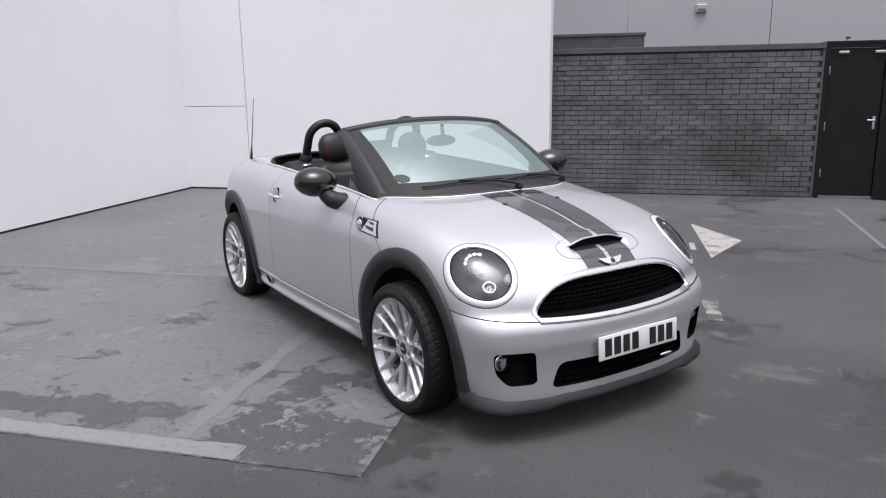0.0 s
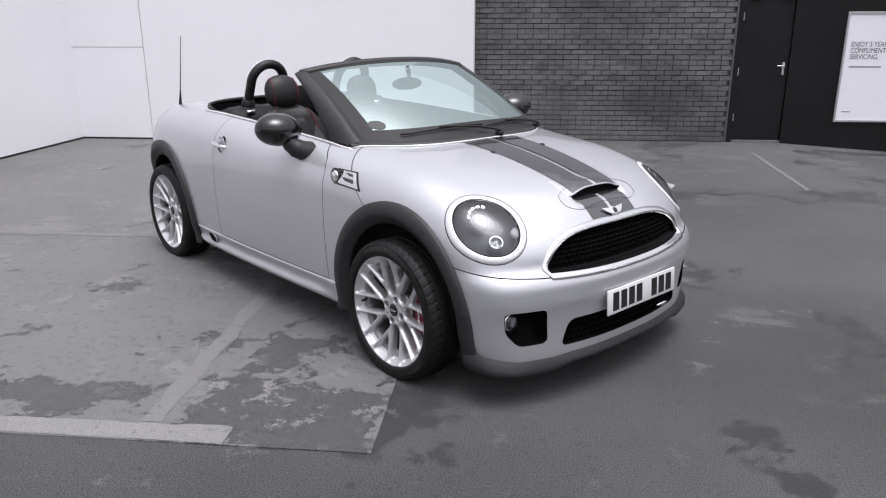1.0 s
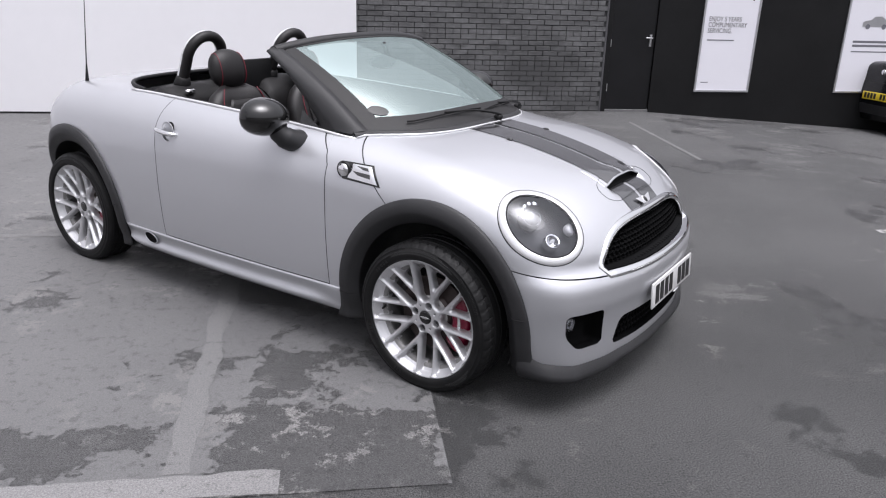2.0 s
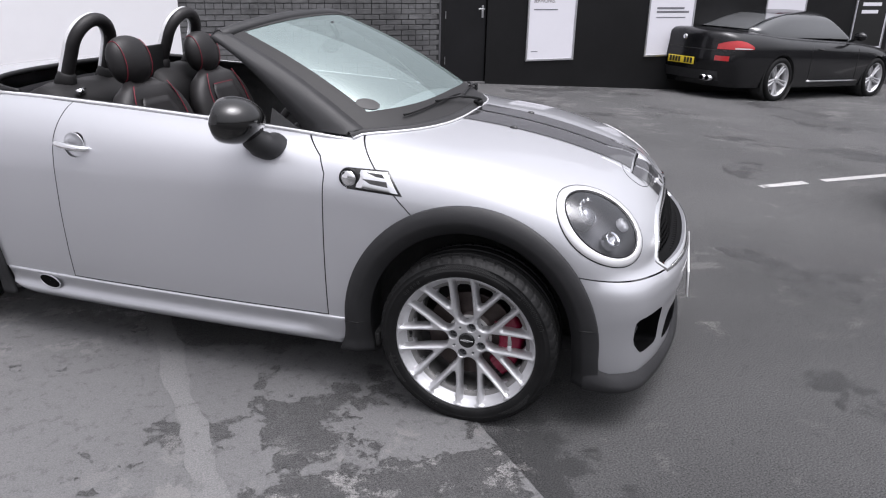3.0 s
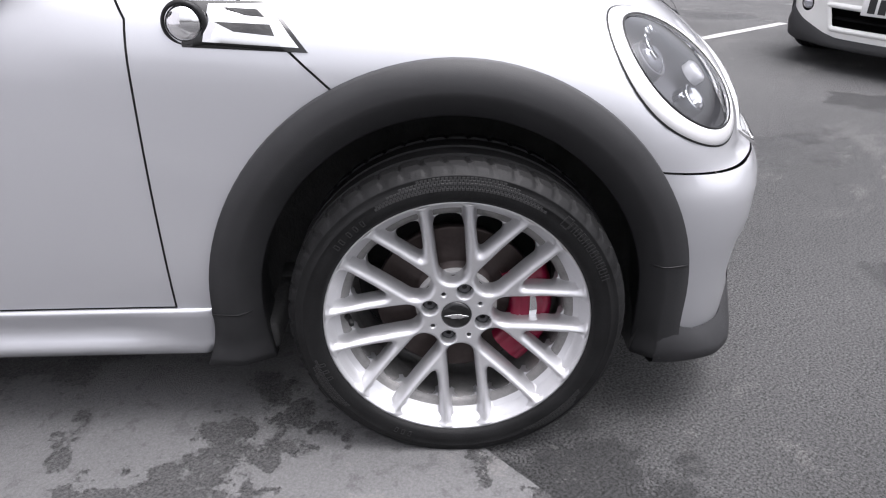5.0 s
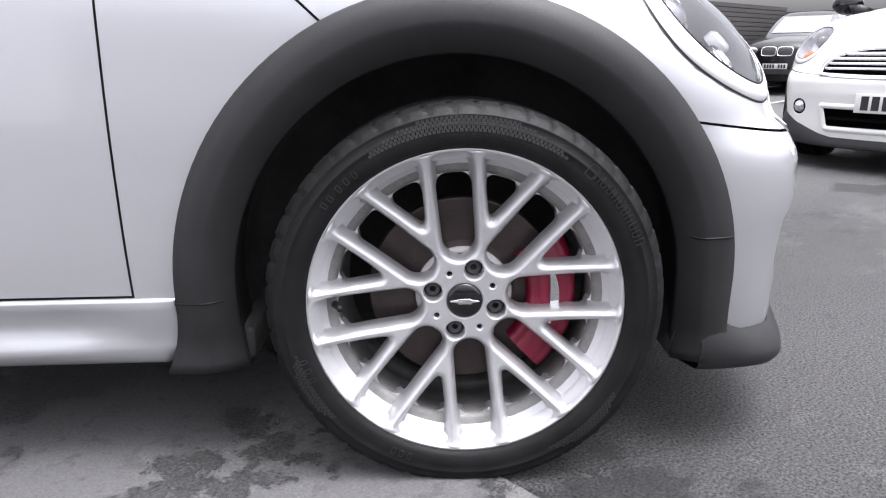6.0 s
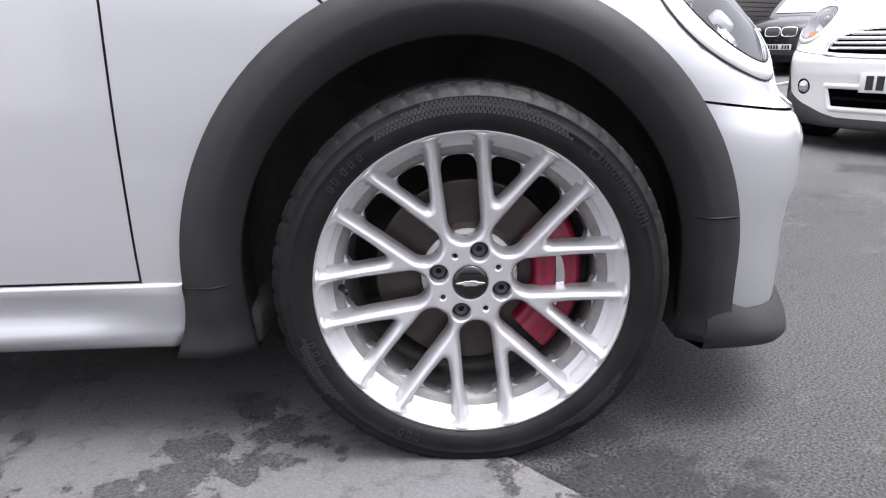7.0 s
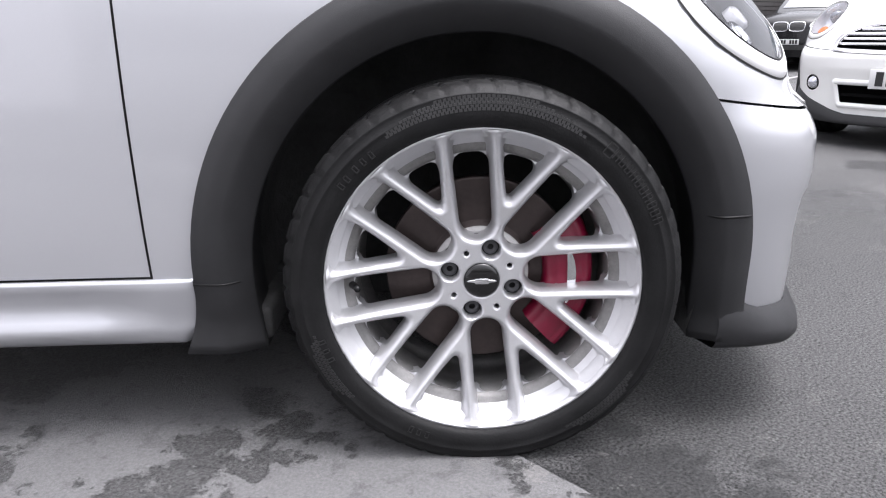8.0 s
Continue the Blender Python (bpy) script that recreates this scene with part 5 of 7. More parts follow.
    part("badge_centre", lathe([(0.0, 0.0075), (0.012, 0.0072), (0.0135, 0.005)], axis="z", seg=24, m=Matrix.Translation(e) @ Matrix.Rotation(math.atan2(n.x, n.z), 4, "Y")), INK, badge)
    for s in (-1, 1):
        p = on_top(f, 0.0, s * 0.172)
        part("washer_jet", ball(p + Vector((0, 0, 0.002)), (0.016, 0.011, 0.007)), GLOSS_BLACK, car)
    # side lamp and scuttle trim
    for s in (-1, 1):
        flip = (lambda b: b) if s < 0 else mirrored
        corners = [(-0.450, 0.867), (-0.308, 0.865), (-0.246, 0.790), (-0.446, 0.800)]
        def quad(cs, o0, o1, n=10, m=4):
            a, b, c, d = cs
            rows = []
            for i in range(n + 1):
                u = i / n
                top = (a[0] + (b[0] - a[0]) * u, a[1] + (b[1] - a[1]) * u)
                bot = (d[0] + (c[0] - d[0]) * u, d[1] + (c[1] - d[1]) * u)
                rows.append([on_side(f, top[0] + (bot[0] - top[0]) * j / m, top[1] + (bot[1] - top[1]) * j / m, o1 if 0 < j < m and 0 < i < n else o0) for j in range(m + 1)])
            return sheet(rows)
        trim = part("scuttle_trim", flip(quad(corners, 0.001, 0.006)), GLOSS_BLACK, car, "chrome scuttle trim in a black surround")
        part("scuttle_plate", flip(quad([(-0.403, 0.860), (-0.312, 0.858), (-0.260, 0.797), (-0.412, 0.807)], 0.0065, 0.010)), CHROME, trim)
        part("scuttle_slot", flip(quad([(-0.382, 0.8535), (-0.326, 0.850), (-0.313, 0.839), (-0.345, 0.842)], 0.0104, 0.0108)), LINER, trim)
        part("scuttle_slot", flip(quad([(-0.393, 0.834), (-0.305, 0.829), (-0.298, 0.813), (-0.362, 0.820)], 0.0104, 0.0108)), LINER, trim)
        c = on_side(f, -0.440, 0.834, 0.004)
        base = Matrix.Translation(c)
        part("side_lamp", flip(lathe([(0.0, -0.016), (0.018, -0.015), (0.027, -0.009), (0.030, -0.002)], seg=28, m=base)), LAMP_BRIGHT, trim, "round clear side lamp")
        part("side_lamp_ring", flip(lathe([(0.0295, -0.006), (0.032, -0.009), (0.0365, -0.004), (0.0375, 0.002)], seg=28, m=base)), SEAL, trim)
        # door handle
        hb = on_side(f, -1.555, 0.855)
        handle = part("door_handle", flip(tube(smooth_line([(-1.640, hb.y - 0.004, 0.862), (-1.612, hb.y - 0.020, 0.861), (-1.563, hb.y - 0.027, 0.857), (-1.514, hb.y - 0.020, 0.852), (-1.486, hb.y - 0.004, 0.849)], 6), [0.004, 0.0075, 0.010, 0.0115, 0.0125, 0.013] + [0.0135] * 13 + [0.013, 0.0125, 0.0115, 0.010, 0.0075, 0.004], flat=0.9)), CHROME, car, "chrome bar handle")
        part("handle_cup", flip(lathe([(0.0, 0.0115), (0.024, 0.010), (0.040, 0.005), (0.048, -0.0005), (0.0485, 0.002)], seg=36, m=Matrix.Translation((-1.555, hb.y - 0.0005, 0.858)) @ Matrix.Rotation(-0.03, 4, "Z"))), SILVER, handle)
        # belt line
        path = [Vector((x, -s * (0.648 - 0.018 * max(0.0, (x + 0.62) / 0.14) ** 2), on_top(f, x, -0.648).z + 0.003)) for x in np.linspace(-0.480, -2.02, 34)]
        part("belt_moulding", tube(path, 0.0065, 8), BRIGHT_TRIM, car, "bright belt moulding")
        part("inner_belt", tube([p + Vector((0, s * 0.014, 0.000)) for p in path], 0.0065, 8), SEAL, car)
        # mirror
        mc = Vector((-0.832, s * 0.824 + 0.02 * (s > 0), 1.015))
        head = bmesh.new()
        ball((0, 0, 0), (0.106, 0.122, 0.081), bm=head, seg=36)
        for v in head.verts:
            if v.co.x < -0.03:
                v.co.x = -0.03 - (v.co.x + 0.03) * -0.25
        bmesh.ops.transform(head, matrix=Matrix.Translation(mc) @ Matrix.Rotation(s * 0.10, 4, "X") @ Matrix.Rotation(-s * 0.15, 4, "Z"), verts=head.verts)
        mirror = part("door_mirror", head, GLOSS_BLACK, car, "rounded gloss black door mirror")
        part("mirror_foot", tube(smooth_line([(-0.752, s * 0.685, 0.905), (-0.756, s * 0.735, 0.912), (-0.772, s * 0.775, 0.935), (-0.800, s * 0.80, 0.975)], 5), [0.050] + [0.057] * 5 + [0.056] * 4 + [0.050] * 3 + [0.044] * 3, 20, flat=0.85), CLADDING, mirror, "black plastic mirror foot")
        part("mirror_glass", ball(mc + Vector((-0.040, 0, 0)), (0.004, 0.086, 0.054)), MIRROR, mirror)


MAIN_CAR = "silver soft-top roadster with open roof and dark bonnet stripes"
roadster, FORM = build_mini("roadster_car", MAIN_CAR, Matrix())
finish_roadster(roadster, FORM)


def open_cockpit(car, f):
    """Windscreen, wipers, seats, hoops and the other fittings of the open cabin."""
    def screen(u, v, out=0.0):
        """u across from right (-1) to left (1), v from the foot (0) to the header (1)."""
        a = abs(u)
        foot = Vector((-0.232 - 0.262 * a ** 3.2, 0.622 * u + 0.014, 0.0))
        foot.z = on_top(f, foot.x, foot.y).z + 0.012
        head = Vector((-0.965 - 0.075 * a ** 2.2, 0.566 * u + 0.016, 1.322 - 0.050 * a ** 2.3))
        p = foot.lerp(head, v)
        bow = 0.035 * math.sin(math.pi * v)
        return p + Vector((0.35, 0, 0.9)) * (bow * (1 - 0.5 * a * a) + out)
    us = [-1 + 2 * i / 28 for i in range(29)]
    pane = part("windscreen", sheet([[screen(u, 0.02 + 0.96 * j / 14) for j in range(15)] for u in us]), GLASS, car, "clear raked windscreen")
    pane.visible_shadow = False
    # dark band printed round the glass
    def band(rng_u, rng_v, n, m):
        return sheet([[screen(rng_u[0] + (rng_u[1] - rng_u[0]) * i / n, rng_v[0] + (rng_v[1] - rng_v[0]) * j / m, 0.002) for j in range(m + 1)] for i in range(n + 1)])
    part("screen_band", band((-1, 1), (0.0, 0.13), 28, 3), FRIT, pane)
    part("screen_band", band((-1, 1), (0.945, 1.0), 28, 2), FRIT, pane)
    part("screen_band", band((-1, -0.86), (0.0, 1.0), 2, 14), FRIT, pane)
    part("screen_band", band((0.86, 1), (0.0, 1.0), 2, 14), FRIT, pane)
    part("permit_disc", sheet([[screen(-0.815 + r * 0.055 * math.cos(a), 0.185 + r * 0.045 * math.sin(a), 0.003) for a in [2 * math.pi * k / 24 for k in range(24)]] for r in (1, 0.5, 0.02)], close_v=True), INK, pane, "round dark permit sticker")
    # cowl between bonnet and glass
    rows = []
    for i in range(41):
        u = -1.03 + 2.06 * i / 40
        p = screen(max(-1, min(1, u)), 0.0)
        p.y = 0.627 * u + 0.014
        q = on_top(f, p.x + 0.026 - 0.012 * abs(u) ** 3, p.y, 0.002)
        rows.append([q, q.lerp(p, 0.4) + Vector((0, 0, 0.006)), p + Vector((0, 0, 0.004)), p + Vector((-0.03, 0, -0.02))])
    part("bonnet_edge", tube([r[0] + Vector((0.004, 0, 0.001)) for r in rows], 0.0042, 6), BRIGHT_TRIM, car, "bright rear edge of the bonnet")
    part("cowl", sheet(rows), CLADDING, car, "black plastic cowl under the windscreen")
    # pillars and header
    for s in (-1, 1):
        rows = []
        for j in range(17):
            v = j / 16
            front = screen(s * 0.955, v, 0.004)
            edge = screen(s * 1.0, v, 0.004) + Vector((-0.01, s * (0.026 - 0.008 * v), -0.012))
            rear = Vector((-0.665, s * 0.638, on_top(f, -0.665, s * 0.638).z + 0.002)).lerp(Vector((-1.068, s * 0.572, 1.256)), v)
            rear.z += 0.03 * math.sin(math.pi * v)
            inner = rear.lerp(front, 0.5) + Vector((-0.01, -s * 0.05, -0.02))
            rows.append([front, (front + edge) / 2 + Vector((0, s * 0.006, 0.006)), edge, (edge + rear) / 2 + Vector((0, s * 0.006, 0.004)), rear, inner])
        rows.append([p.lerp(rows[-1][1], 0.97) for p in rows[-1]])
        part("windscreen_pillar", sheet(rows, close_v=True), CLADDING, car, "black windscreen pillar")
        tri = [Vector((-0.67, s * 0.640, 0.955)), Vector((-0.80, s * 0.640, 0.968)), Vector((-0.79, s * 0.635, 1.03))]
        bm = bmesh.new()
        bm.faces.new([bm.verts.new(p) for p in tri])
        bmesh.ops.solidify(bm, geom=bm.faces[:], thickness=0.012)
        part("quarter_light", bm, GLOSS_BLACK, car)
    rows = []
    for i in range(33):
        u = -1 + 2 * i / 32
        p = screen(u, 1.0, 0.002)
        b = Vector((-0.085 + 0.045 * abs(u) ** 4, 0, -0.022))
        rows.append([p + Vector((0.035, 0, -0.014)), p + Vector((0.0, 0, 0.010)), p + b * 0.5 + Vector((0, 0, 0.016)), p + b + Vector((0, 0, 0.006)), p + b + Vector((0.02, 0, -0.02)), p + Vector((-0.02, 0, -0.03))])
    rows = [[p.lerp(rows[0][1], 0.97) for p in rows[0]]] + rows + [[p.lerp(rows[-1][1], 0.97) for p in rows[-1]]]
    part("windscreen_header", sheet(rows, close_v=True), CLADDING, car, "black windscreen header rail")
    # wipers
    for (ua, va), (ub, vb), (uc, vc) in (((-0.73, 0.055), (0.02, 0.075), (0.10, -0.02)), ((0.02, 0.055), (0.72, 0.07), (0.80, -0.02))):
        blade = [screen(ua + (ub - ua) * k / 12, va + (vb - va) * k / 12 + 0.02 * math.sin(math.pi * k / 12), 0.014) for k in range(13)]
        wiper = part("wiper", tube(blade, 0.0045, 8), SEAL, car, "black windscreen wiper")
        arm = [blade[5] + Vector((0.002, 0, 0.009)), screen(ub - 0.12, 0.05, 0.026), screen(uc, vc, 0.034), screen(uc + 0.02, vc, 0.008)]
        part("wiper_arm", tube(smooth_line(arm, 5), [0.004] * 6 + [0.006] * 5 + [0.009] * 5, 8), SEAL, wiper)
        part("wiper_pivot", ball(screen(uc + 0.02, vc, 0.014), (0.022, 0.022, 0.018)), SEAL, wiper)
    # inside mirror
    mc = Vector((-0.845, 0.0, 1.195))
    im = part("inside_mirror", ball(mc, (0.022, 0.105, 0.034)), GLOSS_BLACK, car, "black inside mirror")
    part("mirror_stalk", tube([mc, mc + Vector((0.02, 0, 0.04)), screen(0, 0.86, -0.004)], 0.012), GLOSS_BLACK, im)
    # tub, dashboard, wheel
    part("cabin_floor", boxes((-2.05, -0.5, -0.63, 0.63, 0.26, 0.30)), INTERIOR, car)
    dash = [[(x, y, z - 0.02 * (abs(y) / 0.6) ** 2) for x, z in ((-0.42, 0.905), (-0.52, 0.925), (-0.66, 0.930), (-0.72, 0.905), (-0.73, 0.86), (-0.70, 0.70), (-0.62, 0.55))] for y in np.linspace(-0.60, 0.60, 21)]
    part("dashboard", sheet(dash), INTERIOR, car, "dark moulded dashboard")
    hub = Matrix.Translation((-0.885, -0.33, 0.865)) @ Matrix.Rotation(radians(-66), 4, "Y")
    ring = []
    for k in range(40):
        a = 2 * math.pi * k / 40
        ring.append([hub @ Vector(((0.178 + 0.015 * math.cos(b)) * math.cos(a), (0.178 + 0.015 * math.cos(b)) * math.sin(a), 0.015 * math.sin(b))) for b in [2 * math.pi * q / 10 for q in range(10)]])
    steer = part("steering_wheel", sheet(ring, close_u=True, close_v=True), LEATHER, car, "black leather steering wheel")
    part("steering_hub", ball((0, 0, 0), (0.07, 0.085, 0.03), m=None), INTERIOR, steer).matrix_basis = hub @ Matrix.Translation((0, 0, -0.02))
    for y in (0.10, -0.10):
        part("steering_spoke", tube([hub @ Vector((0.0, y * 0.5, -0.01)), hub @ Vector((-0.02, y * 1.75, 0))], 0.014, 8), STEEL, steer)
    # seats
    for s in (-1, 1):
        seat_y, slid, low = s * 0.33, 0.10 * (s > 0), 0.03 * (s > 0)
        rows = []
        for j in range(15):
            t = j / 14
            cx, cz = -1.36 - slid - 0.24 * t, 0.42 - low + 0.62 * t
            hw = 0.245 - 0.02 * t - 0.12 * max(0, (t - 0.72) / 0.28) ** 2
            dp = 0.075 - 0.02 * t
            if j in (0, 14):
                hw, dp = hw * 0.8, 0.012
            ring = []
            for k in range(28):
                a = 2 * math.pi * k / 28
                c, q = math.cos(a), math.sin(a)
                wx = dp * math.copysign(abs(c) ** 0.7, c)
                wy = hw * math.copysign(abs(q) ** 0.75, q)
                hollow = -0.030 * (1 - min(1, abs(wy) / (hw * 0.72)) ** 2) if c > 0 else 0
                ring.append((cx + wx + hollow, seat_y + wy, cz + wx * 0.35))
            rows.append(ring)
        bm = bmesh.new()
        vs = grid(bm, rows, close_v=True)
        bm.faces.new(vs[0]), bm.faces.new(vs[-1][::-1])
        bmesh.ops.recalc_face_normals(bm, faces=bm.faces)
        back = part("seat_back", bm, LEATHER, car, "black leather sports seat with red piping")
        part("seat_cushion", ball((-1.13 - slid, seat_y, 0.43 - low), (0.27, 0.25, 0.10)), LEATHER, car)
        hc = Vector((-1.637 - slid, seat_y, 1.118 - low))
        hm = Matrix.Rotation(radians(-14), 4, "Y")
        head = ball((0, 0, 0), (0.062, 0.112, 0.104), seg=32)
        for v in head.verts:
            v.co.y = math.copysign(0.112 * (abs(v.co.y) / 0.112) ** 0.86, v.co.y)
            v.co.z = math.copysign(0.100 * (abs(v.co.z) / 0.100) ** 0.86, v.co.z)
        bmesh.ops.transform(head, matrix=Matrix.Translation(hc) @ hm, verts=head.verts)
        rest = part("headrest", head, LEATHER, back, "rounded leather headrest")
        for y in (-0.072, 0.072):
            line = [Matrix.Translation(hc) @ hm @ Vector((0.0635 * math.cos(a) * math.sqrt(max(0, 1 - (y / 0.112) ** 2)) + 0.002, y * (1 + 0.1 * abs(math.cos(a))), 0.1025 * math.sin(a) * (1 - (y / 0.13) ** 2) ** 0.5)) for a in np.linspace(-1.5, 1.9, 18)]
            part("piping", tube(line, 0.0019, 6), RED_PIPING, rest)
        for y in (-0.150, 0.150):
            line = []
            for t in np.linspace(0.35, 0.95, 14):
                yy = y * (1 - 0.42 * max(0, (t - 0.72) / 0.28) ** 2)
                line.append((-1.36 - slid - 0.24 * t + 0.066 - 0.02 * t, seat_y + yy, 0.42 - low + 0.62 * t + 0.02))
            part("piping", tube(line, 0.0022, 6), RED_PIPING, back)
        # stitched inner panel of the backrest
        quilt = []
        for t in np.linspace(0.30, 0.86, 12):
            wide_t = 0.112 - 0.030 * max(0.0, (t - 0.66) / 0.2) ** 2
            quilt.append([(-1.36 - slid - 0.24 * t + 0.075 - 0.02 * t - 0.030 * (1 - min(1, abs(v * wide_t) / 0.165) ** 2) + 0.004 * (1 - v * v) + 0.003 * math.sin(t * 60), seat_y + v * wide_t, 0.42 - low + 0.62 * t + 0.02) for v in np.linspace(-1, 1, 9)])
        part("backrest_panel", sheet(quilt, thick=0.006), LEATHER, back, "ribbed inner leather panel")
        part("piping", tube([Vector(p) + Vector((0.004, 0, 0.002)) for p in quilt[-1]], 0.0022, 6), RED_PIPING if s > 0 else LEATHER, back)
        for y in (-0.045, 0.045):
            part("headrest_post", tube([hc + Vector((0.015, y, -0.07)), hc + Vector((0.035, y, -0.15))], 0.006, 8), STEEL, rest)
        # roll hoop
        hy, hx = s * 0.315, -1.795
        lean = lambda z: hx - 0.36 * max(0.0, 1.285 - z) ** 1.02
        arc = [(lean(0.98), hy - 0.120, 0.98), (lean(1.07), hy - 0.118, 1.07), (lean(1.16), hy - 0.112, 1.16)] + [(lean(1.165 + 0.112 * math.sin(a)), hy - 0.112 * math.cos(a), 1.165 + 0.112 * math.sin(a)) for a in np.linspace(0.15, math.pi - 0.15, 12)] + [(lean(1.16), hy + 0.112, 1.16), (lean(1.07), hy + 0.118, 1.07), (lean(0.98), hy + 0.120, 0.98)]
        hoop = part("roll_hoop", tube(smooth_line(arc, 3), 0.028, 14), LEATHER, car, "padded black roll hoop")
        part("hoop_trim", tube([p + Vector((-0.013, 0, 0.003)) for p in smooth_line(arc, 3)], 0.0265, 12), BRIGHT_TRIM, hoop, "silver rear face of the hoop")
        for dy in (-0.120, 0.120):
            part("hoop_foot", tube([(lean(1.0), hy + dy, 1.0), (lean(1.04), hy + dy, 1.04), (lean(1.062), hy + dy, 1.062), (lean(1.068), hy + dy, 1.068)], [0.048, 0.042, 0.036, 0.028], 16), INTERIOR, hoop)
        part("hoop_clip", tube([(hx + 0.010, hy + s * 0.13, 1.0), (hx + 0.028, hy + s * 0.185, 1.0)], 0.013, 10), CHROME, hoop, "chrome clip")
        # padded bulkhead under the hoops
        rows = []
        for v in np.linspace(-1, 1, 25):
            end = (1 - abs(v) ** 6) ** 0.4
            yy = s * 0.335 + 0.265 * v
            rows.append([(x, yy, 0.60 + (z - 0.60) * (0.88 + 0.12 * end) + 0.006 * math.sin(9 * v + 2 * k)) for k, (x, z) in enumerate(((-1.745, 0.60), (-1.748, 0.90), (-1.758, 0.955), (-1.785, 0.990), (-1.83, 1.018), (-1.89, 1.030), (-1.94, 1.020), (-1.975, 0.985), (-1.985, 0.90)))])
        part("bulkhead", sheet(rows), INTERIOR, car, "padded dark bulkhead behind the seat")
    part("wind_stop", boxes((-1.865, -1.850, -0.19, 0.19, 0.96, 1.135), bevel=0.006), SEAL, car, "dark wind stop panel between the hoops")
    part("folded_roof", sheet([[(-1.95 - 0.235 * t, y, 0.960 + 0.050 * math.sin(math.pi * t) - 0.03 * (abs(y) / 0.6) ** 4) for t in np.linspace(0, 1, 10)] for y in np.linspace(-0.62, 0.62, 25)]), FABRIC, car, "folded black fabric roof")
    rim = [Vector((x, y, on_top(f, x, y).z + 0.004)) for x, y in round_line(-1.325, 0, 0.887, 0.648, 6.0, 96) if x < -1.90]
    rim.sort(key=lambda p: p.y)
    part("deck_trim", tube(rim, 0.012, 8), SEAL, car, "black trim round the roof well")
    # aerial
    foot = Vector((-2.525, -0.600, on_top(f, -2.525, -0.600).z))
    aerial = part("aerial", tube([foot, foot + Vector((-0.003, 0.006, 0.05)), foot + Vector((-0.006, 0.012, 0.10)), foot + Vector((-0.022, 0.055, 0.44))], [0.011, 0.007, 0.0035, 0.0022], 8), SEAL, car, "thin black rod aerial")
    return car


open_cockpit(roadster, FORM)


# ---- other cars ----
hatch, _ = build_mini("hatchback_car", "white small hatchback with slatted chrome grille parked nose-on", pose(3.036, 2.60, 0, 0, 0, 219.8), silver=False)


def finish_hatchback(car, f):
    """Greenhouse and details of the closed white car."""
    form = car_form(pchip((-3.1, 0.66), (-1.2, 0.70), (-0.2, 0.66), (0.2, 0.5)), pchip((0.85, 1.0), (1.0, 0.97), (1.2, 0.88), (1.45, 0.74)), pchip((0.8, 0.0), (0.95, -0.22), (1.3, -0.78), (1.45, -0.95)), pchip((-3.1, 1.3), (-2.0, 1.41), (-1.2, 1.41), (-0.85, 1.36), (-0.2, 1.34)), pchip((-3, 0.04), (0, 0.04)), pchip((0.8, -2.95), (1.4, -2.62)), 0.10, 0.08, 0.3)
    pts = shell_points(form, -2.5, -0.9, 40, 24, 90, low=10, z0=0.93)
    tail = shell_points(lambda x, y, z: form(-5.0 - x, y, z), -2.5, -2.5 + 1e-6, 1, 12, 90, low=10, z0=0.93)[1:]
    tail[..., 0] = -5.0 - tail[..., 0]
    pts = np.concatenate([tail[::-1][:-1], pts])
    part("glasshouse", panel(pts, lambda x, y, z: z < 1.36, []), GLOSS_BLACK, car, "dark wraparound side glass")
    part("roof", panel(pts, lambda x, y, z: z > 1.325, [((0, 0, 1.335), (0, 0, -1))]), WHITE_PAINT, car)
    part("deck", sheet([[on_top(f, x, y, -0.004) for y in np.linspace(-0.66, 0.66, 9)] for x in np.linspace(-2.2, -0.4, 12)]), GLOSS_BLACK, car)
    ws = sheet([[Vector((-0.20 - 0.2 * (abs(y) / 0.6) ** 2.2, y, 0.985)).lerp(Vector((-0.80 - 0.05 * abs(y), y * 0.88, 1.335)), v) + Vector((0.02, 0, 0.01)) for v in np.linspace(0, 1, 6)] for y in np.linspace(-0.58, 0.58, 15)])
    part("windscreen", ws, DARK_GLASS, car)
    for s in (-1, 1):
        mc = Vector((-0.62, s * 0.86, 1.0))
        mirror = part("door_mirror", ball(mc, (0.075, 0.105, 0.072)), GLOSS_BLACK, car, "rounded dark door mirror")
        part("mirror_foot", tube([(-0.58, s * 0.70, 0.925), (-0.60, s * 0.79, 0.965), (-0.61, s * 0.83, 0.98)], [0.045, 0.04, 0.03], 12), CLADDING, mirror)
    e = on_top(f, 0.565, 0.0, 0.004)
    part("bonnet_badge", ball(e, (0.018, 0.03, 0.012)), CHROME, car)


finish_hatchback(hatch, FORM)


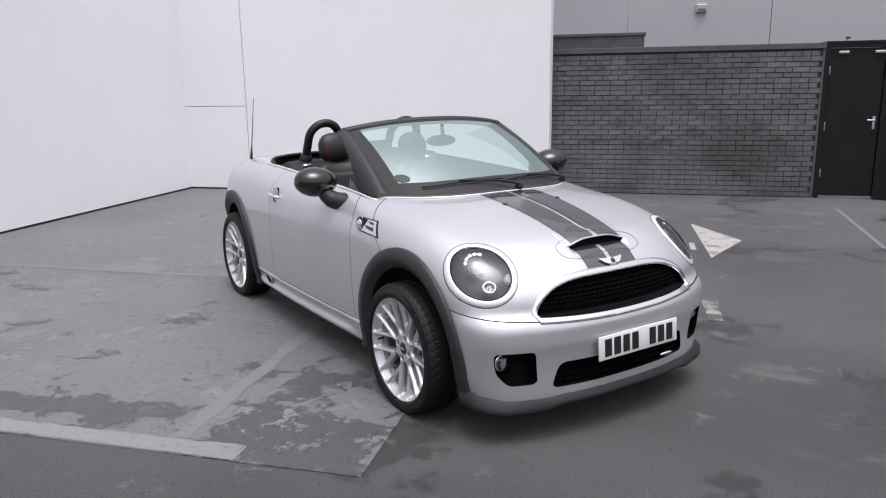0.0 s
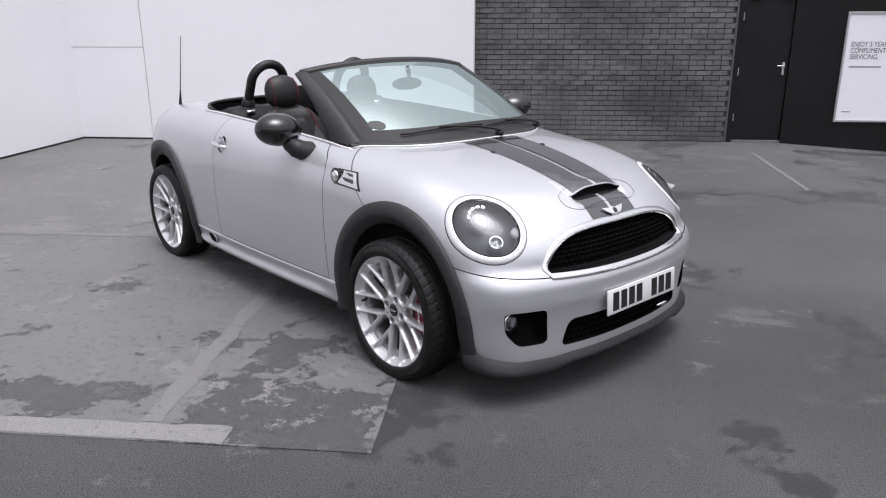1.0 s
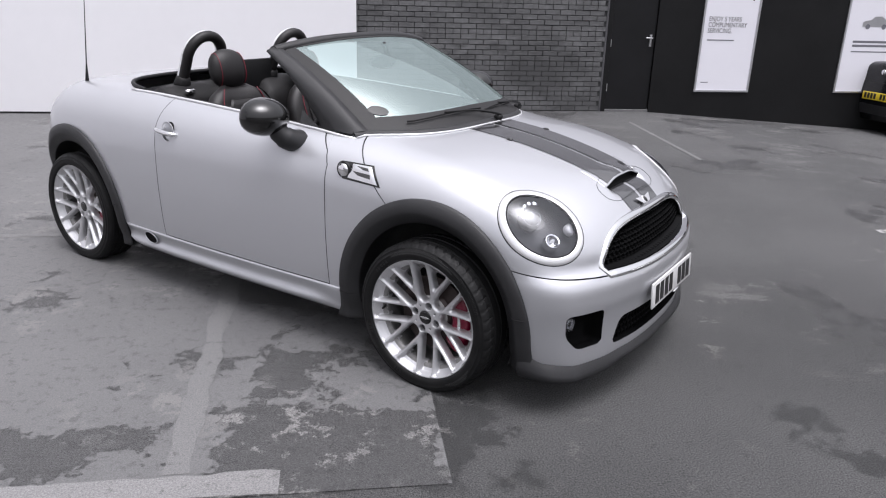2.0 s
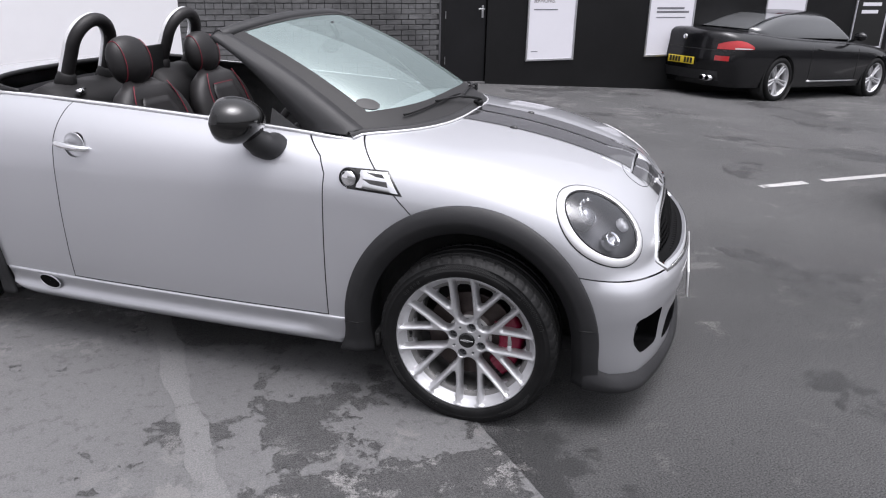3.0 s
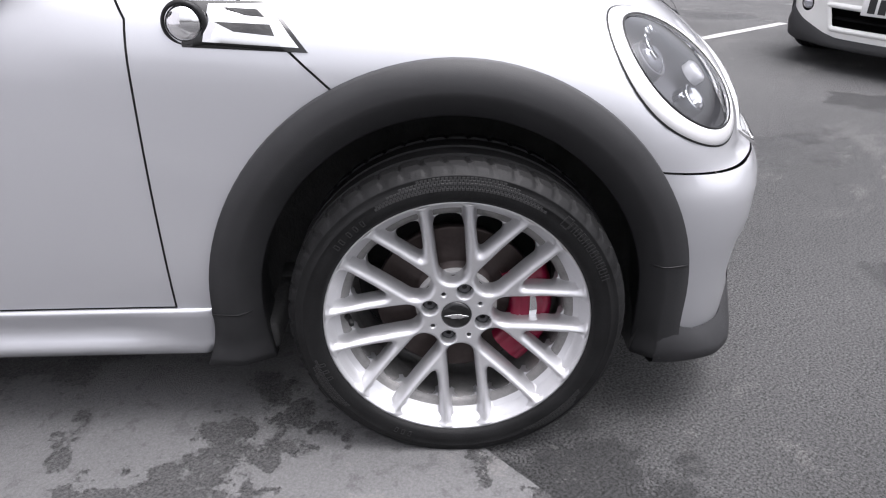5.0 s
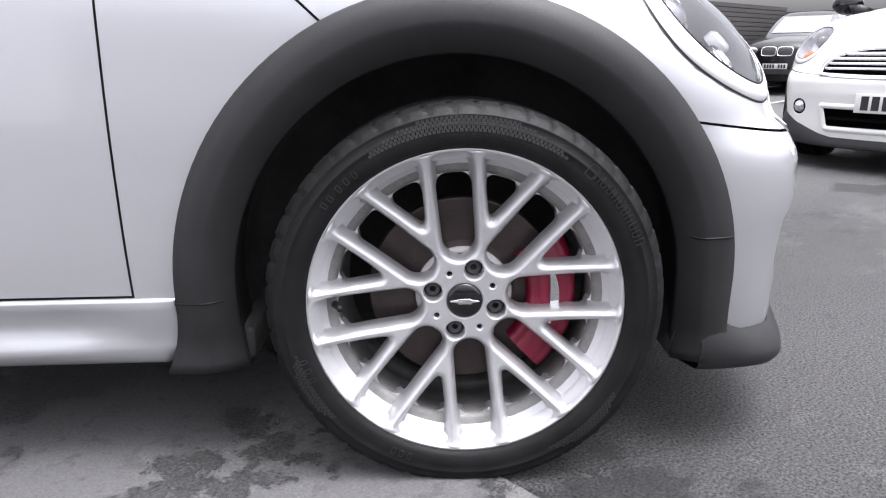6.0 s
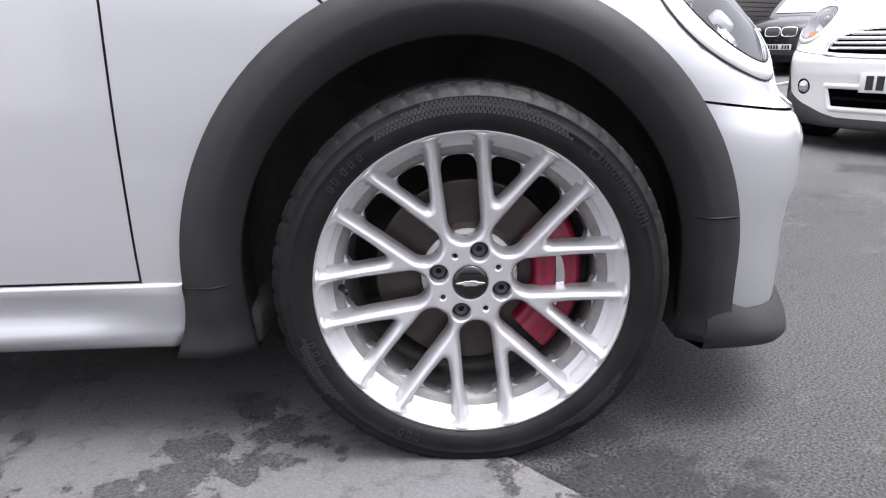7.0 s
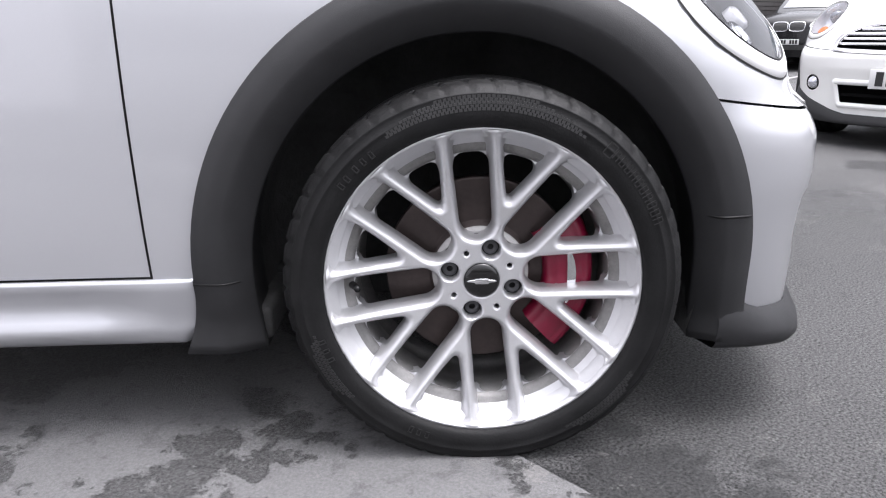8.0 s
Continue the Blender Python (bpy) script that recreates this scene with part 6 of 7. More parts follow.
def plain_wheel(car, x, y, s, r, spokes=5):
    m = Matrix.Translation((x, y, r)) @ (Matrix.Rotation(math.pi, 4, "Z") if s > 0 else Matrix())
    k = r / 0.34
    wheel = part("wheel", lathe([(0.22 * k, 0.1), (0.225 * k, -0.06), (0.24 * k, -0.10), (0.25 * k, -0.115), (0.262 * k, -0.115), (0.262 * k, 0.1)], seg=48), ALLOY, car, "silver five-spoke alloy wheel")
    wheel.matrix_basis = m
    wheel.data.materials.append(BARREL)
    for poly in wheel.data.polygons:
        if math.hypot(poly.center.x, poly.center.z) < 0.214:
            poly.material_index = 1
    part("tyre", lathe([(0.25 * k, -0.112), (0.27 * k, -0.125), (0.30 * k, -0.128), (0.325 * k, -0.118), (0.338 * k, -0.10), (r, -0.05), (r, 0.08), (0.33 * k, 0.11), (0.25 * k, 0.11)], seg=48), RUBBER, wheel)
    part("brake_disc", lathe([(0.0, -0.02), (0.18 * k, -0.02), (0.18 * k, 0.0)], seg=32), LAMP_DARK, wheel)
    for q in range(spokes):
        bm = bmesh.new()
        for d in (-1, 1):
            grid(bm, [[((0.03 + 0.205 * t) * k, -0.075 - 0.025 * t + dy, d * (0.012 + 0.022 * t) * k + w * k) for w, dy in ((-0.014, 0.03), (-0.010, 0), (0.010, 0), (0.014, 0.03))] for t in (0, 0.3, 0.6, 1.0)])
        bmesh.ops.recalc_face_normals(bm, faces=bm.faces)
        part("spoke", bm, ALLOY, wheel).matrix_basis = Matrix.Rotation(radians(90 + 72 * q), 4, "Y")
    part("centre_cap", lathe([(0.0, -0.095), (0.035 * k, -0.092), (0.05 * k, -0.08), (0.055 * k, -0.05)], seg=24), ALLOY, wheel)
    return wheel


def build_big_car(name, label, m, body, house, wheelbase, half, r, roof_z):
    car = thing(name, label, "car", m)
    length = wheelbase

    def both(form, xb, xf, n, low, z0):
        pts = shell_points(form, xb, xf, n, 26, 130, low=low, z0=z0)
        tail = shell_points(lambda x, y, z: form(2 * xb - x, y, z), xb, xb + 1e-6, 1, 20, 130, low=low, z0=z0)[1:]
        tail[..., 0] = 2 * xb - tail[..., 0]
        return np.concatenate([tail[::-1][:-1], pts])
    ra = r + 0.035
    def gap(x, z):
        return ((x ** 2 + (z - r) ** 2 < ra ** 2) | ((x + wheelbase) ** 2 + (z - r) ** 2 < ra ** 2) | ((z < r) & ((np.abs(x) < ra) | (np.abs(x + wheelbase) < ra))))
    pts = both(body, -wheelbase - 0.35, 0.25, 120, -89.9, 0.55)
    wheel_cut = [Hole((0, s * 1.0, 0), (1, 0, 0), (0, 0, 1), (0, s, 0), [(cx + ra * math.cos(a), r + ra * math.sin(a)) for a in [2 * math.pi * k / 48 for k in range(48)]], -0.7) for s in (-1, 1) for cx in (0.0, -wheelbase)]
    part("body", cut_panel(body, pts, lambda x, y, z: (z > 0.16) & ~gap(x, z), [((0, 0, 0.215), (0, 0, -1))], wheel_cut), BLACK_PAINT, car, "glossy black bodywork")
    hp = both(house, -wheelbase * 0.75, -0.9, 50, 5, 0.9)
    glass = panel(hp, lambda x, y, z: z < roof_z + 0.02, [])
    part("side_glass", glass, DARK_SHEEN, car, "dark tinted glass")
    part("roof", panel(hp, lambda x, y, z: z > roof_z - 0.03, [((0, 0, roof_z), (0, 0, -1))]), BLACK_PAINT, car)
    part("underbody", boxes((-wheelbase + r + 0.05, -r - 0.05, -half + 0.08, half - 0.08, 0.2, 0.6)), LINER, car)
    for s in (-1, 1):
        for cx in (0.0, -wheelbase):
            part("wheel_housing", lathe([(ra + 0.01, s * (half - 0.02)), (ra + 0.01, s * (half - 0.3)), (0.0, s * (half - 0.3))], seg=40, m=Matrix.Translation((cx, 0, r))), LINER, car)
            plain_wheel(car, cx, s * (half - 0.135), s, r)
        for x0, x1 in ((-wheelbase + 0.78, -0.62),):
            line = [on_side(body, x, 0.30) for x in np.linspace(x0, x1 + 0.1, 12)]
            part("sill_strip", tube([(p.x, -s * p.y + s * 0.004, p.z) for p in line], 0.012, 6), STEEL, car)
        for xs in (-0.62, -wheelbase + 0.80):
            seam = [on_side(body, xs - 0.04 * math.sin(math.pi * t), 0.34 + 0.52 * t, 0.0015) for t in np.linspace(0, 1, 10)]
            part("door_gap", tube([(p.x, -s * p.y, p.z) for p in seam], 0.003, 5), INK, car)
        h = on_side(body, -wheelbase + 1.05, 0.80, 0.01)
        part("door_handle", tube([(h.x - 0.1, -s * h.y, h.z), (h.x + 0.1, -s * h.y, h.z - 0.01)], 0.014, 8), GLOSS_BLACK, car)
        g = on_side(body, -0.75, 0.9)
        mr = part("door_mirror", ball((-0.85, s * (half + 0.04), 1.02), (0.07, 0.11, 0.07)), BLACK_PAINT, car)
        part("mirror_foot", tube([(-0.80, s * (half - 0.14), 0.93), (-0.84, s * half, 1.0)], 0.025, 8), BLACK_PAINT, mr)
    return car


# Tinted glass again, its base made pale and metallic to carry the sky's reflection.
SKY_GLASS = material("sloping_tinted_glass", (0.32, 0.33, 0.34), 0.12, 0.7, 0.05, 5, coat=0.6)
DARK_SHEEN = material("tinted_glass", (0.02, 0.022, 0.024), 0.06, 0.0, 0.05, 5, coat=1.0)
COUPE_BODY = car_form(pchip((-4.1, 0.74), (-3.5, 0.87), (-2.78, 0.925), (-1.4, 0.905), (0.0, 0.915), (0.9, 0.80)), pchip((0.15, 0.92), (0.35, 0.975), (0.6, 1.0), (0.8, 0.985), (0.95, 0.93), (1.1, 0.82)),
                      pchip((0.1, 0.80), (0.35, 0.88), (0.55, 0.88), (0.75, 0.80), (0.9, 0.6)), pchip((-4.1, 1.00), (-3.9, 1.04), (-3.3, 1.05), (-2.6, 1.02), (-1.0, 0.98), (-0.5, 0.97), (0.3, 0.89), (0.8, 0.74)),
                      pchip((-4, 0.03), (0.8, 0.06)), pchip((0.1, -3.85), (0.35, -3.97), (0.6, -4.02), (0.85, -4.0), (1.0, -4.04), (1.1, -4.0)), 0.14, 0.12, 0.30)
COUPE_HOUSE = car_form(pchip((-3.9, 0.70), (-2.4, 0.76), (-0.6, 0.70), (0.0, 0.6)), pchip((0.85, 1.0), (1.0, 0.95), (1.2, 0.83), (1.4, 0.66)), pchip((0.8, -0.2), (1.0, -0.55), (1.3, -1.15), (1.4, -1.4)),
                       pchip((-3.8, 1.0), (-3.4, 1.06), (-2.8, 1.24), (-2.2, 1.35), (-1.6, 1.38), (-1.0, 1.34), (0, 1.3)), pchip((-4, 0.05), (0, 0.05)), pchip((0.8, -3.8), (1.0, -3.65), (1.4, -3.0)), 0.10, 0.08, 0.2)
COUPE_POSE = pose(3.88, 11.83, -0.452, 0, 2.5, 50.0) @ Matrix.Translation((0, 0.905, 0))
coupe = build_big_car("coupe_car", "large black two-door coupe with yellow rear plate", COUPE_POSE, COUPE_BODY, COUPE_HOUSE, 2.78, 0.925, 0.338, 1.30)


def on_back(f, y, z, out=0.0, x=-3.0):
    p = cast(f, np.array([x, y, z]), np.array([-1.0, 0.0, 0.0]))
    return Vector(p + out * gradient(f, p))


part("rear_window", sheet([[on_top(COUPE_HOUSE, -3.38 + 0.80 * v + 0.10 * (abs(u) / 0.6) ** 2 * (1 - v), u * (1 - 0.10 * v), 0.006) for v in np.linspace(0, 1, 12)] for u in np.linspace(-0.56, 0.56, 17)]), SKY_GLASS, coupe, "rear window reflecting the sky")
for s in (-1, 1):
    rows = []
    for u in np.linspace(0, 1, 14):
        a = radians(12 + 72 * u)
        d = np.array([-math.cos(a), s * math.sin(a), 0.0])
        low, high = 0.765 + 0.015 * u, 0.765 + 0.015 * u + 0.125 * math.sin(math.pi * (0.16 + 0.78 * u)) ** 0.8
        rows.append([Vector(p) + Vector(d) * 0.006 for p in (cast(COUPE_BODY, np.array([-3.42, s * 0.46, low + (high - low) * v]), d) for v in np.linspace(0, 1, 7))])
    lamp = part("tail_lamp", sheet(rows), RED_LENS, coupe, "red wraparound tail lamp")
    part("tail_lamp_strip", sheet([[r[0] + Vector((0, 0, 0.003)) + (r[1] - r[0]) * v + (r[0] - Vector((-3.42, s * 0.46, r[0].z))).normalized() * 0.003 for v in (0.1, 0.9)] for r in rows[5:13]]), WHITE_LENS, lamp)
    part("reflector", sheet([[on_back(COUPE_BODY, s * (0.56 + 0.18 * u), 0.60 + 0.07 * v, 0.006) for v in (0, 1)] for u in np.linspace(0, 1, 6)]), RED_LENS, coupe)
    for k in (0, 1):
        part("exhaust", lathe([(0.036, -0.06), (0.040, -0.06), (0.040, 0.10), (0.034, 0.10), (0.034, -0.05)], axis="x", seg=20, m=Matrix.Translation((-4.0, s * (0.46 + 0.1 * k), 0.34))), CHROME, coupe, "round chrome tailpipe")
part("bumper_insert", sheet([[on_back(COUPE_BODY, -0.62 + 1.24 * u, 0.30 + 0.14 * v, 0.004) for v in np.linspace(0, 1, 4)] for u in np.linspace(0, 1, 20)]), CLADDING, coupe)
part("boot_gap", tube([on_back(COUPE_BODY, y, 0.745, 0.001) for y in np.linspace(-0.78, 0.78, 16)], 0.004, 5), INK, coupe)
part("boot_badge", lathe([(0.0, -0.008), (0.035, -0.006), (0.038, 0.0)], axis="x", seg=24, m=Matrix.Translation(on_back(COUPE_BODY, 0, 0.90, 0.004))), CHROME, coupe)
pb = on_back(COUPE_BODY, 0.0, 0.56, 0.012)
number_plate(coupe, Matrix.Translation((pb.x, 0, 0.56)) @ Matrix.Rotation(math.pi, 4, "Z"), YELLOW_PLATE)

SUV_BODY = car_form(pchip((-3.9, 0.88), (-2.9, 0.96), (-1.4, 0.95), (0.0, 0.965), (0.9, 0.86)), pchip((0.2, 0.93), (0.5, 1.0), (0.8, 1.0), (1.0, 0.97), (1.2, 0.88)), pchip((0.2, 0.78), (0.5, 0.86), (0.8, 0.84), (1.0, 0.74), (1.1, 0.6)),
                    pchip((-3.9, 1.15), (-2.0, 1.2), (-0.6, 1.18), (0.3, 1.10), (0.8, 0.98)), pchip((-4, 0.03), (0.8, 0.07)), pchip((0.2, -3.75), (1.1, -3.85)), 0.15, 0.13, 0.26)
SUV_HOUSE = car_form(pchip((-3.8, 0.72), (-0.6, 0.78), (0, 0.7)), pchip((1.0, 1.0), (1.3, 0.92), (1.7, 0.72)), pchip((0.9, -0.1), (1.2, -0.45), (1.6, -1.1), (1.7, -1.3)), pchip((-3.8, 1.4), (-2.2, 1.66), (-1.4, 1.69), (0, 1.6)),
                     pchip((-4, 0.05), (0, 0.05)), pchip((0.9, -3.8), (1.7, -3.2)), 0.12, 0.08, 0.2)
suv = build_big_car("suv_car", "large black off-roader with twin chrome-edged grilles", pose(7.72, 14.55, -0.17, 0, 0, 228.0), SUV_BODY, SUV_HOUSE, 2.93, 0.965, 0.37, 1.60)
for s in (-1, 1):
    hole = Hole((0, 0, 0), (0, 1, 0), (0, 0, 1), (1, 0, 0), round_line(s * 0.165, 0.82, 0.145, 0.085, 4.0, 40), 0.3)
    kidney = part("grille", strip_of(SUV_BODY, hole, ((0.014, 0.002, 0), (0.010, 0.012, 0), (0.0, 0.012, 0), (-0.004, 0.004, 0))), CHROME, suv, "chrome-edged kidney grille")
    part("grille_back", sample_surface(SUV_BODY, hole, 4, 0.004), LINER, kidney)
    lamp = Hole((0, 0, 0), (0, 1, 0), (0, 0, 1), (1, 0, 0), round_line(s * 0.60, 0.84, 0.20, 0.07, 2.6, 36), 0.2)
    hl = part("headlamp", sample_surface(SUV_BODY, lamp, 4, 0.006), LAMP_BRIGHT, suv, "bright swept headlamp")
    part("fog_lamp", ball(on_front(SUV_BODY, s * 0.66, 0.52, 0.0), (0.02, 0.06, 0.05)), LAMP_BRIGHT, suv)
part("lower_intake", sheet([[on_front(SUV_BODY, -0.7 + 1.4 * u, 0.36 + 0.1 * v, 0.004) for v in (0, 0.5, 1)] for u in np.linspace(0, 1, 16)]), LINER, suv)
ws = [[on_front(SUV_HOUSE, y * (1 - 0.14 * v), 1.215 + 0.355 * v, 0.012, -1.7) for v in np.linspace(0, 1, 8)] for y in np.linspace(-0.58, 0.58, 17)]
part("windscreen", sheet(ws), SKY_GLASS, suv, "raked windscreen reflecting sky")
pf = on_front(SUV_BODY, 0.0, 0.52, 0.012)
number_plate(suv, Matrix.Translation((pf.x, 0, 0.52)), WHITE_PLATE)


# ---- yard fittings ----
def yard_part(name, bm, mat, parent, label="", smooth=False):
    return part(name, bm, mat, parent, label, smooth)


door = thing("door_1", "black flush steel service door, closed", "door", YARD, kind="structure")
yard_part("door_frame", boxes((2.80, 2.86, -0.012, 0.12, 0, 1.95), (3.50, 3.545, -0.012, 0.12, 0, 1.95), (2.86, 3.50, -0.012, 0.12, 1.905, 1.95), bevel=0.004), BLACK_WALL, door)
yard_part("door_leaf", boxes((2.865, 3.495, 0.02, 0.065, 0.03, 1.90), bevel=0.003), BLACK_DOOR, door)
yard_part("kick_strip", boxes((2.865, 3.495, -0.02, 0.10, 0.0, 0.028)), CONCRETE, door, "pale worn threshold")
hd = yard_part("door_handle", boxes((3.420, 3.452, 0.008, 0.022, 0.89, 1.05), bevel=0.004), STEEL, door, "satin steel lever handle")
yard_part("lever", tube([(3.435, 0.01, 1.005), (3.435, -0.04, 1.005), (3.39, -0.045, 1.008), (3.345, -0.04, 1.008)], 0.009, 8), STEEL, hd)
for z in (0.28, 0.88, 1.58):
    yard_part("hinge", boxes((2.855, 2.875, 0.004, 0.02, z, z + 0.10), bevel=0.003), STEEL, door)
for x in (2.95, 3.36):
    yard_part("door_closer", boxes((x, x + 0.12, -0.025, 0.02, 1.83, 1.865), bevel=0.008), STEEL, door, "small steel door closer")


def text_mesh(body, size, x, z, y, squeeze=1.0):
    cu = bpy.data.curves.new("lettering", "FONT")
    cu.body, cu.size = body, size
    tmp = bpy.data.objects.new("lettering", cu)
    scene.collection.objects.link(tmp)
    bpy.context.view_layer.update()
    me = bpy.data.meshes.new_from_object(tmp.evaluated_get(bpy.context.evaluated_depsgraph_get()))
    bpy.data.objects.remove(tmp)
    bm = bmesh.new()
    bm.from_mesh(me)
    for v in bm.verts:
        v.co = Vector((x + v.co.x * squeeze, y, z + v.co.y))
    return bm


def poster(x0, x1, z0, z1, label):
    p = thing("poster", label, "poster", YARD @ Matrix.Translation((x0, 0, z0)), "posters on the black wall")
    w, h = x1 - x0, z1 - z0
    yard_part("frame", boxes((0, w, -0.022, -0.002, 0, 0.028), (0, w, -0.022, -0.002, h - 0.028, h), (0, 0.028, -0.022, -0.002, 0.028, h - 0.028), (w - 0.028, w, -0.022, -0.002, 0.028, h - 0.028), bevel=0.003), POSTER_FRAME, p, "slim aluminium snap frame")
    yard_part("sheet", boxes((0.026, w - 0.026, -0.012, -0.004, 0.026, h - 0.026)), POSTER, p)
    return p, w, h


p1, w, h = poster(4.145, 4.975, 0.285, 1.68, "white framed poster with black capital lettering")
for k, line in enumerate(("ENJOY 5 YEARS", "COMPLIMENTARY", "SERVICING.")):
    yard_part("lettering", text_mesh(line, 0.088, 0.09, h - 0.43 - 0.078 * k, -0.014, 0.80), INK, p1)
yard_part("text_bar", boxes((0.10, 0.50, -0.014, -0.012, h - 0.69, h - 0.675)), GREY_INK, p1)
yard_part("text_bar", boxes((0.09, 0.20, -0.014, -0.012, 0.13, 0.14)), GREY_INK, p1)
yard_part("emblem", lathe([(0.0, -0.0145), (0.014, -0.0145), (0.016, -0.012)], seg=16, m=Matrix.Translation((w - 0.12, 0, h - 0.13)) @ Matrix.Diagonal((1, 1, 1.5, 1))), INK, p1)


def car_picture(p, cx, cz, size, mat):
    """A flat printed side view of a car."""
    bm = bmesh.new()
    prof = [(-0.5, 0.0), (-0.5, 0.14), (-0.42, 0.19), (-0.22, 0.22), (-0.08, 0.34), (0.18, 0.35), (0.34, 0.23), (0.48, 0.20), (0.5, 0.05), (0.46, 0.0)]
    bm.faces.new([bm.verts.new((cx + x * size, -0.0135, cz + z * size)) for x, z in prof])
    yard_part("printed_car", bm, mat, p)
    for x in (-0.30, 0.30):
        yard_part("printed_wheel", lathe([(0.0, -0.0142), (0.085 * size, -0.0142)], seg=20, m=Matrix.Translation((cx + x * size, 0, cz + 0.01 * size))), GREY_INK, p)


p2, w, h = poster(6.30, 7.22, 0.29, 1.66, "white framed poster with a printed pale car")
car_picture(p2, 0.47, h - 0.44, 0.42, POSTER_FRAME)
for k, (a, b) in enumerate(((0.16, 0.70), (0.16, 0.80))):
    yard_part("text_bar", boxes((a, b, -0.014, -0.012, h - 0.66 - 0.055 * k, h - 0.63 - 0.055 * k)), GREY_INK, p2)
yard_part("text_bar", boxes((0.16, 0.74, -0.014, -0.012, h - 0.79, h - 0.775)), GREY_INK, p2)
p3, w, h = poster(8.75, 9.70, 0.29, 1.66, "white framed poster with a printed red car")
car_picture(p3, 0.48, h - 0.46, 0.42, RED_PIPING)
p4, w, h = poster(10.95, 11.85, 0.29, 1.66, "framed black poster with pale lettering")
yard_part("black_panel", boxes((0.05, w - 0.05, -0.0135, -0.0118, 0.05, h - 0.05)), INK, p4)
for k in range(4):
    yard_part("text_bar", boxes((0.18, 0.68 - 0.06 * (k % 2), -0.0155, -0.0132, h - 0.35 - 0.13 * k, h - 0.29 - 0.13 * k)), POSTER, p4)

vent = thing("wall_vent", "small weathered vent box on the grey cladding", "vent", YARD @ Matrix.Translation((1.42, 2.0, 2.62)))
yard_part("box", boxes((-0.08, 0.08, -0.05, 0.0, -0.07, 0.05), bevel=0.01), HUB_IRON, vent)
yard_part("louvre", boxes((-0.06, 0.06, -0.058, -0.05, -0.05, -0.01), bevel=0.003), LAMP_DARK, vent)
lampbox = thing("wall_lamp", "small dark flood lamp over the door", "lamp", YARD @ Matrix.Translation((3.04, 0.0, 1.985)) @ Matrix.Scale(0.5, 4))
yard_part("stem", tube([(0, 0.06, 0.02), (0, 0.0, 0.06)], 0.012, 8), LINER, lampbox)
yard_part("head", boxes((-0.05, 0.05, -0.06, 0.02, 0.05, 0.10), bevel=0.01), LINER, lampbox)


def marking(name, pts, label, z=0.004, mat=None, m=Matrix(), ragged=0.22):
    bm = bmesh.new()
    (x0, y0), (x1, y1), wd = pts
    n = max(12, int(math.hypot(x1 - x0, y1 - y0) / 0.03))
    d = Vector((x1 - x0, y1 - y0, 0))
    side = Vector((-d.y, d.x, 0)).normalized() * wd / 2
    rows = []
    for k in range(n + 1):
        c = Vector((x0, y0, z)) + d * (k / n)
        c.z += 0.0 if m is YARD else yard_height(c.x, c.y)
        j = [ragged * (noise.noise(Vector((k * 0.09, q * 5.0, x0))) + 0.6 * noise.noise(Vector((k * 0.35, q * 5.0 + 9, x0)))) for q in (0, 1)]
        rows.append([c - side * (1 + j[0]), c + side * (1 + j[1])])
    grid(bm, rows)
    return structure(name, bm, mat or ROAD_PAINT, label, "road marking", m=m)


marking("trim_line", ((-6.0, -7.97), (-1.07, -7.97), 0.115), "pale worn line along the apron's edge", 0.0072, ROAD_PAINT, YARD, 0.35)
marking("trim_line", ((-1.41, -7.90), (-1.47, -5.6), 0.09), "faded pale bay line across the apron", 0.0068, FADED_PAINT, YARD, 0.6)
marking("trim_line", ((-5.9, -5.30), (-1.6, -5.30), 0.07), "faded pale bay line across the apron", 0.0068, FADED_PAINT, YARD, 0.6)
marking("trim_line", ((1.30, 2.945), (1.655, 3.21), 0.075), "short white bay line on the asphalt", 0.004, BAY_PAINT)
marking("trim_line", ((1.80, 3.35), (2.80, 4.24), 0.075), "white bay line on the asphalt", 0.004, BAY_PAINT)
marking("trim_line", ((2.90, 4.33), (5.2, 6.38), 0.075), "white bay line on the asphalt", 0.004, BAY_PAINT)
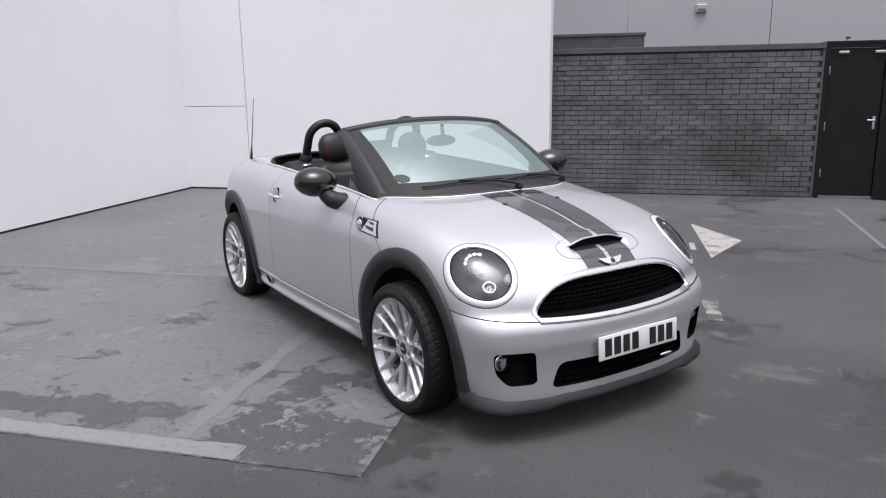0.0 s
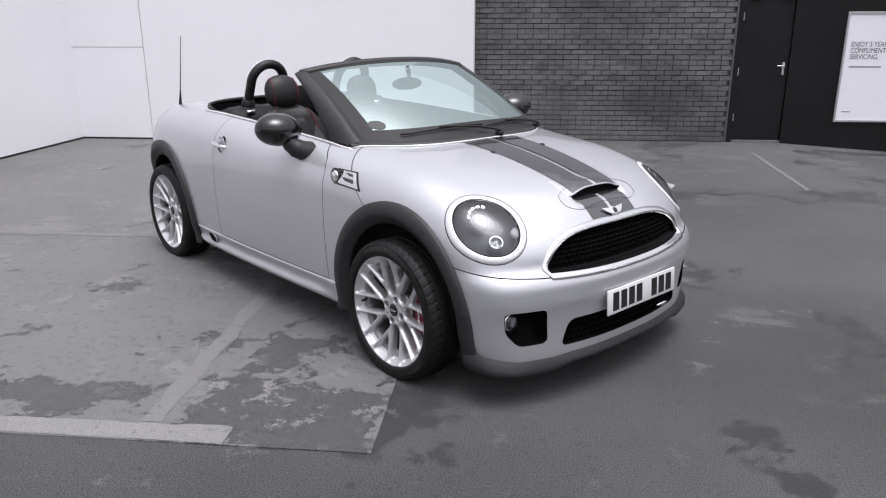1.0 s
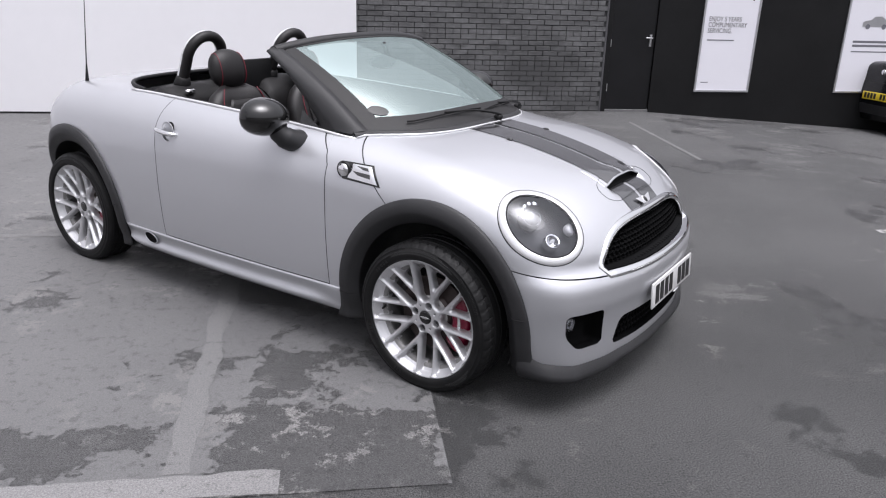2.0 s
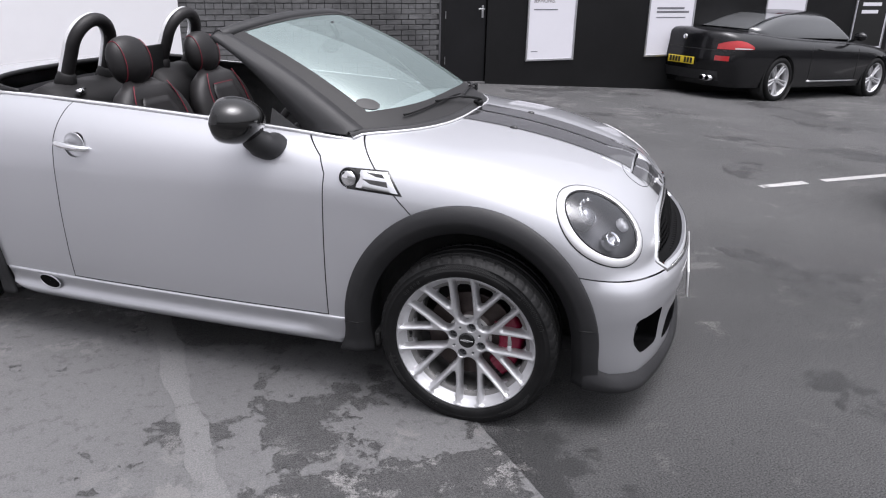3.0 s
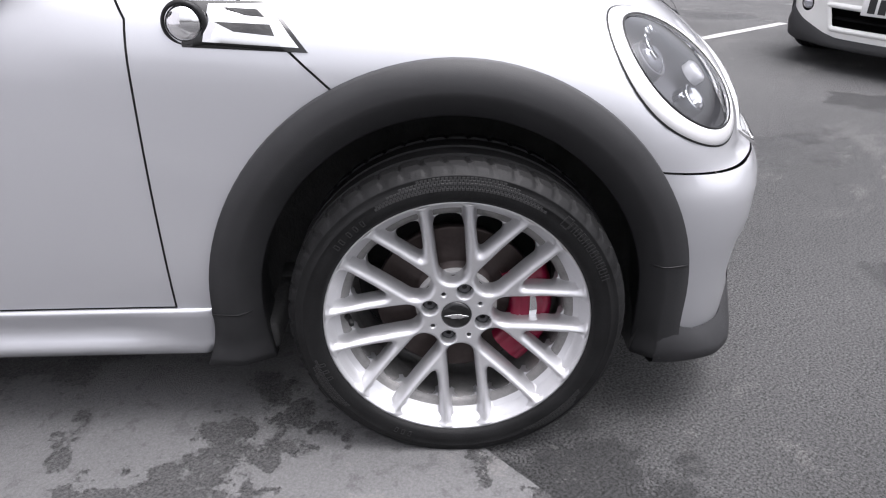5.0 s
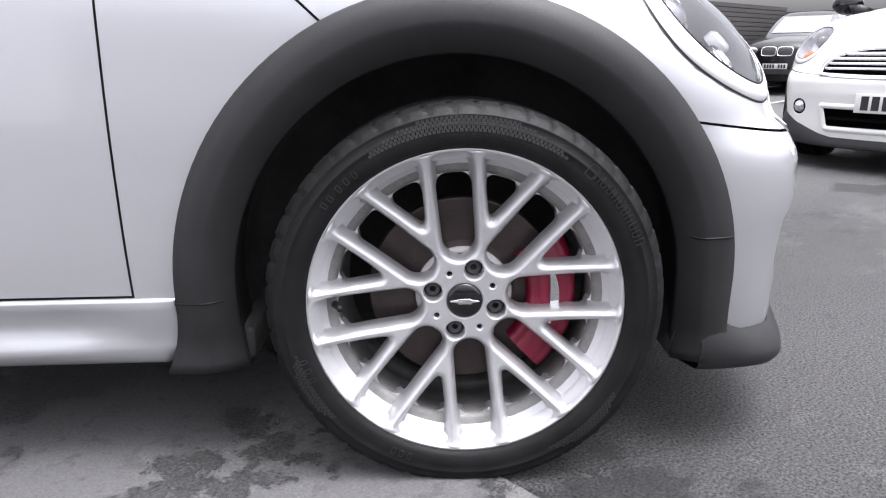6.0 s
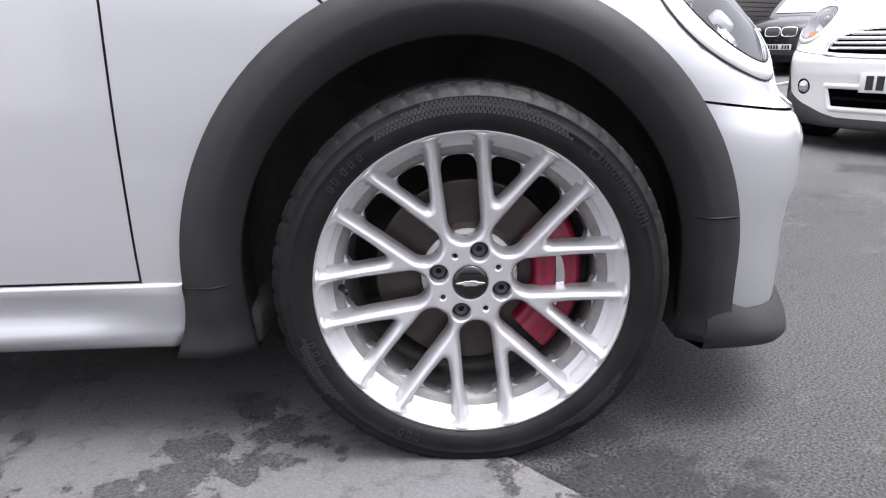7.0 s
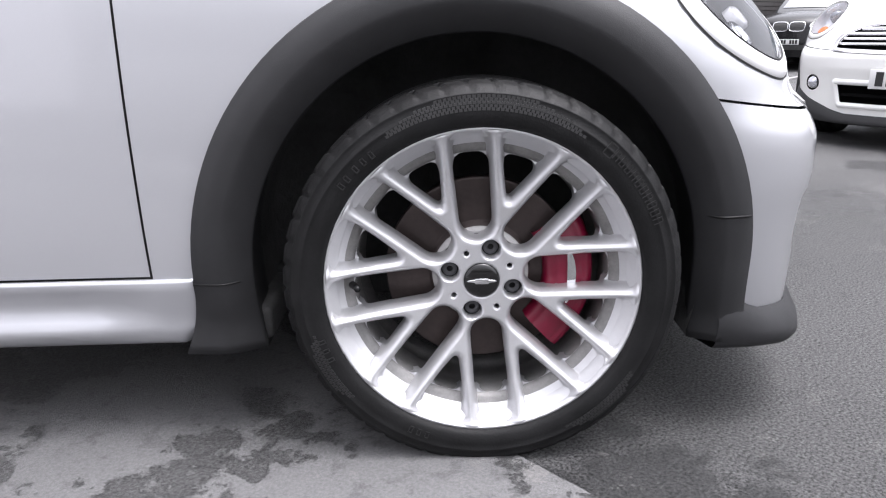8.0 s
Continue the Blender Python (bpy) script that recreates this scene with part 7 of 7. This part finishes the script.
marking("trim_line", ((4.93, 11.65), (7.2, 13.07), 0.10), "white bay line on the asphalt", 0.004, BAY_PAINT)
marking("trim_line", ((-1.85, 6.28), (-0.42, 4.54), 0.045), "thin faded white line on the asphalt", 0.004, FADED_PAINT)
marking("trim_line", ((-1.62, 3.35), (-1.42, 3.13), 0.05), "worn pale stub of an arrow shaft on the asphalt", 0.004, ARROW_PAINT)
marking("trim_line", ((-0.42, 2.03), (0.02, 1.54), 0.10), "flaking pale remains of an arrow shaft on the asphalt", 0.004, FLAKED_PAINT)
bm = bmesh.new()
bm.faces.new([bm.verts.new(p) for p in ((-2.27, 4.15, 0.0045), (-1.11, 2.98, 0.0045), (-1.40, 3.82, 0.0045))])
structure("arrow_head", bm, ARROW_PAINT, "worn pale pinkish arrow head on the asphalt", "road marking", m=Matrix())


# ---- bricks ----
wall = bpy.data.objects["wall_brick"]
brick_meshes = []
for k in range(4):
    bm = boxes((0.0, 0.1985, -0.012 - 0.002 * k, 0.02, 0.0, 0.058), bevel=0.004)
    for v in bm.verts:
        v.co += Vector((0.002, 0.0015, 0.0015)) * noise.noise(v.co * 30 + Vector((k * 7, 0, 0)))
    me = bpy.data.meshes.new("brick")
    bm.to_mesh(me)
    bm.free()
    me.materials.append(BRICK)
    brick_meshes.append(me)
random.seed(4)
rest = bmesh.new()
ROW, LONG = 0.0668, 0.2065
for row in range(28):
    z = 0.012 + ROW * row
    header = row % 6 == 3
    length = LONG / 2 if header else LONG
    x = -0.665 - (LONG / 2 if row % 2 else LONG / 4 if header else 0.0)
    while x < 2.76:
        a, b = max(x, -0.665), min(x + length - 0.008, 2.77)
        if b - a > 0.03:
            if a == x and b == x + length - 0.008 and row >= 9 and not header:
                ob = new("brick", random.choice(brick_meshes))
                ob.parent = wall
                ob.location = (x, 0.012 + random.uniform(-0.002, 0.002), z)
            else:
                box(rest, a, b, -0.002 + random.uniform(-0.002, 0.002), 0.03, z, z + 0.058)
        x += length
edge = part("brick_edge", rest, BRICK, wall, smooth=False)
tagged(edge, kind="stuff")
